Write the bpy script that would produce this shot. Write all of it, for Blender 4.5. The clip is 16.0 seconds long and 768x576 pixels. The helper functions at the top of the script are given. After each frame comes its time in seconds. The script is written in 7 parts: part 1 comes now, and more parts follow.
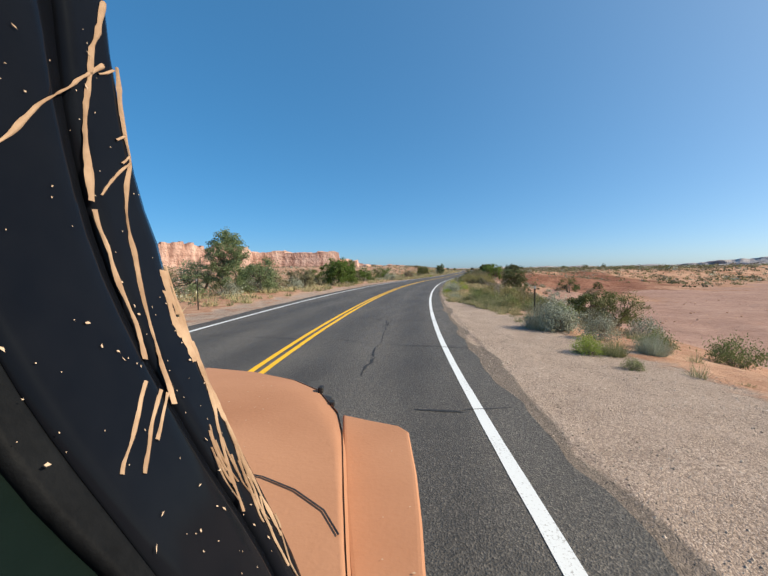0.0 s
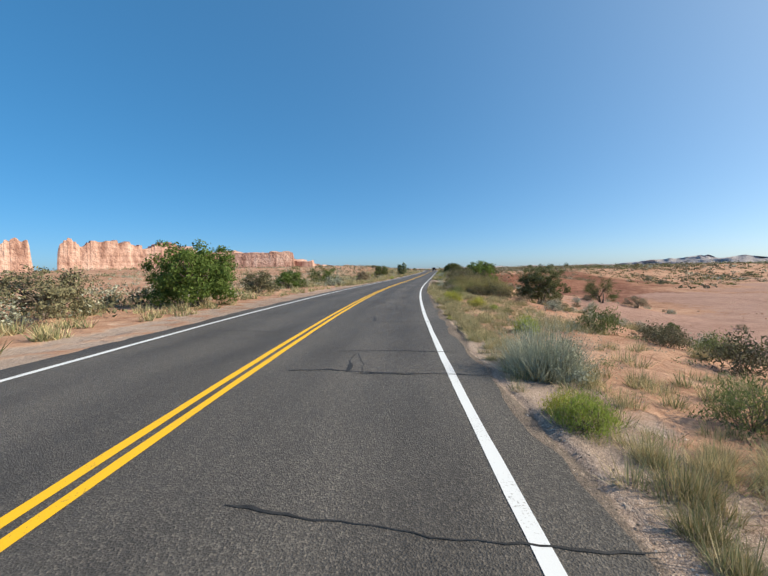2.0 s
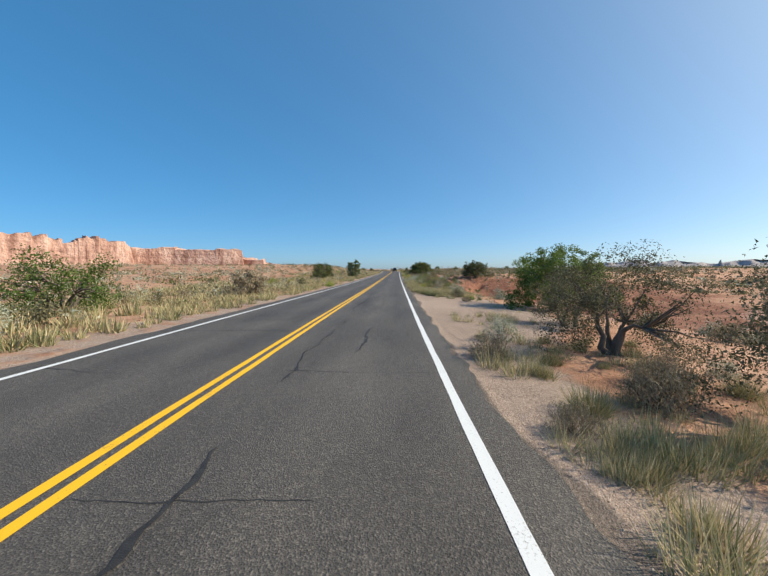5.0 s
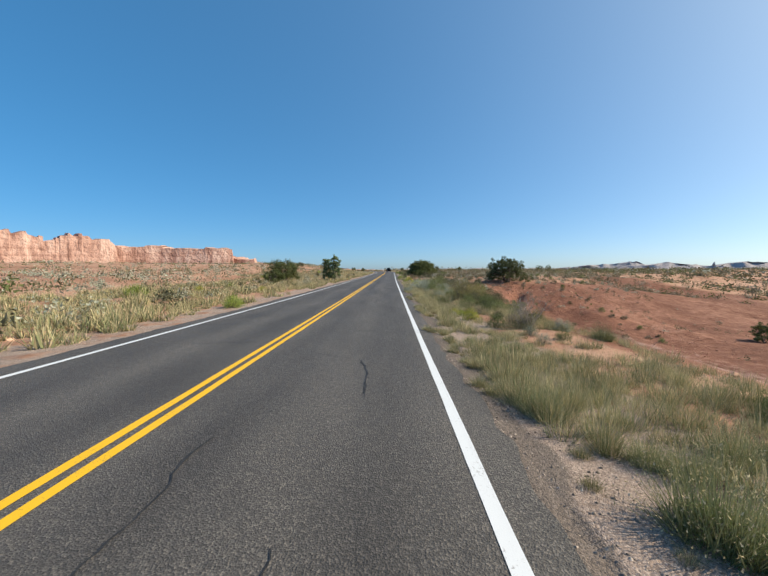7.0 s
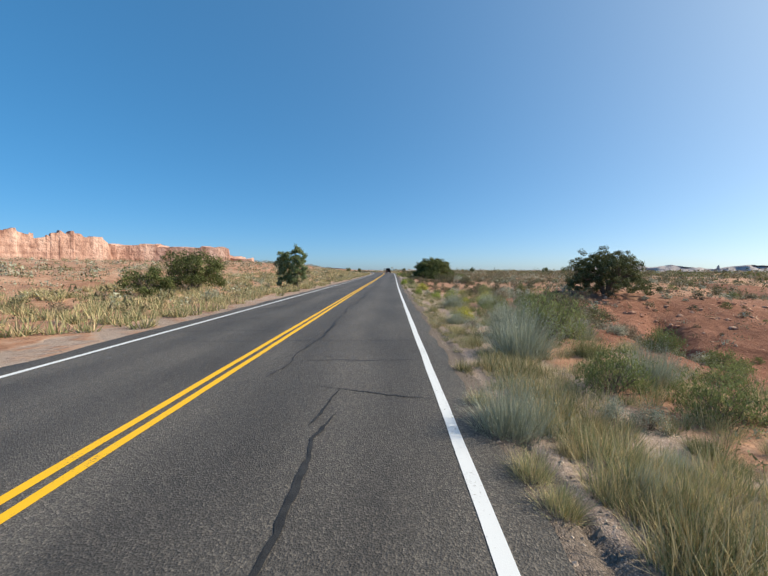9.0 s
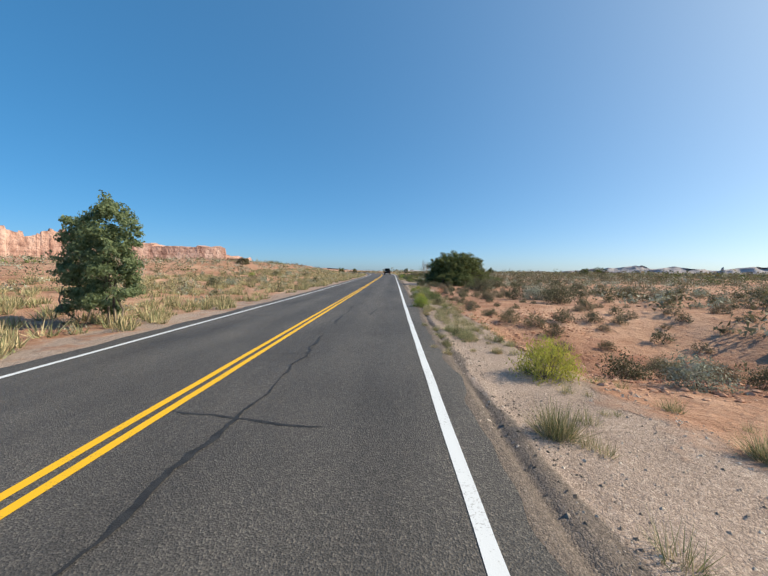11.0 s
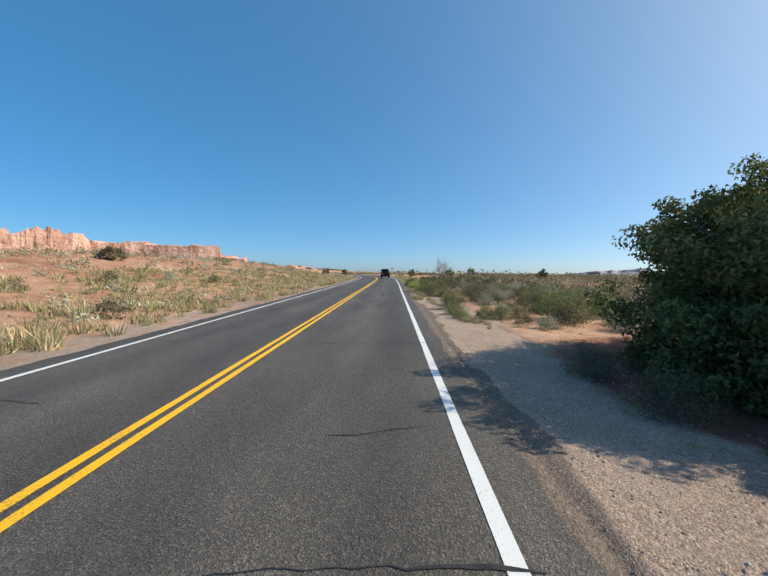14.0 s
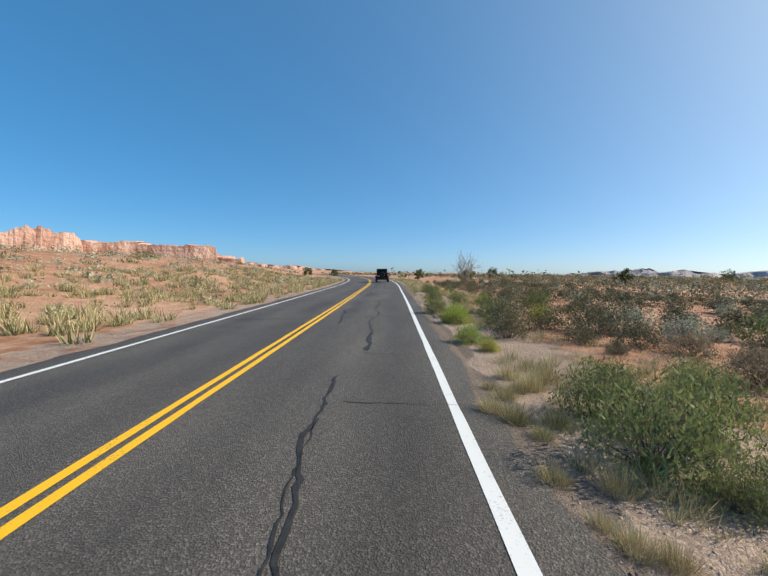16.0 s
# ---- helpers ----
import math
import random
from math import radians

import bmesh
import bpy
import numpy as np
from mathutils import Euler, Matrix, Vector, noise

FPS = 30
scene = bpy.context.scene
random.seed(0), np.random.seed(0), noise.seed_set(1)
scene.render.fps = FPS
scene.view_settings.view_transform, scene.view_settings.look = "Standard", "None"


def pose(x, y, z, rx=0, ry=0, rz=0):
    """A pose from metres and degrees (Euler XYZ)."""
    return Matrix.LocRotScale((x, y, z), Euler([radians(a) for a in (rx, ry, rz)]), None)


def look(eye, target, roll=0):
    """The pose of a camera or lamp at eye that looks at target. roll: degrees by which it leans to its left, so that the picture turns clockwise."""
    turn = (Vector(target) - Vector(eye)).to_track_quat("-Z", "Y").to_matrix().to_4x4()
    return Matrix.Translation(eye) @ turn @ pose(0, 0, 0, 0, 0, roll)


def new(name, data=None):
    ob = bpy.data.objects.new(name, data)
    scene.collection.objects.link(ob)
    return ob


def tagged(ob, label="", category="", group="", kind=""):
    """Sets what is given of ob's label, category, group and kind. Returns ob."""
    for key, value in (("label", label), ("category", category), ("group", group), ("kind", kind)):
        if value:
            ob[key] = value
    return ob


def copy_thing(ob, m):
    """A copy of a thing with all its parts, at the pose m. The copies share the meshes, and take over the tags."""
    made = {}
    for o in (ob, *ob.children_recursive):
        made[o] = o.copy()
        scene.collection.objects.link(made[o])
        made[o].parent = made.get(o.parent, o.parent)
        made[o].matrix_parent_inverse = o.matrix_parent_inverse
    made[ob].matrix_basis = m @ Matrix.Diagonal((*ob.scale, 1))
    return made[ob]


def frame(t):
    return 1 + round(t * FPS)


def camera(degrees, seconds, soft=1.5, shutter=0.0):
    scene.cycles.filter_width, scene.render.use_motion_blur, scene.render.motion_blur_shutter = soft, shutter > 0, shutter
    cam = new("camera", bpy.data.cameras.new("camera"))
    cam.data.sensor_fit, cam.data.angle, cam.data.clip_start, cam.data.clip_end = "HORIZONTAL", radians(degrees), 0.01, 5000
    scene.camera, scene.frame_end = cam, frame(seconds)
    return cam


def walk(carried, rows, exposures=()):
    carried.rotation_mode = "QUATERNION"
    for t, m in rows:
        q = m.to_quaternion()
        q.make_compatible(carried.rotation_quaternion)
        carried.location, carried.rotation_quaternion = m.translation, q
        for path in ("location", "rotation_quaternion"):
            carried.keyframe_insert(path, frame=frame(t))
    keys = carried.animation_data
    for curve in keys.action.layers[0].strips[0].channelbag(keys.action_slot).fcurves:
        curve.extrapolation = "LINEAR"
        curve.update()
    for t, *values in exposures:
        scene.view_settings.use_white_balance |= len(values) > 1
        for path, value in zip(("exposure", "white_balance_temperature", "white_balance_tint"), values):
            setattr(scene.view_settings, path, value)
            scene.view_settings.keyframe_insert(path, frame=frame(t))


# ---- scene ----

# ---- camera and path ----
cam = camera(93.3, 16.0, soft=1.5)
# seconds, x, y, z, yaw, pitch, roll
PATH = (
    (0, 0, 0, 1.650, 15.64, -2.63, 0.82),
    (0.5, -1.345, 5.77, 1.650, 13.04, -2.64, 0.87),
    (1, -2.458, 11.589, 1.650, 11.04, -2.65, 0.98),
    (1.5, -3.411, 17.437, 1.650, 9.94, -2.66, 1.09),
    (2, -4.257, 23.301, 1.650, 8.94, -2.67, 1.14),
    (2.5, -5.001, 29.179, 1.650, 7.94, -2.68, 1.10),
    (3, -5.637, 35.07, 1.650, 6.84, -2.69, 0.98),
    (3.5, -6.149, 40.972, 1.650, 5.54, -2.70, 0.82),
    (4, -6.518, 46.886, 1.650, 4.04, -2.70, 0.67),
    (4.5, -6.751, 52.806, 1.650, 2.94, -2.70, 0.55),
    (5, -6.887, 58.729, 1.650, 2.14, -2.69, 0.46),
    (5.5, -6.954, 64.654, 1.650, 1.64, -2.68, 0.39),
    (6, -6.981, 70.579, 1.650, 1.34, -2.68, 0.34),
    (6.5, -6.986, 76.504, 1.652, 1.24, -2.66, 0.26),
    (7, -6.986, 82.429, 1.655, 1.24, -2.64, 0.16),
    (7.5, -6.986, 88.354, 1.665, 1.24, -2.61, 0.05),
    (8, -6.986, 94.279, 1.681, 1.24, -2.58, -0.06),
    (8.5, -6.986, 100.204, 1.705, 1.24, -2.55, -0.17),
    (9, -6.986, 106.129, 1.736, 1.24, -2.52, -0.27),
    (9.5, -6.986, 112.054, 1.772, 1.24, -2.50, -0.34),
    (10, -6.986, 117.979, 1.809, 1.24, -2.48, -0.40),
    (10.5, -6.986, 123.904, 1.849, 1.24, -2.45, -0.45),
    (11, -6.986, 129.829, 1.892, 1.24, -2.43, -0.51),
    (11.5, -6.986, 135.754, 1.936, 1.24, -2.40, -0.57),
    (12, -6.986, 141.679, 1.983, 1.24, -2.37, -0.66),
    (12.5, -6.986, 147.604, 2.035, 1.24, -2.33, -0.75),
    (13, -6.986, 153.529, 2.090, 1.24, -2.30, -0.82),
    (13.5, -6.986, 159.454, 2.148, 1.24, -2.28, -0.85),
    (14, -6.986, 165.379, 2.208, 1.24, -2.26, -0.85),
    (14.5, -6.986, 171.304, 2.270, 1.24, -2.25, -0.85),
    (15, -6.986, 177.229, 2.332, 1.24, -2.24, -0.85),
    (15.5, -6.986, 183.154, 2.395, 1.24, -2.23, -0.85),
    (16, -6.986, 189.079, 2.457, 1.24, -2.22, -0.85),
)
walk(cam, [(t, pose(x, y, z, 90 + p, r, w)) for t, x, y, z, w, p, r in PATH], exposures=((0.0, 0.32), (16.0, 0.32)))

# ---- light ----
SUN_AZIMUTH, SUN_HEIGHT = 84.0, 35.0
world = bpy.data.worlds.new("desert_sky")
scene.world = world
world.use_nodes = True
wn = world.node_tree.nodes
sky = wn.new("ShaderNodeTexSky")
sky.sky_type, sky.sun_disc = "NISHITA", False
sky.sun_elevation, sky.sun_rotation = radians(SUN_HEIGHT), radians(SUN_AZIMUTH)
sky.altitude, sky.air_density, sky.dust_density, sky.ozone_density = 1400, 0.5, 5.0, 6.0
even = wn.new("ShaderNodeGamma")
even.inputs[1].default_value = 0.53
world.node_tree.links.new(sky.outputs[0], even.inputs[0])
tone = wn.new("ShaderNodeHueSaturation")
tone.inputs["Saturation"].default_value = 1.6
world.node_tree.links.new(even.outputs[0], tone.inputs["Color"])
tint = wn.new("ShaderNodeMix")
tint.data_type, tint.blend_type = "RGBA", "MULTIPLY"
tint.inputs[0].default_value, tint.inputs[7].default_value = 1.0, (0.875, 0.985, 0.895, 1)
world.node_tree.links.new(tone.outputs[0], tint.inputs[6])
world.node_tree.links.new(tint.outputs[2], wn["Background"].inputs[0])
wn["Background"].inputs[1].default_value = 0.345
sun = new("sun", bpy.data.lights.new("sun", "SUN"))
sun.data.energy, sun.data.angle, sun.data.color = 5.2, radians(0.53), (1.0, 0.85, 0.63)
sun.matrix_world = look((0, 0, 0), (-math.sin(radians(SUN_AZIMUTH)) * math.cos(radians(SUN_HEIGHT)), -math.cos(radians(SUN_AZIMUTH)) * math.cos(radians(SUN_HEIGHT)), -math.sin(radians(SUN_HEIGHT))))
sun.location = (30, 60, 60)

# ---- materials ----
def nodes_of(name, rough, spec=0.3, metal=0.0):
    m = bpy.data.materials.new(name)
    m.use_nodes = True
    n, l = m.node_tree.nodes, m.node_tree.links
    b = n["Principled BSDF"]
    b.inputs["Roughness"].default_value, b.inputs["Metallic"].default_value = rough, metal
    b.inputs["Specular IOR Level"].default_value = spec
    return m, n, l, b


def noise_node(n, l, vector, scale, detail=5, rough=0.55):
    t = n.new("ShaderNodeTexNoise")
    t.inputs["Scale"].default_value, t.inputs["Detail"].default_value, t.inputs["Roughness"].default_value = scale, detail, rough
    l.new(vector, t.inputs[0])
    return t.outputs[0]


def ramp_node(n, l, value, stops):
    r = n.new("ShaderNodeValToRGB")
    e = r.color_ramp.elements
    for i, (p, c) in enumerate(stops):
        if i < 2:
            e[i].position, e[i].color = p, (*c, 1)
        else:
            e.new(p).color = (*c, 1)
    l.new(value, r.inputs[0])
    return r.outputs[0]


def math_node(n, l, op, a, b):
    m = n.new("ShaderNodeMath")
    m.operation = op
    for i, v in enumerate((a, b)):
        if isinstance(v, (int, float)):
            m.inputs[i].default_value = v
        else:
            l.new(v, m.inputs[i])
    return m.outputs[0]


def mix_node(n, l, factor, a, b, blend="MIX"):
    m = n.new("ShaderNodeMix")
    m.data_type, m.blend_type = "RGBA", blend
    for key, v in ((0, factor), (6, a), (7, b)):
        if isinstance(v, (int, float)):
            m.inputs[key].default_value = v
        elif isinstance(v, tuple):
            m.inputs[key].default_value = (*v, 1)
        else:
            l.new(v, m.inputs[key])
    return m.outputs[2]


def bump_node(n, l, b, height, strength, distance):
    bp = n.new("ShaderNodeBump")
    bp.inputs["Strength"].default_value, bp.inputs["Distance"].default_value = strength, distance
    l.new(height, bp.inputs["Height"]), l.new(bp.outputs[0], b.inputs["Normal"])


def material(name, colours, scale=4.0, rough=0.85, bump=0.3, bump_scale=None, spec=0.3, metal=0.0, stretch=(1, 1, 1), fine=0.35, deep=0.02):
    """A mottled surface: colours run along a coarse noise, a finer one breaks them up and lifts the grain."""
    m, n, l, b = nodes_of(name, rough, spec, metal)
    tc, mp = n.new("ShaderNodeTexCoord"), n.new("ShaderNodeMapping")
    mp.inputs["Scale"].default_value = stretch
    l.new(tc.outputs["Object"], mp.inputs[0])
    big = noise_node(n, l, mp.outputs[0], scale)
    small = noise_node(n, l, mp.outputs[0], bump_scale or scale * 12, 4)
    v = math_node(n, l, "ADD", big, math_node(n, l, "MULTIPLY", math_node(n, l, "SUBTRACT", small, 0.5), fine))
    k = max(1, len(colours) - 1)
    l.new(ramp_node(n, l, v, [(0.32 + 0.36 * i / k, c) for i, c in enumerate(colours)]), b.inputs["Base Color"])
    if bump:
        bump_node(n, l, b, small, bump, deep)
    return m


def leaf_material(name, dark, light, translucent=0.25, rough=0.75):
    """Small leaves: each island its own shade, each plant its own tone."""
    m, n, l, b = nodes_of(name, rough, 0.2)
    g, o = n.new("ShaderNodeNewGeometry"), n.new("ShaderNodeObjectInfo")
    patch = math_node(n, l, "MULTIPLY", math_node(n, l, "SUBTRACT", noise_node(n, l, g.outputs["Position"], 1.4, 2), 0.5), 1.3)
    v = math_node(n, l, "ADD", patch, math_node(n, l, "ADD", math_node(n, l, "MULTIPLY", g.outputs["Random Per Island"], 0.6), math_node(n, l, "MULTIPLY", o.outputs["Random"], 0.4)))
    col = ramp_node(n, l, v, [(0.05, dark), (0.95, light)])
    l.new(col, b.inputs["Base Color"])
    t, mx = n.new("ShaderNodeBsdfTranslucent"), n.new("ShaderNodeMixShader")
    l.new(col, t.inputs[0])
    mx.inputs[0].default_value = translucent
    l.new(b.outputs[0], mx.inputs[1]), l.new(t.outputs[0], mx.inputs[2])
    l.new(mx.outputs[0], n["Material Output"].inputs[0])
    return m


def asphalt_material():
    """Worn asphalt: paler wheel tracks along the lanes, blotches, and stone grain."""
    m, n, l, b = nodes_of("worn_asphalt", 0.72, 0.45)
    uv, tc = n.new("ShaderNodeUVMap"), n.new("ShaderNodeTexCoord")
    sep = n.new("ShaderNodeSeparateXYZ")
    l.new(uv.outputs[0], sep.inputs[0])
    wob = noise_node(n, l, tc.outputs["Object"], 0.25, 3)
    across = math_node(n, l, "ADD", sep.outputs[0], math_node(n, l, "MULTIPLY", wob, 0.5))
    wave = math_node(n, l, "SINE", math_node(n, l, "MULTIPLY", across, 3.7), 0)
    track = math_node(n, l, "ADD", math_node(n, l, "MULTIPLY", wave, 0.10), 0.5)
    mp = n.new("ShaderNodeMapping")
    mp.inputs["Scale"].default_value = (1.0, 0.25, 1.0)
    l.new(tc.outputs["Object"], mp.inputs[0])
    blotch = noise_node(n, l, mp.outputs[0], 0.9, 6)
    v = math_node(n, l, "ADD", math_node(n, l, "MULTIPLY", track, 0.5), math_node(n, l, "MULTIPLY", blotch, 0.5))
    base = ramp_node(n, l, v, [(0.36, (0.050, 0.046, 0.043)), (0.5, (0.079, 0.073, 0.067)), (0.64, (0.110, 0.101, 0.091))])
    vo = n.new("ShaderNodeTexVoronoi")
    vo.inputs["Scale"].default_value = 70
    l.new(tc.outputs["Object"], vo.inputs[0])
    grain = noise_node(n, l, tc.outputs["Object"], 130, 3)
    stone = ramp_node(n, l, vo.outputs["Color"], [(0.15, (0.5, 0.5, 0.51)), (0.6, (0.96, 0.95, 0.93)), (0.9, (2.05, 1.98, 1.88))])
    l.new(mix_node(n, l, 0.75, base, stone, "MULTIPLY"), b.inputs["Base Color"])
    bump_node(n, l, b, math_node(n, l, "ADD", grain, vo.outputs["Distance"]), 0.7, 0.009)
    return m


def paint_material(name, colour, worn, wear):
    """Road paint, worn through to the asphalt in flecks."""
    m, n, l, b = nodes_of(name, 0.65, 0.3)
    tc = n.new("ShaderNodeTexCoord")
    fleck = noise_node(n, l, tc.outputs["Object"], 45, 6, 0.7)
    patch = noise_node(n, l, tc.outputs["Object"], 1.6, 4)
    v = math_node(n, l, "ADD", math_node(n, l, "MULTIPLY", fleck, 0.7), math_node(n, l, "MULTIPLY", patch, 0.3))
    l.new(ramp_node(n, l, v, [(wear, worn), (wear + 0.07, colour)]), b.inputs["Base Color"])
    bump_node(n, l, b, noise_node(n, l, tc.outputs["Object"], 110, 3), 0.3, 0.004)
    return m


def ground_material():
    """Desert ground. The zone attribute tells gravel (red), deep red clay and the darkened ground under the great
    juniper (green) and pale bare rock (blue); the rest is sandy red soil.
    """
    m, n, l, b = nodes_of("desert_ground", 0.95, 0.15)
    tc, at = n.new("ShaderNodeTexCoord"), n.new("ShaderNodeAttribute")
    at.attribute_name = "zone"
    sep = n.new("ShaderNodeSeparateColor")
    l.new(at.outputs["Color"], sep.inputs[0])
    P = tc.outputs["Object"]
    wide, mid, fine = noise_node(n, l, P, 0.12, 5), noise_node(n, l, P, 1.3, 6), noise_node(n, l, P, 16, 6, 0.65)
    v = math_node(n, l, "ADD", math_node(n, l, "MULTIPLY", wide, 0.4), math_node(n, l, "ADD", math_node(n, l, "MULTIPLY", mid, 0.35), math_node(n, l, "MULTIPLY", fine, 0.25)))
    soil = ramp_node(n, l, v, [(0.36, (0.20, 0.10, 0.064)), (0.46, (0.34, 0.19, 0.123)), (0.56, (0.455, 0.285, 0.196)), (0.66, (0.57, 0.39, 0.285))])
    clay = ramp_node(n, l, v, [(0.38, (0.115, 0.048, 0.031)), (0.5, (0.205, 0.093, 0.060)), (0.62, (0.33, 0.172, 0.118))])
    pale = ramp_node(n, l, v, [(0.38, (0.245, 0.142, 0.112)), (0.62, (0.375, 0.245, 0.198))])
    vo = n.new("ShaderNodeTexVoronoi")
    vo.inputs["Scale"].default_value = 95
    l.new(P, vo.inputs[0])
    coarse = n.new("ShaderNodeTexVoronoi")
    coarse.inputs["Scale"].default_value = 44
    l.new(P, coarse.inputs[0])
    chips = [(0.1, (0.085, 0.066, 0.055)), (0.5, (0.295, 0.228, 0.187)), (0.9, (0.68, 0.56, 0.475))]
    patch = ramp_node(n, l, noise_node(n, l, P, 3.2, 5, 0.6), [(0.42, (0, 0, 0)), (0.66, (0.8, 0.8, 0.8))])
    pebble = mix_node(n, l, patch, ramp_node(n, l, vo.outputs["Color"], chips), ramp_node(n, l, coarse.outputs["Color"], chips))
    sand = ramp_node(n, l, v, [(0.4, (0.205, 0.152, 0.122)), (0.5, (0.325, 0.248, 0.20)), (0.6, (0.45, 0.352, 0.288))])
    gravel = mix_node(n, l, 0.55, sand, pebble)
    edge = math_node(n, l, "MULTIPLY", math_node(n, l, "SUBTRACT", mid, 0.5), 1.5)

    def soft(ch):
        mr = n.new("ShaderNodeMapRange")
        mr.inputs[1].default_value, mr.inputs[2].default_value = 0.35, 0.65
        l.new(math_node(n, l, "ADD", ch, edge), mr.inputs[0])
        return mr.outputs[0]

    c = mix_node(n, l, soft(sep.outputs[1]), soil, clay)
    c = mix_node(n, l, soft(sep.outputs[2]), c, pale)
    c = mix_node(n, l, soft(sep.outputs[0]), c, gravel)
    c = mix_node(n, l, math_node(n, l, "MULTIPLY", soft(at.outputs["Alpha"]), 0.85), c, mix_node(n, l, 0.22, (0.082, 0.074, 0.067), pebble, "MIX"))
    l.new(c, b.inputs["Base Color"])
    cobbly = math_node(n, l, "ADD", math_node(n, l, "MULTIPLY", vo.outputs["Distance"], -0.4), math_node(n, l, "MULTIPLY", coarse.outputs["Distance"], -0.3))
    loose = math_node(n, l, "MAXIMUM", soft(sep.outputs[0]), soft(at.outputs["Alpha"]))
    rough = math_node(n, l, "ADD", math_node(n, l, "MULTIPLY", fine, 1.0), math_node(n, l, "MULTIPLY", mid, 1.6))
    bump_node(n, l, b, math_node(n, l, "ADD", rough, math_node(n, l, "MULTIPLY", cobbly, loose)), 0.8, 0.022)
    worn = n.new("ShaderNodeBump")
    worn.inputs["Strength"].default_value, worn.inputs["Distance"].default_value = 0.9, 0.16
    l.new(math_node(n, l, "MULTIPLY", noise_node(n, l, P, 2.6, 8, 0.62), math_node(n, l, "SUBTRACT", 1.0, math_node(n, l, "MULTIPLY", loose, 0.85))), worn.inputs["Height"])
    l.new(worn.outputs[0], b.inputs["Normal"].links[0].from_node.inputs["Normal"])
    return m


def cliff_material(name, low, mid_c, high):
    """Layered sandstone: level beds, upright dark streaks, broken faces."""
    m, n, l, b = nodes_of(name, 0.95, 0.15)
    tc = n.new("ShaderNodeTexCoord")
    flat, tall = n.new("ShaderNodeMapping"), n.new("ShaderNodeMapping")
    flat.inputs["Scale"].default_value, tall.inputs["Scale"].default_value = (0.004, 0.004, 0.12), (0.06, 0.06, 0.008)
    l.new(tc.outputs["Object"], flat.inputs[0]), l.new(tc.outputs["Object"], tall.inputs[0])
    beds, streak = noise_node(n, l, flat.outputs[0], 1.0, 6), noise_node(n, l, tall.outputs[0], 1.0, 6, 0.65)
    rough = noise_node(n, l, tc.outputs["Object"], 0.12, 6)
    v = math_node(n, l, "ADD", math_node(n, l, "MULTIPLY", beds, 0.25), math_node(n, l, "MULTIPLY", streak, 0.75))
    l.new(ramp_node(n, l, v, [(0.38, low), (0.5, mid_c), (0.62, high)]), b.inputs["Base Color"])
    bump_node(n, l, b, rough, 0.8, 6.0)
    return m


ASPHALT = asphalt_material()
WHITE = paint_material("white_road_paint", (0.66, 0.69, 0.71), (0.34, 0.345, 0.35), 0.37)
YELLOW = paint_material("yellow_road_paint", (0.78, 0.45, 0.015), (0.22, 0.16, 0.06), 0.36)
TAR = material("crack_tar", [(0.014, 0.014, 0.015), (0.034, 0.034, 0.035)], 9, 0.7, 0.3, 90, spec=0.4)
GROUND = ground_material()
CLIFF = cliff_material("red_sandstone_cliff", (0.25, 0.14, 0.11), (0.47, 0.295, 0.235), (0.61, 0.435, 0.36))
TALUS = material("red_talus_slope", [(0.25, 0.125, 0.085), (0.42, 0.25, 0.185), (0.40, 0.33, 0.24)], 0.05, 0.95, 0.6, 0.4, deep=0.6)
# far rock: distance haze is put into its pale grey base colour
HAZED_ROCK = cliff_material("far_pale_rock", (0.29, 0.265, 0.27), (0.36, 0.33, 0.335), (0.45, 0.41, 0.405))
STONE = material("gravel_stone", [(0.16, 0.125, 0.10), (0.42, 0.34, 0.275), (0.70, 0.61, 0.52)], 7, 0.9, 0.3, 60)
CLOD = material("asphalt_crumb", [(0.085, 0.072, 0.062), (0.18, 0.148, 0.122), (0.32, 0.265, 0.215)], 6, 0.95, 0.3, 60)
PALE_STONE = material("whitish_stone", [(0.50, 0.46, 0.42), (0.72, 0.69, 0.65)], 9, 0.9, 0.4, 40)
RED_STONE = material("red_sandstone_rock", [(0.28, 0.125, 0.078), (0.46, 0.255, 0.165), (0.60, 0.41, 0.30)], 2.2, 0.95, 0.6, 18)
BARK = material("grey_bark", [(0.09, 0.07, 0.055), (0.2, 0.165, 0.135)], 9, 0.95, 0.6, 60, stretch=(1, 1, 0.2))
DEAD = material("dead_wood", [(0.20, 0.17, 0.145), (0.42, 0.375, 0.33)], 9, 0.95, 0.4, 60, stretch=(1, 1, 0.2))
JUNIPER = leaf_material("juniper_leaf", (0.045, 0.065, 0.022), (0.185, 0.21, 0.078), 0.25)
GREY_JUNIPER = leaf_material("grey_juniper_leaf", (0.06, 0.075, 0.033), (0.20, 0.22, 0.10), 0.25)
BROAD = leaf_material("broad_leaf", (0.05, 0.095, 0.02), (0.17, 0.24, 0.06), 0.35)
POPLAR = leaf_material("poplar_leaf", (0.12, 0.165, 0.08), (0.29, 0.355, 0.19), 0.5)
SAGE = leaf_material("sage_leaf", (0.19, 0.215, 0.16), (0.47, 0.49, 0.385), 0.2)
OLIVE = leaf_material("olive_brush_leaf", (0.07, 0.071, 0.04), (0.225, 0.212, 0.125), 0.15)
TWIGGY = leaf_material("twiggy_brush_leaf", (0.125, 0.12, 0.05), (0.36, 0.325, 0.145), 0.4)
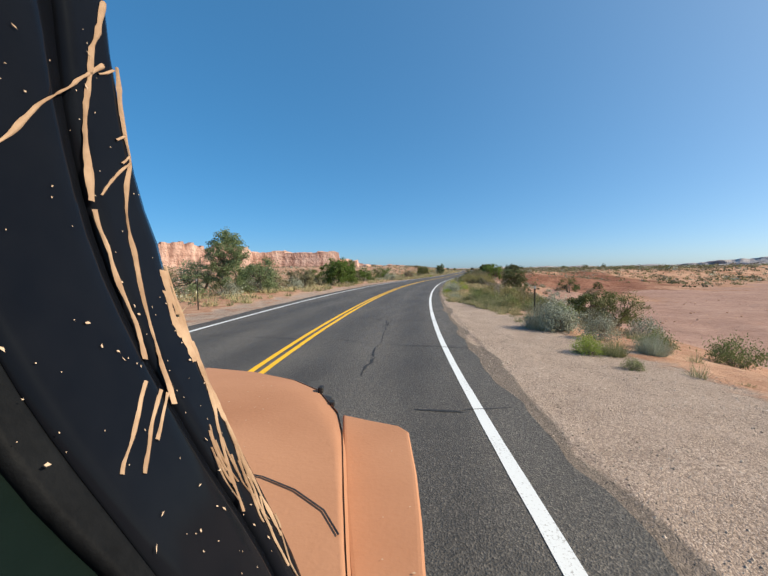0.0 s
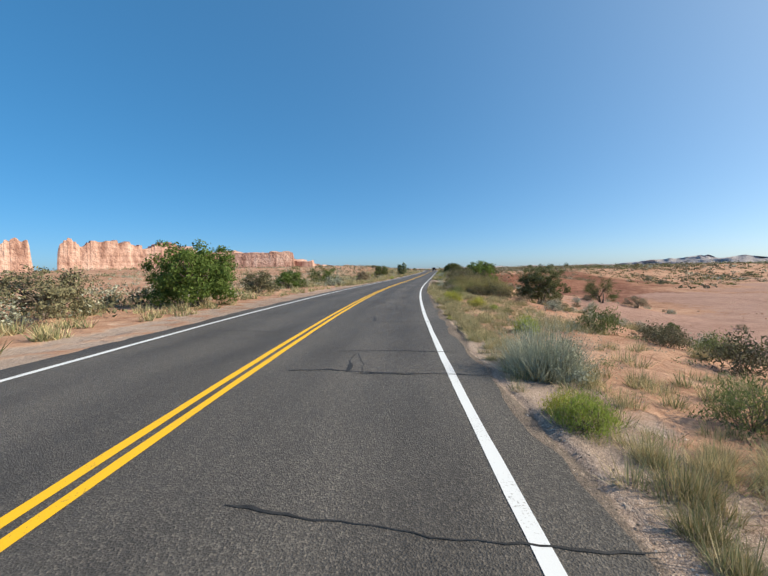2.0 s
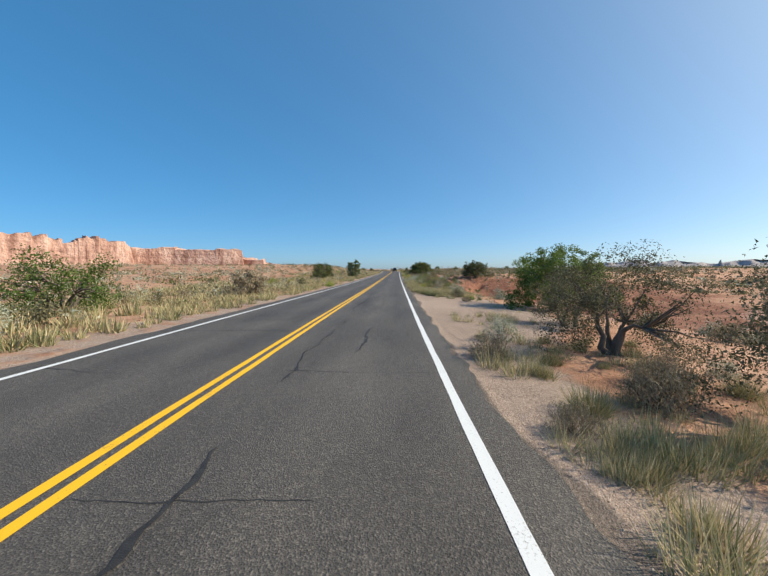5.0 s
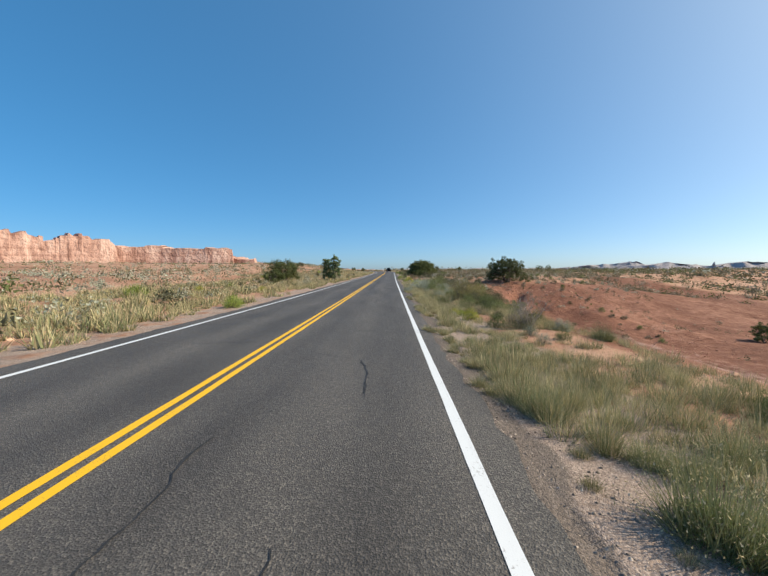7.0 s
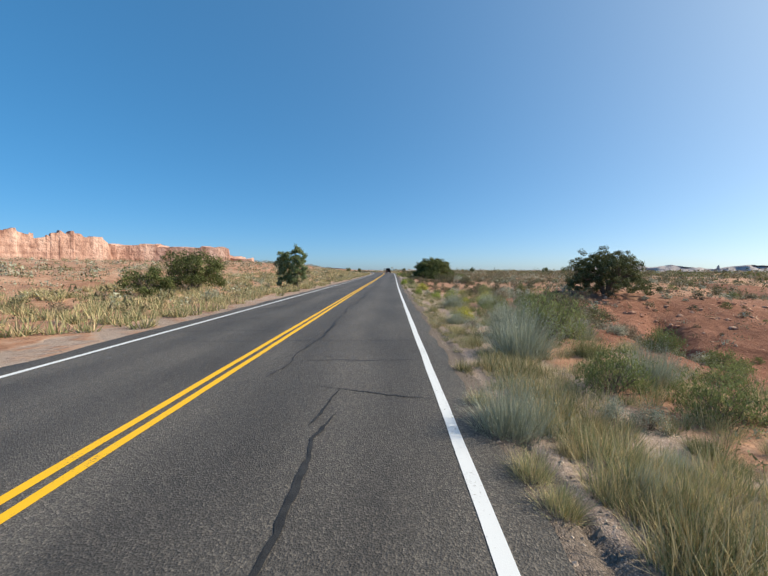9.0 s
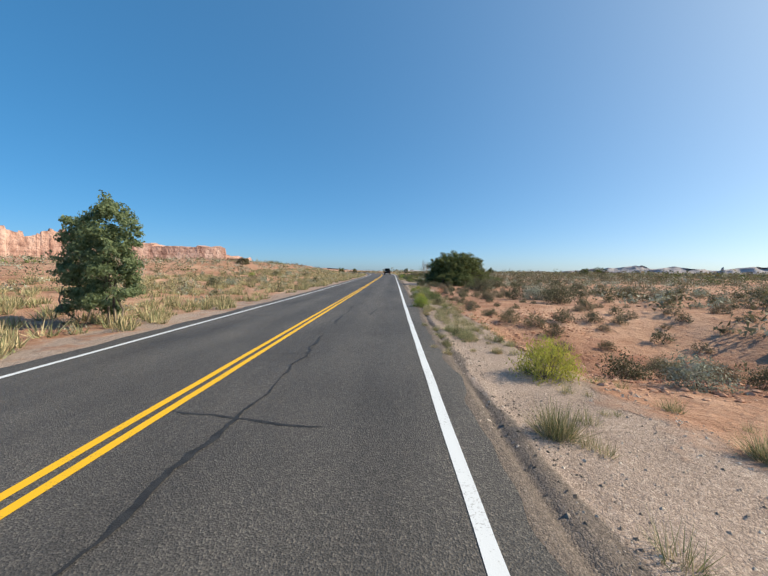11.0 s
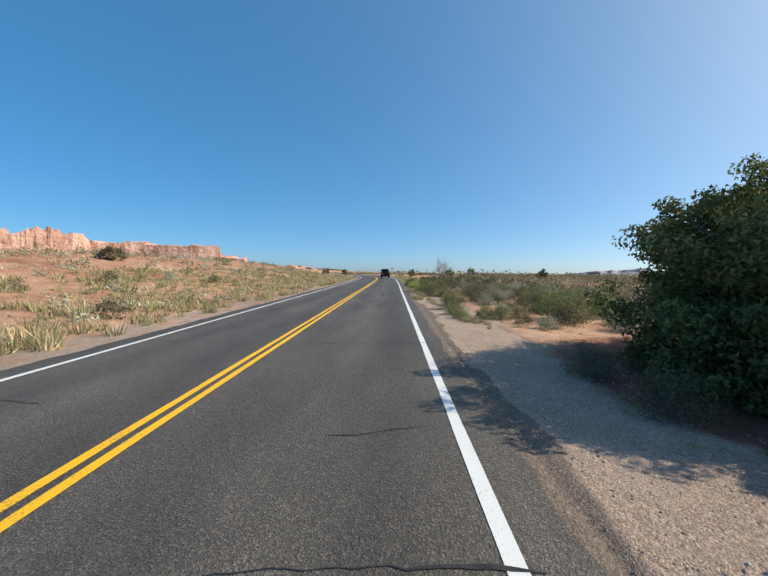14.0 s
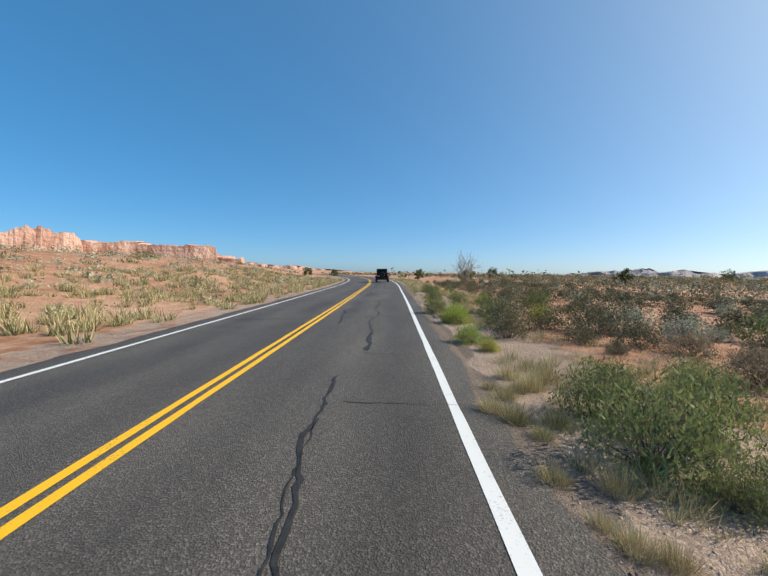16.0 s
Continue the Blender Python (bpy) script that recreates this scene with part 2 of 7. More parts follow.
BROWN = leaf_material("brown_brush_twig", (0.135, 0.108, 0.075), (0.34, 0.285, 0.195), 0.25)
GREEN_LEAF = leaf_material("green_shrub_leaf", (0.085, 0.112, 0.042), (0.26, 0.30, 0.12), 0.3)
YELLOW_STEM = leaf_material("rabbitbrush_stem", (0.165, 0.225, 0.045), (0.38, 0.45, 0.105), 0.4)
YELLOW_LEAF = leaf_material("rabbitbrush_leaf", (0.24, 0.265, 0.05), (0.50, 0.48, 0.10), 0.45)
STRAW = leaf_material("straw_grass", (0.29, 0.235, 0.125), (0.70, 0.585, 0.36), 0.2)
GREEN_GRASS = leaf_material("green_grass", (0.105, 0.12, 0.055), (0.38, 0.385, 0.20), 0.2)
BLACK = material("black_car_paint", [(0.004, 0.005, 0.008), (0.007, 0.008, 0.011)], 3, 0.12, 0, spec=0.06)
DULL_BLACK = material("black_plastic", [(0.012, 0.012, 0.013), (0.03, 0.03, 0.031)], 14, 0.6, 0.2, 200)
GREY_TRIM = material("grey_rubber_trim", [(0.005, 0.0055, 0.0065), (0.010, 0.011, 0.0125)], 10, 0.6, 0.1, 120, spec=0.06)
GLASS = material("tinted_car_glass", [(0.006, 0.012, 0.011), (0.010, 0.018, 0.016)], 2, 0.08, 0, spec=0.07)
MUD = material("dried_red_mud", [(0.35, 0.165, 0.09), (0.44, 0.225, 0.13)], 1.6, 0.85, 0.25, 90, fine=0.12, deep=0.004)
MUD_RUN = material("dried_mud_run", [(0.25, 0.155, 0.095), (0.43, 0.30, 0.20)], 14, 0.9, 0.4, 90, deep=0.004)
PALE_MUD = material("pale_mud_speck", [(0.40, 0.285, 0.195), (0.56, 0.43, 0.32)], 20, 0.9, 0)
TYRE = material("tyre_rubber", [(0.014, 0.014, 0.014), (0.035, 0.032, 0.03)], 8, 0.85, 0.4, 60)
RIM = material("grey_wheel_rim", [(0.16, 0.16, 0.165), (0.24, 0.24, 0.245)], 6, 0.4, 0, metal=0.8)
RED_LAMP = material("red_tail_lamp", [(0.32, 0.012, 0.01), (0.42, 0.02, 0.016)], 6, 0.2, 0, spec=0.5)
PLATE = material("pale_plate", [(0.5, 0.5, 0.5), (0.6, 0.6, 0.6)], 6, 0.5, 0)
POST = material("dark_metal_post", [(0.02, 0.02, 0.018), (0.05, 0.04, 0.03)], 12, 0.7, 0.3, 80)


# ---- helpers for meshes ----
def quad_mesh(name, verts, quads, mats, index=None, smooth=False):
    """A mesh from arrays of corners and of faces that all have three or all have four sides."""
    me = bpy.data.meshes.new(name)
    verts, quads = np.asarray(verts, np.float32), np.asarray(quads, np.int32)
    me.vertices.add(len(verts))
    me.vertices.foreach_set("co", verts.ravel())
    me.loops.add(quads.size)
    me.loops.foreach_set("vertex_index", quads.ravel())
    me.polygons.add(len(quads))
    me.polygons.foreach_set("loop_start", np.arange(len(quads), dtype=np.int32) * quads.shape[1])
    for m in mats:
        me.materials.append(m)
    if index is not None:
        me.polygons.foreach_set("material_index", np.asarray(index, np.int32))
    me.polygons.foreach_set("use_smooth", np.full(len(quads), smooth))
    me.update(calc_edges=True)
    return me


def merged(pieces):
    """Joins (verts, quads) pairs."""
    vs, qs, k = [], [], 0
    for v, q in pieces:
        vs.append(v), qs.append(np.asarray(q) + k)
        k += len(v)
    return np.concatenate(vs), np.concatenate(qs)


def part(name, bm, mat, parent, label="", smooth=False):
    """Links a bmesh, or a ready mesh, as one part of parent."""
    if isinstance(bm, bmesh.types.BMesh):
        me = bpy.data.meshes.new(name)
        bmesh.ops.recalc_face_normals(bm, faces=bm.faces)
        bm.to_mesh(me)
        bm.free()
        me.materials.append(mat)
        if smooth:
            me.polygons.foreach_set("use_smooth", [True] * len(me.polygons))
    else:
        me = bm
    ob = new(name, me)
    ob.parent = parent
    return tagged(ob, label)


def smoothstep(a, b, x):
    u = np.clip((np.asarray(x, float) - a) / (b - a), 0, 1)
    return u * u * (3 - 2 * u)


def value_noise(x, y, scale, seed):
    """Smooth noise of about -1 to 1 on arrays."""
    x, y = np.asarray(x, float) / scale, np.asarray(y, float) / scale
    i, j = np.floor(x), np.floor(y)
    u, v = x - i, y - j
    u, v = u * u * (3 - 2 * u), v * v * (3 - 2 * v)

    def h(a, b):
        s = np.sin(a * 127.1 + b * 311.7 + seed * 74.7) * 43758.5453
        return (s - np.floor(s)) * 2 - 1

    return (h(i, j) * (1 - u) + h(i + 1, j) * u) * (1 - v) + (h(i, j + 1) * (1 - u) + h(i + 1, j + 1) * u) * v


# ---- the road's line ----
# y, x of the right white line
LINE = ((-60, 18.390), (-30, 9.295), (-14, 4.797), (-6, 2.619), (2, 0.490), (8, -0.888), (14, -2.007), (20, -2.955), (26, -3.753), (32, -4.420), (38, -4.978), (44, -5.425), (50, -5.774), (58, -6.061), (68, -6.208), (80, -6.265), (110, -6.347), (140, -6.390), (165, -6.284), (190, -6.220), (215, -6.190), (235, -6.440), (255, -7.890), (275, -11.590), (300, -18.490), (330, -27.990))
line_y, line_x = np.array(LINE).T
line_slope = np.gradient(line_x, line_y)


def edge_x(y):
    """x of the right white line at y: a smooth curve through LINE, straight past its ends."""
    y = np.asarray(y, float)
    i = np.clip(np.searchsorted(line_y, y) - 1, 0, len(line_y) - 2)
    h = line_y[i + 1] - line_y[i]
    u = np.clip((y - line_y[i]) / h, 0, 1)
    a, b, p, q = line_x[i], line_x[i + 1], line_slope[i] * h, line_slope[i + 1] * h
    x = a * (2 * u**3 - 3 * u**2 + 1) + p * (u**3 - 2 * u**2 + u) + b * (3 * u**2 - 2 * u**3) + q * (u**3 - u**2)
    return x + np.where(y < line_y[0], (y - line_y[0]) * line_slope[0], 0) + np.where(y > line_y[-1], (y - line_y[-1]) * line_slope[-1], 0)


# how steeply the road climbs along y, and how it banks across: degrees, up to the right
CLIMB_Y, CLIMB = (-100, 66, 80, 106, 136, 155, 170, 260, 330, 800), (0, 0, 0.0005, 0.0058, 0.0077, 0.0098, 0.0105, 0.0105, 0, 0)
BANK_Y, BANK = (-60, 4, 20, 34, 50, 66, 81, 110, 140, 157, 240, 420), (-0.5, -0.7, -1.0, -1.0, -0.45, -0.15, 0, 0.8, 1.3, 1.7, 1.75, 0)
climb_y = np.arange(-100, 800, 0.5)
climb_z = np.concatenate([[0], np.cumsum(np.interp(climb_y[1:] - 0.25, CLIMB_Y, CLIMB) * 0.5)])


def lift(d, y):
    """How far the climb and the banking of the road raise a place over level ground."""
    d, y = np.asarray(d, float), np.asarray(y, float)
    near = 1 - smoothstep(60, 400, np.abs(d))
    return near * np.interp(y, climb_y, climb_z) + np.tan(np.radians(np.interp(y, BANK_Y, BANK))) * np.clip(d + 0.6, -9, 6)


def strip(name, mat, d0, d1, y0, y1, z, step=2.0, ragged=(0, 0)):
    """A ribbon along the road between the distances d0 and d1 from its right line."""
    ys = np.arange(y0, y1 + 0.01, step)
    xs = edge_x(ys)
    a = d0 + ragged[0] * (value_noise(ys, 0 * ys, 1.3, 5) + 0.6 * value_noise(ys, 0 * ys, 0.4, 6))
    b = (d1 if np.isscalar(d1) else np.interp(ys, *d1)) + ragged[1] * (value_noise(ys, 0 * ys, 1.1, 7) + 0.6 * value_noise(ys, 0 * ys, 0.37, 8))
    n = len(ys)
    cols = np.linspace(0, 1, 3 if d0 < -7.2 else 2)
    k = len(cols)
    dd = a[:, None] * (1 - cols) + b[:, None] * cols
    v = np.stack([xs[:, None] + dd, np.repeat(ys[:, None], k, 1), z + lift(dd, ys[:, None])], -1).reshape(-1, 3)
    i = (np.arange(n - 1)[:, None] * k + np.arange(k - 1)).ravel()
    me = quad_mesh(name, v, np.stack([i, i + 1, i + k + 1, i + k], -1), [mat])
    uv = me.uv_layers.new(name="UVMap")
    idx = np.empty(len(me.loops), np.int32)
    me.loops.foreach_get("vertex_index", idx)
    uv.data.foreach_set("uv", np.stack([dd.ravel()[idx], v[idx, 1]], -1).astype(np.float32).ravel())
    return new(name, me)


road = tagged(strip("road", ASPHALT, -7.5, ((10, 24, 60, 80, 140, 175), (0.58, 0.55, 0.48, 0.40, 0.42, 0.42)), -60, 700, 0.0, 0.125, (0.08, 0.085)), "worn grey two-lane asphalt road with sealed cracks", "road", kind="structure")
tagged(strip("edge_line_right", WHITE, -0.062, 0.062, -60, 700, 0.005, 0.5, (0.006, 0.006)), "worn white painted edge line on the asphalt", "road marking", kind="structure")
tagged(strip("edge_line_left", WHITE, -6.93, -6.80, -60, 700, 0.005, 0.5, (0.006, 0.006)), "worn white painted edge line on the asphalt", "road marking", kind="structure")
tagged(strip("centre_line_left", YELLOW, -3.53, -3.415, -60, 700, 0.005, 0.5, (0.006, 0.006)), "yellow painted no-passing centre line on the asphalt", "road marking", kind="structure")
tagged(strip("centre_line_right", YELLOW, -3.315, -3.20, -60, 700, 0.005, 0.5, (0.006, 0.006)), "yellow painted no-passing centre line on the asphalt", "road marking", kind="structure")


# ---- ground ----
def height(d, y):
    """Height of the ground at d metres right of the white line and y along the road."""
    d, y = np.asarray(d, float), np.asarray(y, float)
    r = np.maximum(d - 0.5, 0)
    z = -0.03 * smoothstep(0.22, 0.7, d) - 0.035 * np.minimum(r, 5)
    # low bare plain beside the curve and the red clay basin after it, with a sandy spur between them
    x = d + edge_x(y)
    out = np.maximum(d - 20, 0)
    rim = y - 0.75 * out + smoothstep(5, 12, d) * (5.0 * value_noise(x, y, 11, 31) + 1.6 * value_noise(x, y, 3.4, 38))
    low = smoothstep(3.6, np.interp(y, [70, 95], [22, 18]), d) * (1 - smoothstep(104, 146, rim)) * (1 - 0.8 * smoothstep(95, 230, d))
    spur = smoothstep(56, 68, y) * (1 - smoothstep(80, 92, y)) * (1 - smoothstep(17, 32, d))
    z -= 4.2 * low * (1 - 0.5 * spur) * smoothstep(-120, -20, y)
    z += 0.35 * smoothstep(122, 134, y) * (1 - smoothstep(142, 165, y)) * smoothstep(9, 14, d) * (1 - smoothstep(30, 45, d))
    face = smoothstep(108, 114, y) * (1 - smoothstep(130, 136, y)) * smoothstep(6.5, 9, d)
    z -= face * (0.42 * np.abs(value_noise(x, y * 0.25, 2.6, 32)) + 0.16 * np.abs(value_noise(x, y * 0.3, 0.9, 33)))
    gully = 11.0 + 0.5 * np.maximum(0, y - 119) + 0.8 * value_noise(x, y, 4.0, 37)
    z -= 0.8 * np.exp(-(((d - gully) / 0.8) ** 2)) * smoothstep(109, 115, y) * (1 - smoothstep(126, 132, y))
    # dug wash beside the gravel, running on along a narrow bed
    z -= 0.95 * np.exp(-(((y - 140.0) / 3.4) ** 2)) * smoothstep(2.2 + 0.25 * value_noise(x, y, 0.9, 36), 3.3, d) * (1 - smoothstep(8, 12, d))
    bed = 2.5 + 0.25 * np.sin((y - 150) * 0.5) + 4.5 * smoothstep(156, 169, y)
    bed = bed + 0.35 * value_noise(x, y, 1.6, 34) + 0.2 * value_noise(x, y, 0.7, 35)
    z -= 0.28 * smoothstep(-0.75, -0.15, d - bed) * (1 - smoothstep(0.3, 0.6, d - bed)) * smoothstep(152, 158, y) * (1 - smoothstep(165, 170, y))
    # left verge, bank and rise
    s = np.maximum(-7.5 - d, 0)
    z += -0.05 * smoothstep(0, 0.5, s) + 2.9 * smoothstep(2, 38, s) * smoothstep(105, 235, y) + 0.9 * smoothstep(4, 30, s) * smoothstep(70, 120, y)
    z += 3.0 * smoothstep(40, 300, s)
    wild = smoothstep(2.5, 9, d) + smoothstep(1.5, 7, s)
    z += wild * (0.09 * value_noise(x, y, 1.1, 1) + 0.12 * value_noise(x, y, 3.7, 2) + 0.22 * smoothstep(8, 30, np.abs(d)) * value_noise(x, y, 14, 3))
    z += 1.2 * smoothstep(60, 200, np.abs(d)) * value_noise(x, y, 90, 4)
    # worn groove along the asphalt edge and the gravel heaped beside it
    worn = np.interp(y, [8, 16, 30, 36, 50, 60, 82, 88, 108, 132, 138, 172, 184, 206], [0.2, 1, 1, 0.8, 0.8, 0.1, 0.1, 1, 1, 0.7, 1, 0.6, 0.2, 0.5]) * (0.75 + 0.5 * value_noise(x, y, 1.7, 45))
    groove = np.interp(y, [24, 60, 80, 140], [0.72, 0.66, 0.62, 0.62]) + 0.07 * value_noise(x, y, 1.4, 43) + 0.12 * value_noise(x, y, 5.0, 44)
    worn = worn * smoothstep(-0.35, 0.25, value_noise(x, y, 3.1, 46))
    z -= worn * (0.05 * np.exp(-(((d - groove) / 0.05) ** 2)) - 0.03 * np.exp(-(((d - groove - 0.16) / 0.10) ** 2)))
    z += 0.012 * smoothstep(0.8, 1.6, d) * value_noise(x, y, 0.45, 9)
    return lift(d, y) + z - 0.03 * (1 - smoothstep(0.12, 0.4, d)) * (1 - smoothstep(7.3, 7.7, -d))


def zones(d, y):
    """Gravel, deep clay with the darkened ground under the great juniper, pale rock and asphalt crumbs at a place."""
    shoulder = np.interp(y, [-60, 8, 14, 22, 30, 45, 66, 72, 81, 86, 95, 108, 128, 134, 142, 147, 157, 162, 183, 190, 206, 700], [4.6, 4.3, 3.4, 2.2, 1.5, 1.3, 1.9, 5.6, 5.0, 2.6, 2.3, 2.3, 2.4, 2.4, 2.1, 2.0, 2.6, 2.8, 2.6, 3.0, 2.6, 1.5])
    gravel = (1 - smoothstep(-1.0, 1.2, d - shoulder)) * smoothstep(-9.6, -8.6, d) * 1.0
    gravel = gravel * smoothstep(2.6, 4.6, np.hypot(d + edge_x(y) + 0.2, y - 170.6))
    gravel = np.where(d < -7, 0.62 * smoothstep(-10.8, -9.0, d), gravel)
    x = d + edge_x(np.clip(y, -60, 420))
    wild = smoothstep(5, 14, d)
    far = 1 + 1.5 * smoothstep(25, 60, d)
    d0, y0 = d, y
    d = d0 + wild * far * (5 * value_noise(x, y0, 17, 61) + 2.2 * value_noise(x, y0, 5, 62))
    y = y0 + wild * far * (6 * value_noise(x, y0, 19, 63) + 2.5 * value_noise(x, y0, 6, 64))
    beyond = np.maximum(d - 20, 0)
    clay = smoothstep(84, 94, y) * (1 - smoothstep(130, 142, y - 0.75 * beyond)) * smoothstep(3.4, 5.4, d) * (1 - smoothstep(48, 75, d))
    clay = np.maximum(clay, 0.45 * np.exp(-(((y - 140.0) / 4.2) ** 2)) * smoothstep(2.0, 3.2, d) * (1 - smoothstep(10, 14, d)))
    clay = np.maximum(clay, 0.75 * smoothstep(60, 75, y) * (1 - smoothstep(95, 120, y)) * smoothstep(40, 60, d) * (1 - smoothstep(120, 200, d)))
    run = d0 - (2.5 + 0.25 * np.sin((y0 - 150) * 0.5) + 4.5 * smoothstep(156, 169, y0))
    clay = np.maximum(clay, 0.62 * smoothstep(-0.9, -0.2, run) * (1 - smoothstep(0.5, 1.3, run)) * smoothstep(150, 155, y0) * (1 - smoothstep(167, 171, y0)))
    # under the great juniper: leaf litter, with the crown's shade put into the colour
    clay = np.maximum(clay, 0.95 * (1 - smoothstep(3.0, 5.0, np.hypot(x + 0.4, y0 - 171.0))))
    pale = (1 - smoothstep(54, 78, y - 1.2 * np.maximum(d - 22, 0))) * smoothstep(13, 20, d) * (1 - smoothstep(100, 130, d))
    pale = np.maximum(pale, 0.7 * smoothstep(66, 74, y) * (1 - smoothstep(86, 98, y)) * smoothstep(7, 10, d) * (1 - smoothstep(14, 20, d)))
    pale = np.maximum(pale, 0.60 * smoothstep(97, 103, y) * (1 - smoothstep(110, 116, y)) * smoothstep(7, 9, d) * (1 - smoothstep(18, 26, d)))
    pale = np.maximum(pale, 0.8 * smoothstep(84, 90, y) * (1 - smoothstep(96, 103, y)) * smoothstep(6.5, 8, d) * (1 - smoothstep(13, 18, d)))
    d, y = d0, y0
    ragged = 0.28 * value_noise(x, y, 0.9, 41) + 0.2 * value_noise(x, y, 3.3, 42)
    hem = np.interp(y, [10, 24, 60, 66, 84, 90, 140, 175], [0.72, 0.68, 0.55, 0.42, 0.42, 0.62, 0.62, 0.60])
    crumbs = (1 - smoothstep(hem, hem + 0.26, d + 0.6 * ragged)) * (d > -2)
    return gravel, clay, pale, crumbs


def ground_sheet():
    near_r = np.concatenate([[0.1, 0.3, 0.45], np.arange(0.5, 1.0, 0.045), np.arange(1.2, 16, 0.30), np.arange(16, 60, 1.0), np.geomspace(60, 4200, 34)])
    near_l = np.concatenate([np.arange(7.4, 30, 0.6), np.arange(30, 70, 2.0), np.geomspace(70, 4200, 30)])
    d = np.concatenate([-near_l[::-1], [-4, -1.5], near_r])
    y = np.concatenate([-np.geomspace(40, 3000, 20)[::-1], np.arange(-38, -4, 2.0), np.arange(-4, 215, 0.58), np.arange(215, 330, 1.5), np.geomspace(332, 4600, 46)])
    D, Y = np.meshgrid(d, y)
    turn = 1 - smoothstep(400, 1200, np.abs(Y))
    X = D + edge_x(np.clip(Y, -60, 420)) * turn
    v = np.stack([X, Y, height(D, Y)], -1).reshape(-1, 3)
    n, k = len(y), len(d)
    i = (np.arange(n - 1)[:, None] * k + np.arange(k - 1)).ravel()
    me = quad_mesh("ground", v, np.stack([i, i + 1, i + k + 1, i + k], -1), [GROUND], smooth=True)
    g, c, p, a = (a.ravel() for a in zones(D, Y))
    col = me.color_attributes.new("zone", "FLOAT_COLOR", "POINT")
    col.data.foreach_set("color", np.stack([g, c, p, a], -1).astype(np.float32).ravel())
    return new("ground", me)


ground = tagged(ground_sheet(), "sandy red desert ground with gravel road shoulders", "ground", kind="structure")


def place(d, y):
    """World point on the ground."""
    return float(d + edge_x(y)), float(y), float(height(d, y))


def put(x, y):
    """World point on the ground from x and y."""
    return float(x), float(y), float(height(x - edge_x(y), y))


# ---- cliffs and far ridges ----
def cliff_mesh(name, front, top, seed, mat, talus=0.35, back=180, step=2.5, flute=13.0, rim=6.0):
    """A mesa: its face follows the front line, fluted and broken, over a talus slope, with a flat back."""
    pts = np.array(front, float)
    seg = np.r_[0, np.cumsum(np.hypot(*np.diff(pts, axis=0).T))]
    s = np.arange(0, seg[-1], step)
    x, y, h = (np.interp(s, seg, c) for c in (pts[:, 0], pts[:, 1], np.array(top, float)))
    tx, ty = np.gradient(x), np.gradient(y)
    q = np.hypot(tx, ty)
    nx, ny = ty / q, -tx / q
    wob = flute * np.abs(value_noise(s, 0 * s, 30, seed)) + 0.6 * flute * value_noise(s, 0 * s, 13, seed + 1)
    wob = wob + 0.55 * flute * np.abs(value_noise(s, 0 * s, 9, seed + 7)) - 0.3 * flute * np.abs(value_noise(s, 0 * s, 5, seed + 8))
    cut = -2.2 * flute * np.clip(value_noise(s, 0 * s, 55, seed + 2) - 0.45, 0, 1) * 2
    crest = h + rim * np.round(2 * value_noise(s, 0 * s, 26, seed + 3)) / 2 + 0.4 * rim * value_noise(s, 0 * s, 9, seed + 4)
    ends = np.minimum(s, seg[-1] - s)
    rows = []
    for f, out, w in ((0, 2.3, 0.2), (0.12, 1.7, 0.5), (talus * 0.6, 1.0, 0.8), (talus, 0.42, 1.0), (talus + 0.02, 0.1, 1.0), (0.55, 0.04, 1.05), (0.7, 0.0, 1.1), (0.72, -0.05, 1.0), (0.9, -0.06, 1.0), (1.0, -0.10, 1.0)):
        o = out * h * 0.8 + (wob + cut) * w + 1.5 * value_noise(s, 0 * s + f * 40, 8, seed + 6)
        rows.append(np.stack([x + nx * o, y + ny * o, crest * f - 3 * (f == 0)], -1))
    for o, z in ((-back * 0.4, 0.98), (-back, 0.9), (-back * 1.1, -0.05)):
        rows.append(np.stack([x + nx * o, y + ny * o, crest * z], -1))
    # rounded ends
    v = np.stack(rows)
    drop = smoothstep(0, 7, ends)
    v[:, :, 2] *= 0.25 + 0.75 * drop
    k, n = v.shape[0], v.shape[1]
    i = (np.arange(k - 1)[:, None] * n + np.arange(n - 1)).ravel()
    q = np.stack([i, i + 1, i + n + 1, i + n], -1)
    foot = i < 3 * n
    ob = new(name)
    part("cliff_face", quad_mesh("cliff_face", v[3:].reshape(-1, 3), q[~foot] - 3 * n, [mat]), None, ob)
    part("talus_slope", quad_mesh("talus_slope", v[:4].reshape(-1, 3), q[foot], [TALUS if mat is CLIFF else mat], smooth=True), None, ob, "sloping apron of red rubble" if mat is CLIFF else "")
    return ob


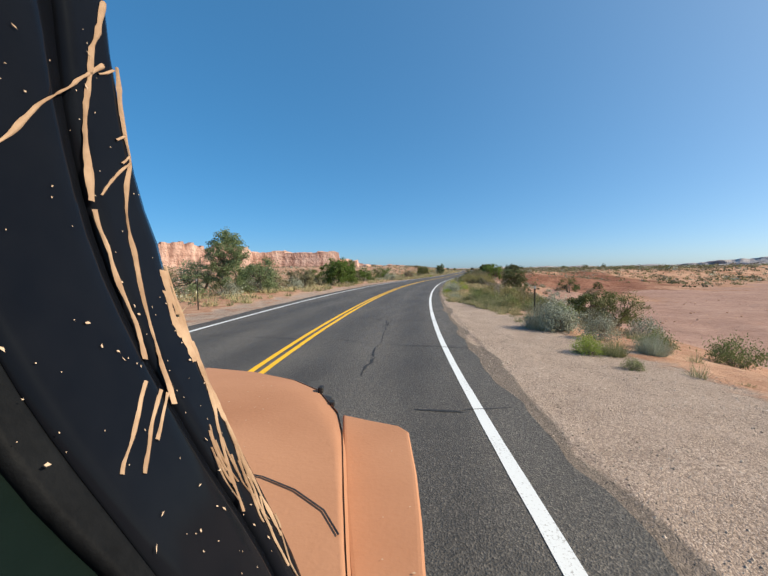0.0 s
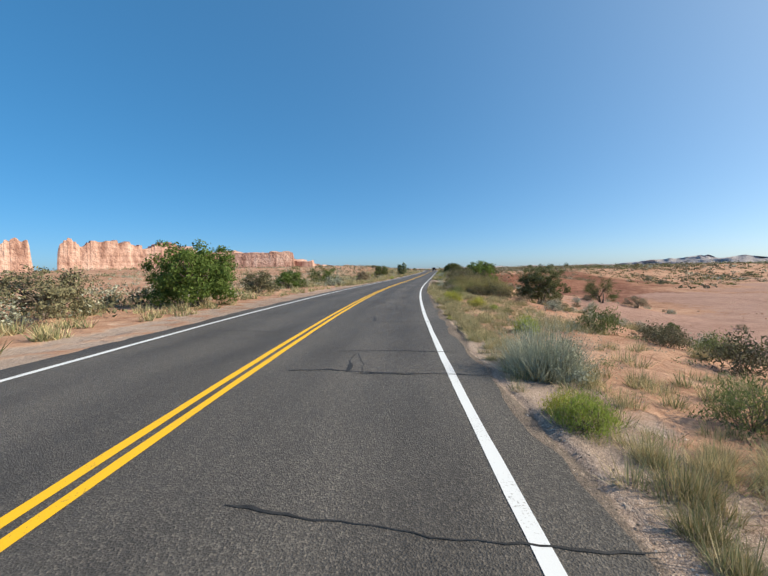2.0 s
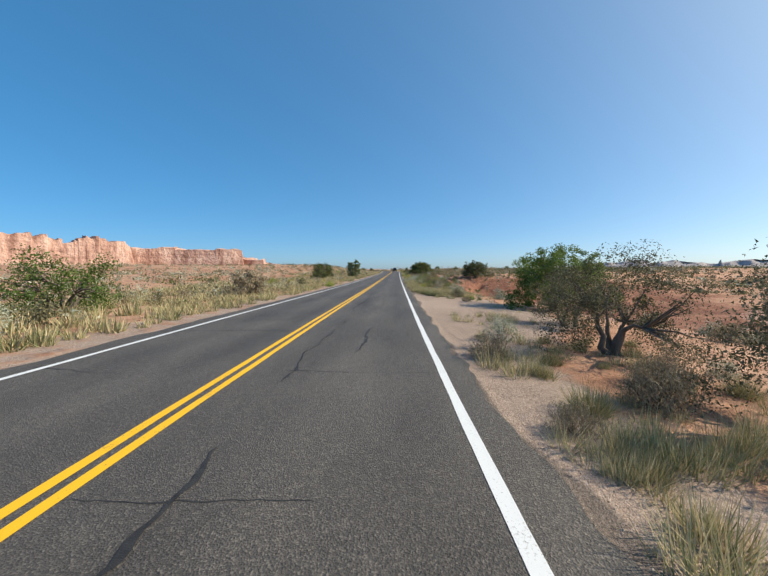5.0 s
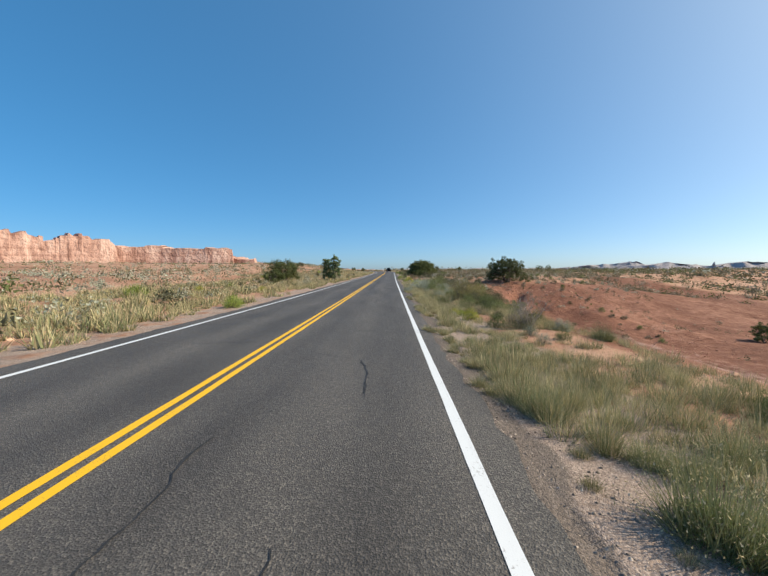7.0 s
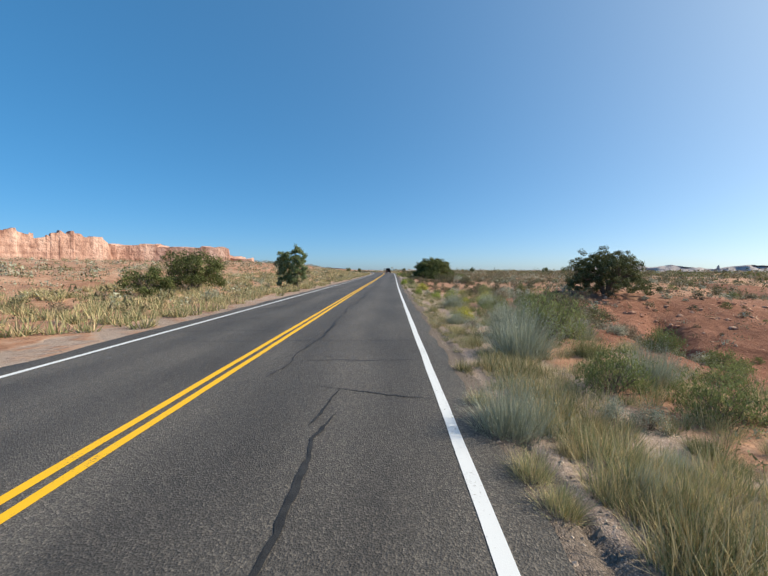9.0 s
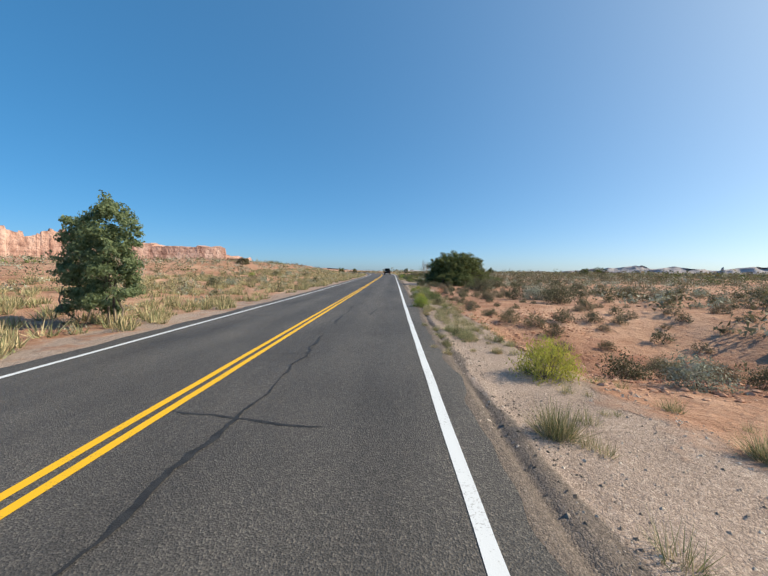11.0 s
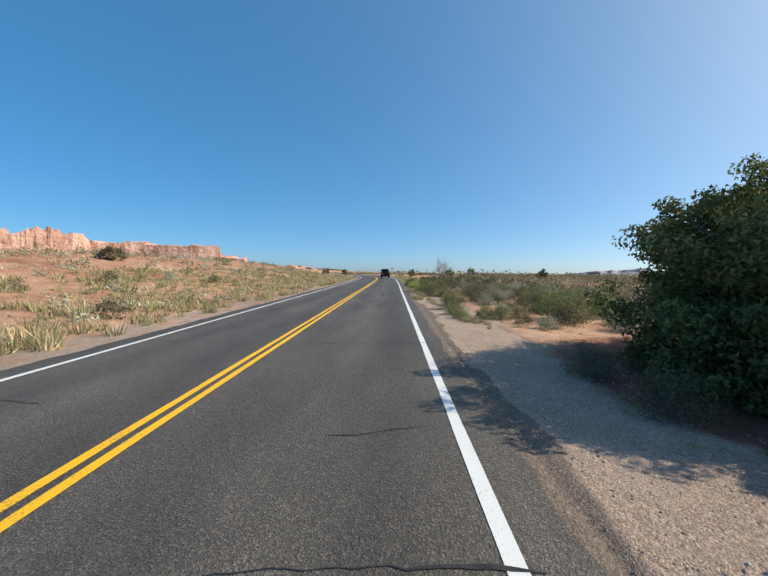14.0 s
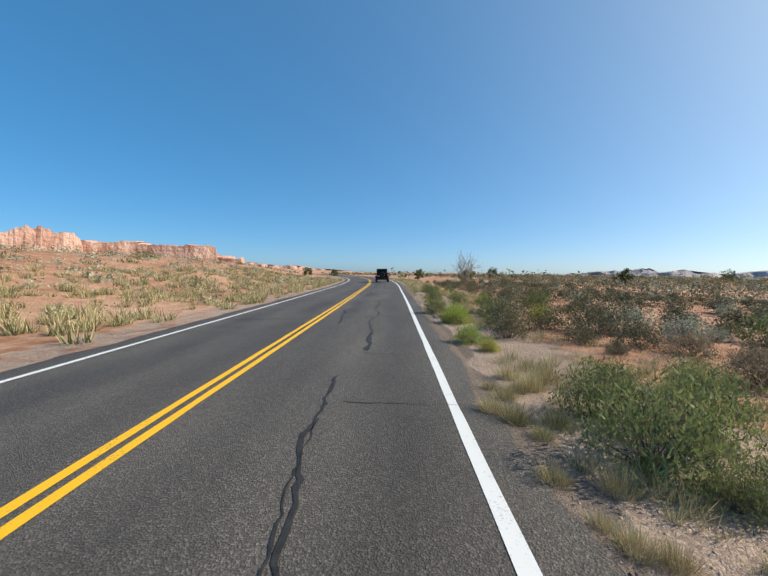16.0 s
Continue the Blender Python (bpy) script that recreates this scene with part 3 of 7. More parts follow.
def ridge_mesh(name, left, right, crest, seed, mat, depth=300):
    """A far ridge between two points with an uneven crest."""
    a, b = np.array(left, float), np.array(right, float)
    n = 160
    u = np.linspace(0, 1, n)
    p = a + (b - a) * u[:, None]
    h = np.interp(u, np.linspace(0, 1, len(crest)), crest)
    h = h + 0.14 * h * value_noise(u * 100, 0 * u, 6, seed) + 0.06 * h * value_noise(u * 100, 0 * u, 1.7, seed + 1)
    away = np.array([-(b - a)[1], (b - a)[0]]) / np.hypot(*(b - a))
    rows = []
    for o, f in ((-depth * 0.5, -0.1), (-depth * 0.22, 0.28), (-depth * 0.15, 0.45), (-depth * 0.04, 0.9), (0, 1.0), (depth * 0.3, 0.9), (depth, -0.1)):
        j = o + 25 * value_noise(u * 100, 0 * u + o, 4, seed + 2)
        rows.append(np.stack([p[:, 0] + away[0] * j, p[:, 1] + away[1] * j, h * f], -1))
    v = np.stack(rows)
    i = (np.arange(len(rows) - 1)[:, None] * n + np.arange(n - 1)).ravel()
    return new(name, quad_mesh(name, v.reshape(-1, 3), np.stack([i, i + 1, i + n + 1, i + n], -1), [mat]))


tagged(cliff_mesh("mesa", [(-580, 1362), (-612, 1345), (-760, 1300), (-905, 1225)], [76, 80, 82, 80], 11, CLIFF, talus=0.2, flute=20, rim=5), "red sandstone mesa with a sheer fluted cliff face", "mesa")
tagged(cliff_mesh("mesa", [(-470, 1330), (-500, 1322), (-590, 1352)], [46, 52, 56], 31, CLIFF, talus=0.22, back=60, flute=12), "lower red sandstone mesa beside the taller cliff", "mesa")
tagged(cliff_mesh("mesa", [(-850, 1150), (-960, 1040), (-1080, 900)], [84, 104, 96], 47, CLIFF, talus=0.25, flute=30, rim=14), "rounded red sandstone domes with deep clefts", "mesa")
tagged(cliff_mesh("mesa", [(-1090, 840), (-1250, 620), (-1350, 350)], [92, 102, 86], 59, CLIFF, talus=0.25, flute=30, rim=14), "rounded red sandstone domes with deep clefts", "mesa")
tagged(ridge_mesh("ridge", (-900, 2100), (-120, 2300), [46, 52, 44, 40, 30, 24, 16, 6], 71, CLIFF), "low distant red sandstone ridge", "ridge", kind="structure")
tagged(ridge_mesh("ridge", (1150, 2100), (2050, 1750), [6, 26, 33, 43, 31, 28, 45, 39, 33, 41, 28], 83, HAZED_ROCK), "distant rock ridge on the horizon, pale grey with painted haze", "ridge", kind="structure")
tagged(ridge_mesh("ridge", (700, 2600), (1500, 2200), [6, 14, 20, 16, 30, 44, 52, 38], 97, HAZED_ROCK), "distant rock ridge on the horizon, pale grey with painted haze", "ridge", kind="structure")
tagged(ridge_mesh("ridge", (-260, 2400), (760, 2700), [10, 16, 12, 18, 14, 20, 12, 24, 10], 103, HAZED_ROCK), "distant rock ridge on the horizon, pale grey with painted haze", "ridge", kind="structure")
tagged(cliff_mesh("butte", [(1568, 1897), (1580, 1891)], [52, 49], 113, HAZED_ROCK, talus=0.55, back=30, step=4, flute=3, rim=3), "small distant rock butte on the haze-coloured ridge", "butte")


# ---- sealed cracks ----
# seams along the lane: d, y from, y to
SEAMS = ((-2.45, 111.7, 139), (-5.25, 182.7, 191.5), (-5.2, 156.2, 164.5), (-1.4, 196.5, 208.2), (-2.6, 200.4, 204.3),)
# cracks across: y, d from, d to
CROSS_A = ((7.7, -6.6, -3.45), (13.1, -5.8, -3.5), (24.8, -5.7, -3.5), (38.1, -4.7, -3.45), (47.6, -5, -3.45), (51.7, -6.1, -3.45),)
CROSS_B = ((90.7, -5.3, -3.8), (93.7, -6.7, -4.5), (112.7, -2.4, -0.1), (114.7, -5.3, -0.2), (117, -2.4, -1.4),)
CROSS_C = ((155.2, -4.9, -3.6), (200, -6.5, -5.2),)


def crack(d0, y0, d1, y1, seed, width, z=0.003):
    """A jagged tar-filled crack lying on the road from one place to another."""
    r = np.random.default_rng(seed)
    far = float(np.hypot(d1 - d0, y1 - y0))
    n = max(4, int(far / 0.09))
    s = np.linspace(0, far, n)
    td, ty = (d1 - d0) / far, (y1 - y0) / far
    sway = 0.17 * value_noise(s, 0 * s, 2.1, seed) + 0.08 * value_noise(s, 0 * s, 0.7, seed + 1) + 0.035 * value_noise(s, 0 * s, 0.22, seed + 3)
    sway = (0.8 if abs(ty) > 0.5 else 0.55) * sway + 0.008 * r.normal(size=n)
    d, y = d0 + td * s - ty * sway, y0 + ty * s + td * sway
    fade = np.minimum(1, np.minimum(s, far - s) / 0.25 + 0.2)
    w = width * np.clip(0.5 + 0.45 * value_noise(s, 0 * s, 1.3, seed + 2) + 0.3 * value_noise(s, 0 * s, 0.25, seed + 4), 0.22, 1.4) * fade
    w1, w2 = w * r.uniform(0.6, 1.2, n), w * r.uniform(0.6, 1.2, n)
    a = np.stack([edge_x(y) + d + ty * w1, y - td * w1, z + lift(d + ty * w1, y - td * w1)], -1)
    b = np.stack([edge_x(y) + d - ty * w2, y + td * w2, z + lift(d - ty * w2, y + td * w2)], -1)
    i = np.arange(n - 1)
    ob = new("crack", quad_mesh("crack", np.concatenate([a, b]), np.stack([i, i + 1, i + n + 1, i + n], -1), [TAR]))
    ob.parent = road
    return ob


def lane_cracks(width, *rows):
    """Sealed cracks of the right lane: d and y of both ends."""
    for d0, y0, d1, y1 in rows:
        crack(d0, y0, d1, y1, 3000 + int(y0 * 100) % 5000, width, 0.006)


lane_cracks(0.042, (-0.78, 4.15, -0.2, 4.23), (-0.2, 4.23, 0.47, 4.46), (-1.48, 6.55, -1.58, 5.29), (-1.66, 7.68, -1.48, 6.55), (-2.54, 7.94, -1.66, 7.68), (-1.5, 11.56, -1.59, 9.94), (-1.48, 14.56, -0.68, 14.63), (-0.68, 14.63, 0.58, 15.01), (-1.4, 19.22, -0.3, 19.78), (-1.56, 28.88, -0.47, 29), (-2.7, 28.95, 0.66, 29.08), (-1.61, 30.35, -1.58, 28.97), (-1.8, 36.18, -1.55, 34.91), (-0.67, 37.89, 0.6, 37.77), (-1.14, 38.44, -0.67, 37.89), (-1.59, 38.38, -1.14, 38.44), (-1.15, 40.06, -1.14, 38.48), (-1.63, 41.77, -1.15, 40.06), (-2.7, 41.79, 0.4, 42.06), (-1.37, 43.24, -1.61, 42.93), (-1.25, 44.59, -1.37, 43.24), (-2.06, 45.7, -1.24, 44.47))
lane_cracks(0.042, (-1.42, 50.88, -1.42, 48.07), (-2.7, 50.9, 0.53, 51.16), (-1.31, 53.01, -1.37, 52.31), (-1.72, 52.89, -1.32, 53.11), (-1.32, 53.11, -1.15, 53.44), (-1.23, 83.22, -1.15, 81.04), (-1.49, 103.46, -1.55, 100.68), (-1.49, 104.91, -1.64, 104.56), (-1.41, 110.25, -1.49, 104.91), (-1.54, 111.14, -1.46, 109.91), (-1.12, 163.05, -1.17, 162.55), (-1.53, 166.26, -1.38, 163.72), (-1.35, 176.92, -1.55, 175.14), (-1.4, 183.64, -1.23, 181.5), (-1.32, 188.01, -1.41, 185.66), (-1.29, 189.9, -1.39, 189.07), (-1.54, 193.08, -1.32, 188.01), (-1.6, 194.82, -1.29, 189.9), (-1.49, 199.56, -1.32, 196.46))
lane_cracks(0.023, (-1.66, 7.68, 0.67, 8.01), (-1.46, 11.59, -1.44, 7.73), (-1.51, 11.62, 0.54, 11.9), (-2.32, 12.01, -1.51, 11.62), (-2.15, 16.49, 0.78, 16.87), (-1.61, 20.95, -1.64, 16.72), (-0.3, 19.78, 0.66, 20.29), (-1.58, 21.11, -1.57, 19.64), (-1.08, 23.77, 0.68, 24.06), (-2.08, 25.5, 0.75, 25.56), (-1.69, 30.36, -1.45, 29), (-2.18, 30.51, 0.33, 30.71), (-2.14, 34.89, -1.55, 34.85), (-1.55, 34.85, 0.55, 35.03), (-2.62, 41.73, 0.01, 41.81), (-1.24, 44.41, 0.65, 44.33), (-1.63, 48.05, 0.31, 48.03), (-1.15, 53.44, -0.2, 53.67), (-1.8, 80.91, 0.23, 80.42), (-1.33, 89.07, -1, 87.09), (-2.33, 89.78, -1.33, 89.07), (-1.48, 92.28, 0.17, 92.02))
lane_cracks(0.023, (-2.21, 95.21, 0.38, 94.87), (-2.7, 96.88, 0.24, 96.94), (-2.06, 100.44, 0.29, 99.99), (-2.7, 102, 0.13, 102.01), (-1.27, 103.79, 0.05, 103.63), (-1.82, 111.14, -0.11, 110.75), (-1.18, 139.16, -0.11, 139.18), (-1.81, 140.96, -0.18, 140.74), (-1.22, 145.08, -0.08, 145.01), (-2.7, 150.13, 0.25, 150.09), (-1.49, 156.79, -1.32, 154.9), (-2.7, 156.29, 0.23, 156.24), (-1.77, 158.18, -0.08, 157.99), (-2.7, 162.1, 0.32, 162.05), (-2.7, 167.25, 0.16, 167.28), (-1.37, 168.97, -0.13, 169.15), (-2.7, 173.61, 0.27, 173.54), (-1.56, 181.44, 0.11, 181.16), (-2.7, 183.78, 0.1, 183.81), (-2.7, 187.87, 0.34, 187.83), (-1.53, 189.9, 0.19, 189.66), (-1.41, 193.67, 0.18, 193.48))
lane_cracks(0.023, (-1.36, 196.46, -0.22, 196.12))
r = np.random.default_rng(77)
for k, (d, y0, y1) in enumerate(SEAMS):
    crack(d, y0, d + r.uniform(-0.12, 0.12), y1, 200 + 7 * k, 0.05, 0.007)
for k, (y, d0, d1) in enumerate(CROSS_A + CROSS_B + CROSS_C):
    crack(d0, y + r.uniform(-0.1, 0.1), d1, y + r.uniform(-0.1, 0.1), 600 + 7 * k, 0.052 if y < 10 else 0.036)
y = -2.0
while y < 290:
    y += r.uniform(2.4, 4.4)
    if y > 54 and not 79 < y < 113 and not 138 < y < 201:
        d0, d1 = ((-7.4, -3.6), (-2.6, 0.2), (-7.4, 0.2), (-3.2, -1.3))[r.integers(0, 4)]
        crack(d0, y + r.uniform(-0.3, 0.3), d1, y + r.uniform(-0.3, 0.3), int(y * 10) + 999, 0.028)
    if r.random() < 0.5:
        crack(-7.2 + r.uniform(0, 1), y, -3.7 - r.uniform(0, 1.5), y + r.uniform(-0.3, 0.3), int(y * 10) + 777, 0.026)
for k, (y0, y1) in enumerate(((53, 62), (64, 71), (73, 86), (141, 147), (213, 240), (244, 280))):
    crack(-2.5, y0, -2.45, y1, 900 + 9 * k, 0.042, 0.007), crack(-1.42, y0 + 2, -1.4, y1 - 1.5, 950 + 9 * k, 0.04, 0.007)


# ---- plants: building blocks ----
def leaves(r, centres, length, width, up=0.0, out=None, loose=0.9):
    """Pointed leaves at the centres, turned at random; up draws them upright, out gives the way that their faces look."""
    n = len(centres)
    if out is not None:
        f = out / (np.linalg.norm(out, axis=1)[:, None] + 1e-9) + loose * 0.6 * r.normal(size=(n, 3))
        f /= np.linalg.norm(f, axis=1)[:, None] + 1e-9
        a = np.cross(f, r.normal(size=(n, 3)))
        a /= np.linalg.norm(a, axis=1)[:, None] + 1e-9
        b = np.cross(f, a)
        k = r.uniform(0.65, 1.35, (n, 1))
        a, b = a * length * k / 2, b * width * k / 2
        v = np.stack([centres - 0.6 * a - b, centres - 0.6 * a + b, centres + a], 1).reshape(-1, 3)
        return v, np.arange(3 * n).reshape(n, 3)
    a = r.normal(size=(n, 3))
    a[:, 2] = a[:, 2] * (1 - up) + up * 2.2
    a /= np.linalg.norm(a, axis=1)[:, None]
    b = np.cross(a, r.normal(size=(n, 3)))
    b /= np.linalg.norm(b, axis=1)[:, None] + 1e-9
    k = r.uniform(0.65, 1.35, (n, 1))
    a, b = a * length * k / 2, b * width * k / 2
    v = np.stack([centres - 0.6 * a - b, centres - 0.6 * a + b, centres + a], 1).reshape(-1, 3)
    return v, np.arange(3 * n).reshape(n, 3)


def tube(points, radii, sides=6):
    """A tapered limb along points."""
    p, rad = np.asarray(points, float), np.asarray(radii, float)
    t = np.gradient(p, axis=0)
    t /= np.linalg.norm(t, axis=1)[:, None] + 1e-9
    s = np.cross(t, np.tile((0.31, 0.17, 0.93), (len(p), 1)) if abs(t[0, 2]) < 0.8 else np.tile((1.0, 0.1, 0.0), (len(p), 1)))
    s /= np.linalg.norm(s, axis=1)[:, None] + 1e-9
    u = np.cross(t, s)
    an = np.arange(sides) * 2 * np.pi / sides
    v = (p[:, None] + rad[:, None, None] * (s[:, None] * np.cos(an)[None, :, None] + u[:, None] * np.sin(an)[None, :, None])).reshape(-1, 3)
    n = len(p)
    i, j = np.meshgrid(np.arange(n - 1), np.arange(sides), indexing="ij")
    a, b = i * sides + j, i * sides + (j + 1) % sides
    return v, np.stack([a, b, b + sides, a + sides], -1).reshape(-1, 4)


def limb(r, start, end, radius, bend=0.15, steps=6, sides=5):
    """A crooked limb from start to end."""
    a, b = np.array(start, float), np.array(end, float)
    u = np.linspace(0, 1, steps)[:, None]
    mid = r.normal(size=3) * bend * np.linalg.norm(b - a)
    p = a + (b - a) * u + mid * (4 * u * (1 - u)) * 0.5 + r.normal(size=(steps, 3)) * 0.03 * np.linalg.norm(b - a) * (u * (1 - u) * 4)
    return tube(p, radius * (1 - 0.75 * u[:, 0]), sides)


def blades(r, n, spread, tall, lean, width, base=(0, 0, 0), bend=True, dome=0.0):
    """Grass blades that rise from a small foot and lean outward: two faces each, or one when they stay straight."""
    an, q = r.uniform(0, 2 * np.pi, n), np.sqrt(r.random(n))
    foot = np.stack([np.cos(an) * q * spread, np.sin(an) * q * spread, np.zeros(n)], 1) + base
    out = an + r.normal(0, 1.0, n)
    h, e = tall * r.uniform(0.3, 1.15, n) * (1 - dome * q**2), lean * tall * r.uniform(0.1, 1.1, n) * (0.35 + q)
    way = np.stack([np.cos(out), np.sin(out), np.zeros(n)], 1)
    turn = out + r.uniform(-1.2, 1.2, n)
    side = np.stack([-np.sin(turn), np.cos(turn), np.zeros(n)], 1) * (width * r.uniform(0.6, 1.3, n))[:, None] / 2
    tip = foot + way * e[:, None] + np.array((0, 0, 1.0)) * h[:, None]
    if not bend:
        v = np.stack([foot - side, foot + side, tip], 1).reshape(-1, 3)
        return v, np.arange(3 * n).reshape(n, 3)
    mid = foot + way * (e * 0.35)[:, None] + np.array((0, 0, 1.0)) * (h * 0.6)[:, None]
    v = np.stack([foot - side, foot + side, mid + side * 0.8, mid - side * 0.8, tip + side * 0.15, tip - side * 0.15], 1).reshape(-1, 3)
    k = np.arange(n)[:, None] * 6
    return v, np.concatenate([k + np.array([0, 1, 2, 3]), k + np.array([3, 2, 4, 5])])


def plant(name, trunk, crown, bark, leaf, names=("trunk", "crown")):
    """A plant of two parts under an Empty at its foot."""
    ob = new(name)
    if trunk is not None:
        part(names[0], quad_mesh(names[0], *trunk, [bark], smooth=True), None, ob)
    part(names[1], quad_mesh(names[1], *crown, [leaf]), None, ob)
    return ob


def in_ball(r, n):
    p = r.normal(size=(n, 3))
    return p / np.linalg.norm(p, axis=1)[:, None] * r.random((n, 1)) ** (1 / 3)


def crowned_tree(name, seed, tall, wide, leaf_mat, clumps, per_clump, leaf=(0.13, 0.06), low=0.08, stems=4, lobes=0.3, squash=1.0, tight=0.17):
    """A tree or large shrub: several crooked stems, and a crown of lobes, each made of leaf clumps, with an uneven outline and gaps."""
    r = np.random.default_rng(seed)
    count = max(7, clumps // 11)
    size = np.array((wide * 0.58, wide * 0.58 * squash, tall * (0.5 - low / 2)))
    centre = np.array((0, 0, tall * (0.5 + low / 2)))
    k = np.arange(count) + 0.5
    za, an = 1 - 1.75 * k / count, k * 2.39996 + seed
    way = np.stack([np.sqrt(np.maximum(0, 1 - za**2)) * np.cos(an), np.sqrt(np.maximum(0, 1 - za**2)) * np.sin(an), za], -1)
    reach = 1 - 0.30 - lobes * 0.5 * r.random(count)
    hub = centre + way * reach[:, None] * size
    span = (0.30 + 0.14 * r.random(count)) * min(size[0], size[2] * 1.15)
    c = [hub[i] + span[i] * in_ball(r, max(3, clumps // count)) * np.array((1, 1, 0.85)) for i in range(count)]
    c.append(centre + in_ball(r, clumps // 6) * size * 0.6)
    for i in range(max(4, count // 3)):
        a = i * 2 * np.pi / max(4, count // 3) + r.uniform(-0.3, 0.3)
        q = r.uniform(0.55, 0.82)
        c.append(np.array((np.cos(a) * size[0] * q, np.sin(a) * size[1] * q, tall * (low + r.uniform(0.10, 0.24)))) + 0.26 * size[0] * in_ball(r, max(3, clumps // count)) * np.array((1, 1, 0.7)))
    c = np.concatenate(c)
    c = c[(c[:, 2] > tall * low)]
    pts, out = [], []
    for p in c:
        s = tight * wide * r.uniform(0.35, 0.7)
        q = in_ball(r, max(6, int(per_clump * r.uniform(0.6, 1.3))))
        pts.append(p + q * np.array((s, s, s * 0.75)))
        out.append(q + 0.6 * (p - centre) / size)
    pts, out = np.concatenate(pts), np.concatenate(out)
    above = pts[:, 2] > 0.04
    crown = leaves(r, pts[above], *leaf, out=out[above])
    wood = []
    for i in range(stems):
        a = i * 2 * np.pi / stems + r.uniform(-0.4, 0.4)
        q = wide * r.uniform(0.06, 0.2)
        fork = np.array((np.cos(a) * q, np.sin(a) * q, tall * r.uniform(0.25, 0.45)))
        wood.append(limb(r, (np.cos(a) * 0.06 * wide / 3, np.sin(a) * 0.06 * wide / 3, -0.1), fork, 0.032 * wide * r.uniform(0.7, 1.2), 0.25, 7, 6))
        near = c[np.argsort(np.linalg.norm(c - (fork + np.array((np.cos(a), np.sin(a), 0.4)) * wide * 0.25), axis=1))[: max(5, len(c) // (stems * 3))]]
        for e in near[:: max(1, len(near) // 12)]:
            wood.append(limb(r, fork, e, 0.010 * wide, 0.12, 5, 4))
    return plant(name, merged(wood), crown, BARK, leaf_mat)


def brush(name, seed, tall, wide, leaf_mat, n=650, leaf=(0.075, 0.028), up=0.45, twigs=16, hollow=0.45):
    """A low desert shrub: thin stems that fan out, and a shell of small leaves."""
    r = np.random.default_rng(seed)
    tips = r.normal(size=(twigs * 3, 3))
    tips[:, 2] = np.abs(tips[:, 2]) + 0.15
    tips /= np.linalg.norm(tips, axis=1)[:, None]
    tips = tips * np.array((wide / 2, wide / 2, tall)) * r.uniform(0.72, 1.08, (len(tips), 1))
    which = r.integers(0, len(tips), n)
    along = hollow + (1 - hollow) * np.sqrt(r.random(n))[:, None]
    pts = tips[which] * along + r.normal(size=(n, 3)) * wide * 0.055
    pts[:, 2] = np.abs(pts[:, 2]) + 0.02
    crown = leaves(r, pts, *leaf, up=up) if up > 0.45 else leaves(r, pts, *leaf, out=pts / (wide, wide, tall), loose=1.2)
    # bark-coloured inner twigs, added to stand in for shade in the core
    m = n // 14
    inner = tips[r.integers(0, len(tips), m)] * r.uniform(0.15, 0.75, (m, 1)) + r.normal(size=(m, 3)) * wide * 0.05
    inner[:, 2] = np.abs(inner[:, 2]) + 0.02
    limbs = [limb(r, (0, 0, -0.05), t * 0.92, 0.009 * (0.6 + wide / 2), 0.1, 4, 3) for t in tips[::5]]
    twig = leaves(r, inner, min(0.2, 0.16 * wide), 0.013, 0.4)[0].reshape(m, 3, 3)
    twig = np.concatenate([twig, 0.97 * twig[:, 2:] + 0.03 * twig[:, :1]], 1).reshape(-1, 3)
    wood = merged(limbs + [(twig, np.arange(4 * m).reshape(m, 4))])
    ob = plant(name, wood, crown, BARK, leaf_mat, ("wood", "foliage"))
    for c in ob.children:
        tagged(c, kind="stuff")
    return ob


def strand_bush(name, seed, tall, wide, mats, n=420):
    """Rabbitbrush: many thin upright strands from one foot, with small tips."""
    r = np.random.default_rng(seed)
    v, q = blades(r, n, wide * 0.36, tall, 0.36 * wide / tall, 0.011, bend=False, dome=0.5)
    tips = v.reshape(n, 3, 3)[:, 2]
    t = leaves(r, tips + r.normal(size=(n, 3)) * 0.012, 0.032, 0.011, 0.6)
    ob = new(name)
    part("foliage", quad_mesh("foliage", v, q, [mats[0]]), None, ob)
    part("bloom", quad_mesh("bloom", *t, [mats[1]]), None, ob)
    for c in ob.children:
        tagged(c, kind="stuff")
    return ob


def bunch_grass(name, seed, tall, wide, share, n=430):
    """A tuft of bunch grass: fine blades that fountain out of one foot, some green, the others dry."""
    r = np.random.default_rng(seed)
    ob = new(name)
    for label, mat, k in (("green_blades", GREEN_GRASS, int(n * share)), ("dry_blades", STRAW, n - int(n * share))):
        v, q = blades(r, k, wide * 0.25, tall, 0.36 * wide / tall, 0.0086, bend=False, dome=0.45)
        tagged(part(label, quad_mesh(label, v, q, [mat]), None, ob), kind="stuff")
    return ob


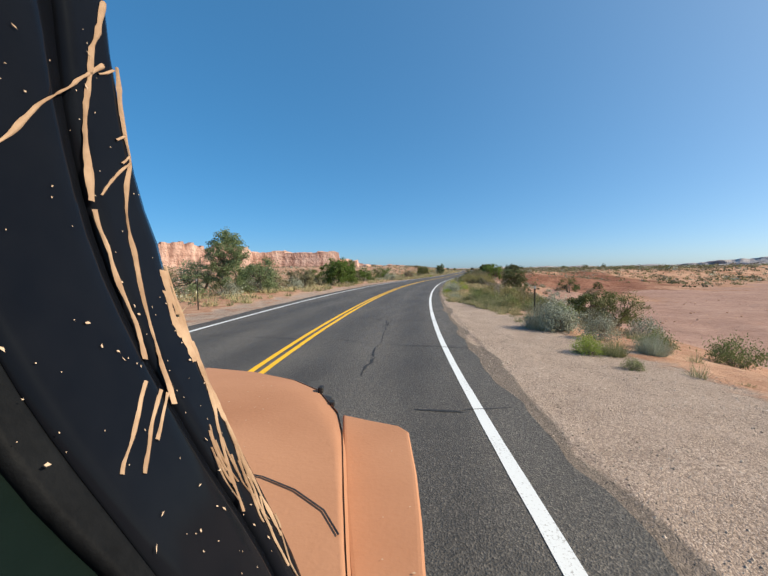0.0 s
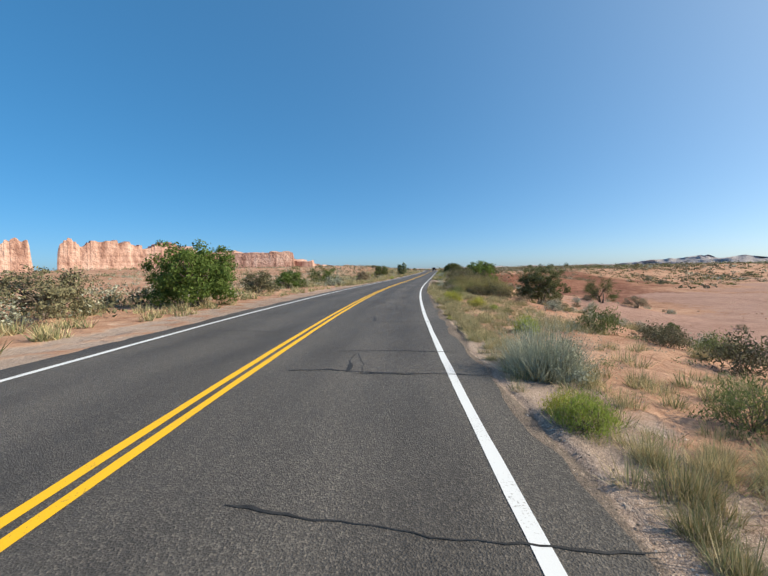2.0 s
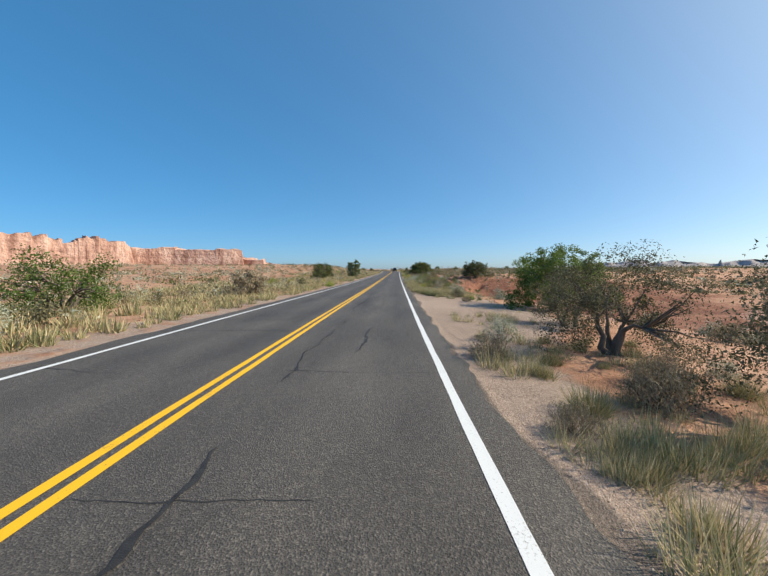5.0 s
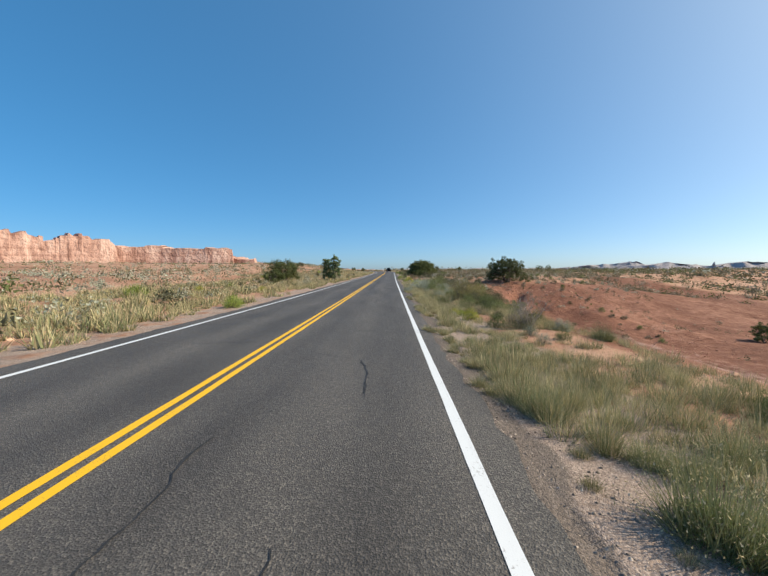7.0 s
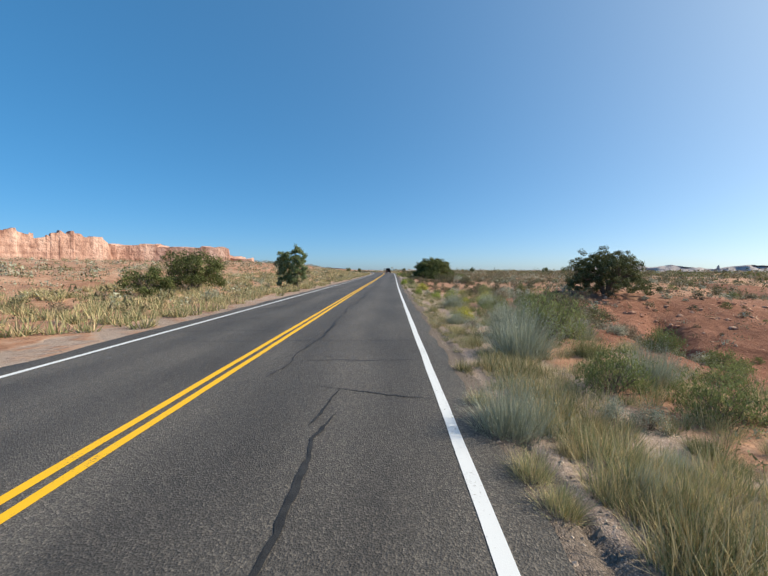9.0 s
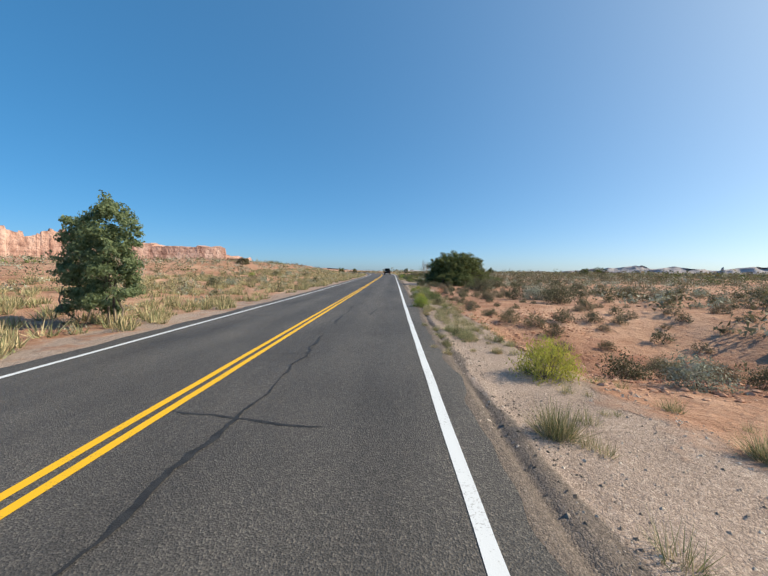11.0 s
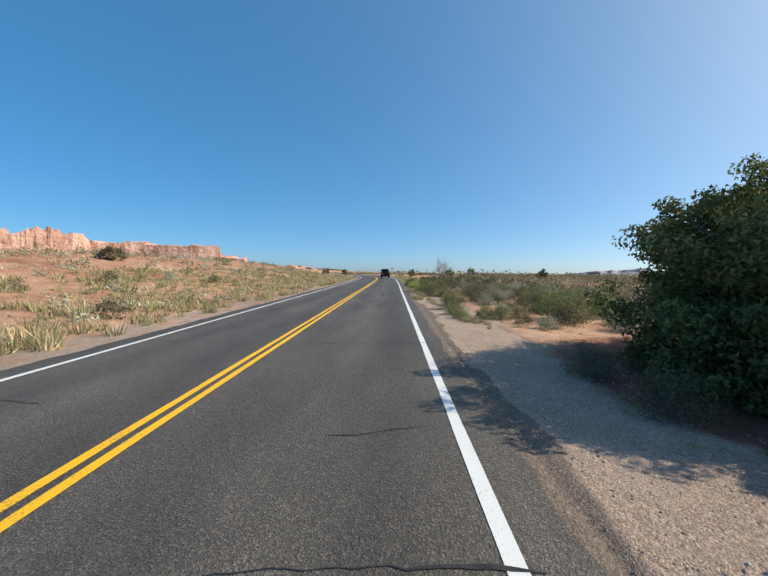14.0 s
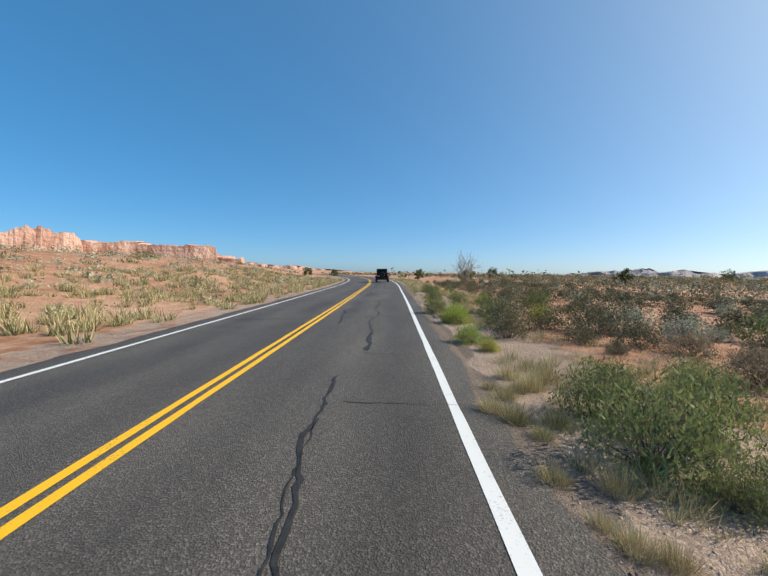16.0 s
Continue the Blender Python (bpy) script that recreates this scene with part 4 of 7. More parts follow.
def bare_tree(name, seed, tall, wide, limbs=9, forks=4):
    """A leafless shrub or tree of forking grey limbs."""
    r = np.random.default_rng(seed)
    main, twig = [], []
    for i in range(limbs):
        a = r.uniform(0, 2 * np.pi)
        e = np.array((np.cos(a) * wide / 2, np.sin(a) * wide / 2, tall)) * r.uniform(0.5, 1.0, 3)
        main.append(limb(r, (0, 0, -0.05), e * 0.7, 0.013 * tall, 0.2, 6, 5))
        for _ in range(forks):
            s = e * r.uniform(0.35, 0.7)
            f = s + (r.normal(size=3) * np.array((0.22, 0.22, 0.14)) + (0, 0, 0.22)) * tall * 0.8
            twig.append(limb(r, s, f, 0.006 * tall, 0.2, 5, 4))
            for _ in range(2):
                g = f + (r.normal(size=3) * 0.12 + (0, 0, 0.08)) * tall
                twig.append(limb(r, s + (f - s) * 0.6, g, 0.0035 * tall, 0.2, 4, 3))
    ob = new(name)
    part("wood", quad_mesh("wood", *merged(main), [DEAD]), None, ob)
    part("twig_crown", quad_mesh("twig_crown", *merged(twig), [DEAD]), None, ob)
    return ob


def stand(ob, x, y, turn=0, scale=1.0, sink=0.03):
    px, py, pz = put(x, y)
    ob.matrix_world = pose(px, py, pz - sink, 0, 0, turn) @ Matrix.Scale(scale, 4)
    return ob


# ---- trees, one by one ----
TREE = "trees and large shrubs beside the road"
big = stand(crowned_tree("juniper_tree", 3, 3.85, 7.5, JUNIPER, 760, 145, (0.10, 0.047), 0.03, 7, 0.30, 0.82, 0.075), 0.5, 171.4, 40)
tagged(big, "large round dark-green juniper tree beside the gravel shoulder", "tree", TREE)
t = stand(crowned_tree("juniper_tree", 8, 3.8, 5.8, GREY_JUNIPER, 330, 80, (0.12, 0.055), 0.02, 5, 0.65, 0.9, 0.085), 9.1, 133.6, 10)
tagged(t, "open-branched dark juniper tree on a red clay bank", "tree", TREE)
t = stand(crowned_tree("juniper_tree", 15, 3.7, 4.0, GREY_JUNIPER, 260, 70, (0.11, 0.05), 0.03, 4, 0.6, 1.0, 0.12), 3.9, 55.3, 70)
tagged(t, "ragged grey-green juniper beside the bare plain", "tree", TREE)
t = stand(crowned_tree("juniper_tree", 21, 3.4, 5.0, JUNIPER, 170, 60, (0.14, 0.07), 0.03, 5, 0.3), -22.6, 134.6, 0)
tagged(t, "wide dark-green juniper on the grassy verge", "tree", TREE)
t = stand(crowned_tree("juniper_tree", 23, 3.5, 4.3, BROAD, 190, 60, (0.15, 0.08), 0.03, 5, 0.3), -16.6, 40.0, 20)
tagged(t, "dense round green tree beside the road bend", "tree", TREE)
t = stand(crowned_tree("cottonwood_tree", 27, 5.5, 3.0, POPLAR, 170, 60, (0.13, 0.07), 0.02, 4, 0.55, 1.0, 0.2), -18.2, 22.6, 0)
tagged(t, "tall light-green leafy tree with an uneven crown", "tree", TREE)
t = stand(crowned_tree("cottonwood_tree", 29, 3.5, 4.9, BROAD, 240, 90, (0.10, 0.055), 0.02, 5, 0.4, 1.0, 0.11), 1.2, 77.5, 0)
tagged(t, "bright green leafy tree behind roadside brush", "tree", TREE)
for k, (x, y, h, w) in enumerate(((-17.7, 142.3, 4.4, 1.7), (-16.2, 141.6, 5.0, 1.6))):
    t = stand(crowned_tree("poplar_tree", 31 + k, h, w, POPLAR, 190, 50, (0.12, 0.065), 0.0, 3, 0.3, 1.0, 0.24), x, y, 50 * k)
    tagged(t, "slim grey-green poplar tree beside a second one", "tree", TREE)
BUSHES_NEAR = (
    (-21.0, 73.5, 2.9, 4.8, BROAD, "broad leafy green bush beside the sandy verge"),
    (-24.6, 70.5, 2.5, 3.6, BROAD, "broad leafy green bush beside the sandy verge"),
    (-22.0, 19.5, 2.6, 3.4, OLIVE, "dense olive-green thicket behind a metal post"),
    (-20.0, 29.0, 2.4, 4.0, OLIVE, "dense olive-green thicket beside the sandy verge"),
    (-18.6, 34.5, 2.1, 3.4, OLIVE, "dense olive-green thicket beside the sandy verge"),
    (-16.8, 24.4, 2.9, 3.2, POPLAR, "grey-green leafy thicket round a taller tree"),
    (-20.4, 22.0, 3.0, 3.4, POPLAR, "grey-green leafy thicket round a taller tree"),
    (-18.6, 26.6, 2.6, 3.4, POPLAR, "grey-green leafy thicket round a taller tree"),
    (-21.5, 16.5, 2.4, 3.0, POPLAR, "grey-green leafy thicket behind a metal post"),
    (-19.5, 52.0, 1.9, 3.0, OLIVE, "low olive-green bush beside the sandy verge"),
    (-24.0, 48.0, 2.2, 3.4, JUNIPER, "dark green juniper bush beside the sandy verge"),
    (-20.5, 60.5, 2.1, 3.0, BROAD, "leafy green bush beside the sandy verge"),
    (-17.5, 84.0, 2.0, 2.6, BROWN, "bare brown-grey bush on the sandy verge"),
    (-22.0, 128.0, 2.1, 3.0, JUNIPER, "low dark juniper beside a larger one"),
)
BUSHES_FAR = (
    (-1.9, 62.6, 2.3, 3.6, OLIVE, "tangled brown-green brush beside the road"),
    (-2.3, 66.5, 2.4, 3.0, OLIVE, "tangled brown-green brush beside the road"),
    (-0.6, 59.4, 1.9, 2.6, BROWN, "tangled grey-brown brush beside the road"),
    (-1.0, 71.0, 2.2, 2.8, OLIVE, "tangled brown-green brush beside the road"),
    (7.3, 23.9, 2.3, 3.2, JUNIPER, "dark juniper with several leaders at the edge of the plain"),
    (5.2, 21.9, 1.5, 1.7, JUNIPER, "small dark juniper at the edge of the plain"),
    (13.4, 67.2, 3.0, 3.6, JUNIPER, "dark juniper on the sandy spur above the plain"),
    (17.3, 67.7, 1.4, 2.6, BROWN, "dry grey bush on the sandy spur above the plain"),
    (24.9, 114.0, 2.0, 1.7, JUNIPER, "small dark juniper on the red clay flat"),
    (30.5, 115.5, 2.4, 2.6, JUNIPER, "small dark juniper on the red clay flat"),
    (-1.9, 257, 2.4, 1.5, JUNIPER, "small upright dark juniper beside the road"),
    (-2.2, 170.9, 1.5, 2.1, JUNIPER, "low juniper growth at the foot of the great juniper"),
    (-2, 169.2, 1.6, 2.3, JUNIPER, "low juniper growth at the foot of the great juniper"),
    (-1.1, 167.9, 1.5, 2.3, JUNIPER, "low juniper growth at the foot of the great juniper"),
    (0.5, 167.4, 1.5, 2.3, JUNIPER, "low juniper growth at the foot of the great juniper"),
    (-1.2, 169.9, 1.7, 2.4, JUNIPER, "low juniper growth at the foot of the great juniper"),
    (17.0, 276, 3.0, 2.6, JUNIPER, "dark juniper on the sagebrush flat"),
    (20.8, 233, 2.3, 2.2, JUNIPER, "dark juniper on the sagebrush flat"),
    (58.0, 244, 3.2, 3.0, JUNIPER, "dark juniper on the sagebrush flat"),
    (42.0, 223, 2.6, 2.2, JUNIPER, "dark juniper on the sagebrush flat"),
    (79.0, 284, 3.6, 3.2, JUNIPER, "dark juniper on the sagebrush flat"),
    (8.0, 262, 2.6, 3.4, JUNIPER, "dark juniper on the sagebrush flat"),
    (-27.4, 277, 2.3, 2.4, JUNIPER, "dark juniper on the low bank"),
    (-24.0, 296, 2.2, 2.2, JUNIPER, "dark juniper on the low bank"),
    (-38.0, 205, 1.9, 2.4, OLIVE, "olive-green bush on the low bank"),
)
for k, (x, y, h, w, m, lab) in enumerate(BUSHES_NEAR + BUSHES_FAR):
    tagged(stand(crowned_tree("juniper_bush" if m in (JUNIPER, GREY_JUNIPER) else "bush", 60 + k, h, w, m, 75, 30 if y > 195 else 46 if x < -14 else 150 if m is BROWN else 110 if m is OLIVE else 75, (0.17, 0.08) if y > 195 else (0.135, 0.062) if x < -14 else (0.06, 0.016) if m is BROWN else (0.06, 0.024) if m is OLIVE else (0.085, 0.04), 0.03, 4, 0.4, 1.0, 0.2), x, y, 37 * k), lab, "bush", TREE)
# small upright conifer on the low plain
tagged(stand(crowned_tree("juniper_bush", 101, 1.6, 1.05, JUNIPER, 80, 44, (0.10, 0.05), 0.03, 2, 0.4, 1.0, 0.25), 10.4, 49.1, 0), "small upright dark juniper on the pale plain", "bush", TREE)
tagged(stand(bare_tree("dead_tree", 5, 4.4, 3.6, 10, 5), 3.1, 239.5), "leafless grey dead tree among sagebrush", "dead tree")
tagged(stand(bare_tree("dead_bush", 6, 1.15, 1.6, 14, 4), -2.85, 93.3), "leafless grey bush above the clay basin", "dead bush")
tagged(stand(bare_tree("dead_bush", 11, 1.3, 1.2, 12, 4), 15.2, 48.9), "leafless dark bush on the pale plain", "dead bush")
tagged(stand(bare_tree("dead_bush", 13, 1.7, 1.0, 9, 4), -2.9, 102.9), "bare upright stems in a bush above the clay basin", "dead bush")
tagged(stand(bare_tree("dead_bush", 7, 2.0, 0.9, 6, 4), 0.7, 22.6), "leafless grey bush beside the road", "dead bush")
tagged(stand(bare_tree("dead_bush", 9, 0.95, 2.4, 14, 5), -3.3, 51.6), "fallen bare grey branches in the brush", "dead bush")

# ---- shrubs: a few built, then copied ----
KINDS = {
    "sage": [brush("sagebrush", 300 + i, 0.85, 1.25, SAGE, 2500, (0.057, 0.0225), 0.45, 24) for i in range(2)],
    "olive": [brush("blackbrush", 310 + i, 0.80, 1.30, OLIVE, 2400, (0.06, 0.021), 0.5, 26) for i in range(2)],
    "brown": [brush("bursage_shrub", 320 + i, 0.66, 1.1, BROWN, 2700, (0.072, 0.013), 0.55, 36) for i in range(2)],
    "green": [brush("green_shrub", 330 + i, 0.85, 1.35, GREEN_LEAF, 2350, (0.082, 0.018), 0.7, 44) for i in range(2)],
    "yellow": [brush("rabbitbrush", 340 + i, 0.66, 1.15, (YELLOW_STEM, YELLOW_LEAF)[i], 3000, (0.08, 0.0145), 0.75, 50, 0.4) for i in range(2)],
    "grey": [strand_bush("sagebrush", 350 + i, 0.92, 1.2, (SAGE, SAGE), 1500) for i in range(2)],
    "feather": [strand_bush("feather_grass", 355 + i, 0.75, 0.95, (GREEN_GRASS, STRAW), 900) for i in range(2)],
    "twiggy": [brush("twiggy_shrub", 395 + i, 1.3, 1.75, TWIGGY, 4000, (0.115, 0.0135), 0.62, 46, 0.3) for i in range(2)],
    "bunch": [bunch_grass("bunch_grass", 700 + i, 0.50, 0.84, 0.62, 640) for i in range(4)],
    "straw": [bunch_grass("bunch_grass", 710 + i, 0.48, 0.84, 0.27, 640) for i in range(4)],
    "sage_mid": [brush("sagebrush", 303 + i, 0.66, 1.15, SAGE, 1700, (0.064, 0.025), 0.45, 24) for i in range(2)],
    "olive_mid": [brush("blackbrush", 313 + i, 0.66, 1.2, OLIVE, 1400, (0.07, 0.028), 0.5, 24) for i in range(2)],
    "brown_mid": [brush("bursage_shrub", 323 + i, 0.55, 1.05, BROWN, 1500, (0.08, 0.019), 0.55, 28) for i in range(2)],
    "green_mid": [brush("green_shrub", 333 + i, 0.75, 1.25, GREEN_LEAF, 2300, (0.08, 0.019), 0.65, 30) for i in range(2)],
    "sage_far": [brush("sagebrush", 360 + i, 0.72, 1.1, SAGE, 580, (0.105, 0.048)) for i in range(3)],
    "olive_far": [brush("blackbrush", 370 + i, 0.75, 1.2, OLIVE, 580, (0.105, 0.052)) for i in range(3)],
    "brown_far": [brush("bursage_shrub", 380 + i, 0.6, 1.05, BROWN, 580, (0.11, 0.04), 0.5, 16) for i in range(2)],
    "green_far": [brush("green_shrub", 390 + i, 0.8, 1.2, GREEN_LEAF, 760, (0.105, 0.036), 0.6) for i in range(2)],
}
LABELS = {
    "sage": "grey-green sagebrush on red desert soil", "olive": "dark olive desert shrub on red soil", "brown": "dry brown twiggy shrub on red soil",
    "twiggy": "tangled upright olive-brown brush beside roadside grass",
    "bunch": "tuft of green and straw bunch grass beside gravel", "straw": "dry straw-coloured tuft of bunch grass on sandy soil",
    "green": "fresh green leafy shrub beside the road", "yellow": "yellow-green flowering rabbitbrush beside the road", "feather": "feathery grey-green bunch grass beside the gravel", "grey": "silvery upright sagebrush among roadside grass"}
for kind, protos in KINDS.items():
    for ob in protos:
        grassy = kind in ("bunch", "straw", "feather")
        tagged(ob, LABELS[kind.split("_")[0]], "grass tuft" if grassy else "shrub", "grass tufts beside the road" if grassy else "desert shrubs beside the road")
used = {k: 0 for k in KINDS}
tufts = []
taken = []


def shrub(kind, x, y, scale, turn=0.0):
    """The first ones of a kind are the built ones themselves, later ones copies."""
    i, protos = used[kind], KINDS[kind]
    used[kind] += 1
    px, py, pz = put(x, y)
    m = pose(px, py, pz - 0.03, 0, 0, turn) @ Matrix.Scale(scale, 4)
    if i < len(protos):
        protos[i].matrix_world = m
    else:
        ob = copy_thing(protos[i % len(protos)], pose(px, py, pz - 0.03, 0, 0, turn))
        ob.scale = (scale, scale, scale)
    taken.append((x, y, scale))


r = np.random.default_rng(12)


def shrubs(kind, *rows):
    """Shrubs of a kind at x, y and size."""
    for x, y, s in rows:
        spots = [(x, y, min(s, {"yellow": 0.95, "brown": 0.9, "brown_mid": 0.9}.get(kind, 1.5)))]
        if kind in ("bunch", "straw") and s > 0.62:
            spots = [(x + 0.27 * s * math.cos(a), y + 0.27 * s * math.sin(a), s * r.uniform(0.5, 0.72)) for a in (0.3, 2.4, 4.5)]
        for px, py, size in spots:
            if kind in ("bunch", "straw") and used[kind] > 3 and px - edge_x(py) > 2.6:
                tufts.append((px, py, put(px, py)[2] - 0.03, r.uniform(0, 6.28), size, ("bunch", "straw").index(kind)))
                taken.append((px, py, size))
            else:
                shrub(kind, px, py, size, r.uniform(0, 360))


shrubs("sage", (2.89, 10.7, 0.89), (2.11, 11.8, 1.25), (-16, 20, 1.3), (-17.2, 24, 1.6), (-2.36, 29.3, 0.79), (-17.5, 31, 1.4), (-16.6, 66, 1.8), (-18.2, 68, 1.5), (-1.55, 82.7, 0.36), (-2.44, 85.6, 1), (1.2, 88, 1.3), (-3.41, 91, 0.34), (-3.32, 92.1, 0.4), (-4.69, 95.9, 0.24), (-4.38, 102.7, 0.33), (-4.23, 110, 0.38), (-4.48, 110.2, 0.36), (-3, 115.5, 0.9), (-5.47, 153.3, 0.46), (-3.67, 165.3, 0.43), (0.4, 183, 1.5), (-1, 186.8, 1.3))
shrubs("yellow", (2.1, 8.6, 0.64), (-1.26, 24.6, 0.35), (-2.76, 27.4, 0.62), (-2.86, 27.7, 0.48), (-1.88, 33.9, 0.78), (-3.98, 36.1, 0.23), (-1.94, 40, 0.43), (-2.53, 41.1, 0.79), (-2.81, 42.6, 0.34), (-3.64, 42.8, 1.32), (-4.35, 43, 0.38), (-3.76, 43.4, 0.7), (-2.39, 80.9, 0.4), (-4.27, 94.9, 0.63), (-4.35, 96.1, 0.37), (-4.61, 96.2, 0.45), (-14.6, 99.6, 1.5), (-4.5, 135.6, 1.2), (-5.63, 146.1, 0.8), (-5.59, 147.1, 0.48), (-5.61, 148, 0.48), (-5.43, 149.6, 0.67), (-5.36, 157.1, 0.47), (-4.78, 159.9, 0.48), (-4.54, 162.8, 0.33), (-4.93, 196.6, 0.47), (-5.17, 197.4, 0.69), (-5.13, 200.6, 0.58), (-4.9, 200.6, 0.9))
shrubs("feather", (2.6, 8.6, 0.61), (1.52, 14.4, 0.34), (-1.33, 19.9, 0.26), (-1.97, 80.7, 0.36), (-4.31, 83, 0.73), (-4.63, 83.6, 0.86), (-4.63, 84.2, 0.36), (-4.36, 84.2, 0.36), (-3.78, 84.6, 0.35), (-4.9, 84.7, 0.8), (-3.21, 85, 0.32), (-4.55, 85.4, 0.48), (-3.07, 85.5, 0.25), (-4.74, 85.6, 0.42), (-4, 85.6, 0.49), (-3.55, 85.7, 0.5), (-5.22, 86.7, 0.62), (-4.3, 90, 0.32), (-4.73, 90.1, 0.28), (-4.26, 90.5, 0.32), (-3.9, 90.6, 0.26), (-5.13, 91, 0.33), (-3.72, 98.7, 0.58), (-5.29, 101.9, 0.33), (-5.12, 103.4, 0.46), (-5.56, 104.8, 0.45), (-4.04, 109.2, 0.27), (-4.07, 109.5, 0.32), (-5.16, 138.7, 0.43), (-5.23, 139.2, 0.44), (-5.38, 139.7, 0.4))
shrubs("grey", (3.56, 9.3, 0.6), (-1.8, 22.3, 0.59), (-2.67, 30.1, 0.73), (-5.05, 108.8, 0.3), (-4.57, 109.2, 0.26), (-5.72, 109.9, 0.7), (-4.4, 113.4, 1.1), (-3.9, 115.2, 1.2), (-5.57, 149.1, 0.33))
shrubs("green", (2.54, 7.4, 0.31), (-1.73, 24.4, 0.25), (-0.18, 25, 0.93), (1.08, 25.5, 0.42), (-0.88, 27.8, 0.76), (-1.66, 38.3, 0.37), (-3.3, 54.4, 1.2), (-4.77, 84.3, 0.31), (-4.87, 84.5, 0.3), (-4.97, 84.7, 0.32), (-2.45, 86.6, 0.54), (-4.7, 89.8, 0.25), (-2.67, 91.6, 0.35), (-4.51, 102, 0.36), (-3.09, 115.2, 1.46), (-2.2, 118, 1.4), (-4.48, 138.3, 0.25), (-4.8, 144.7, 0.34), (-5.34, 149, 0.26), (-5.54, 151.4, 0.36), (-5.48, 152.3, 0.38))
shrubs("green", (-5.3, 155, 0.29), (-4.17, 159, 0.43), (-3.22, 177.9, 0.61), (-4.53, 178, 0.55), (-3.67, 178.2, 0.61), (-0.8, 178.2, 1.4), (-2.46, 178.3, 0.54), (-4.65, 179.1, 0.57), (-4.5, 180.9, 0.9), (-0.6, 181.2, 1.5), (-3.94, 183, 0.57), (-3.65, 188.1, 0.79), (-4.78, 191, 0.24), (-4.57, 191.6, 0.42), (-4.14, 191.6, 0.52), (-3.38, 192, 0.52), (-4.83, 192.1, 0.24), (-2.73, 194.1, 0.7), (-3.88, 194.2, 0.58), (-3.4, 202, 1), (-1, 204, 1.2))
shrubs("olive_mid", (3.95, 14.9, 1.24), (3.2, 20.6, 0.53), (2.87, 28.4, 1.6), (1.71, 143.8, 0.55), (-0.29, 144, 0.84), (0.79, 144, 0.7), (1.82, 146.4, 0.71), (1.68, 148.8, 1.57), (2.03, 149.8, 0.82), (1.8, 150.4, 1.09), (0.2, 151.1, 1.17), (-0.3, 152.3, 0.53), (-0.4, 153.4, 0.41), (0.64, 159.7, 1.47), (-0.66, 189.2, 0.71))
shrubs("bunch", (0.91, 16.6, 1.15), (0.6, 16.9, 1.02), (0.3, 17.3, 0.87), (0, 17.6, 1.25), (-0.55, 19.3, 1.12), (-0.81, 19.5, 0.81), (-0.86, 20.1, 0.81), (-0.07, 20.1, 0.83), (-0.83, 20.6, 1.12), (-1.59, 20.7, 0.39), (-1.43, 20.7, 0.39), (-1.6, 21.6, 0.82), (-0.89, 21.9, 0.92), (-1.29, 25.3, 0.68), (-2.5, 25.4, 0.68), (-2.22, 25.4, 0.67), (-2.64, 25.8, 0.61), (-3.34, 30.3, 0.43), (-2.82, 30.4, 0.48), (-3.51, 32.2, 0.53), (-1.47, 39.7, 0.76), (-3.38, 41.8, 0.48), (-3.98, 48.6, 0.4), (-4.62, 49.2, 0.45), (-4.74, 49.5, 0.49))
shrubs("bunch", (-5.05, 52.3, 0.86), (-5.15, 53, 0.85), (-5.27, 84.5, 0.24), (-5.44, 85.2, 0.29), (-5.27, 85.7, 0.33), (-4.98, 85.8, 0.6), (-5.14, 86.8, 1.18), (-5.57, 87.5, 0.74), (-5.54, 88.9, 0.68), (-5.73, 89.8, 0.46), (-5.61, 90.3, 0.42), (-5.58, 90.8, 0.42), (-4.62, 90.9, 0.59), (-5.62, 91.1, 0.53), (-5.62, 91.9, 0.55), (-5.87, 92.3, 0.68), (-5.58, 95.6, 0.48), (-4.58, 95.7, 0.38), (-5.71, 96.4, 0.62), (-5.79, 97, 0.57), (-3.97, 97.3, 0.78), (-5.93, 97.4, 0.38), (-3.88, 97.9, 0.57), (-5.7, 98.1, 0.52), (-5.8, 98.6, 0.64))
shrubs("bunch", (-5.06, 101.6, 0.49), (-5.6, 102.2, 0.33), (-5.91, 102.8, 0.51), (-5.14, 102.8, 0.44), (-5.98, 103.6, 0.41), (-6.03, 104.2, 0.46), (-5.8, 108.6, 0.55), (-5.85, 109, 0.6), (-5.88, 110.6, 0.53), (-5.79, 112.1, 0.53), (-4.96, 113.1, 0.92), (-5.76, 137.4, 0.26), (-5.72, 137.7, 0.32), (-4.34, 137.9, 0.4), (-5.73, 138, 0.4), (-5.71, 138.8, 0.37), (-5.82, 139.1, 0.27), (-5.72, 139.9, 0.47), (-4.63, 139.9, 0.55), (-6, 140.5, 0.35), (-5.11, 143.1, 0.35), (-5.03, 144.2, 0.44), (-4.48, 146.7, 0.81), (-4.59, 149.5, 0.59), (-3.87, 150.2, 0.45))
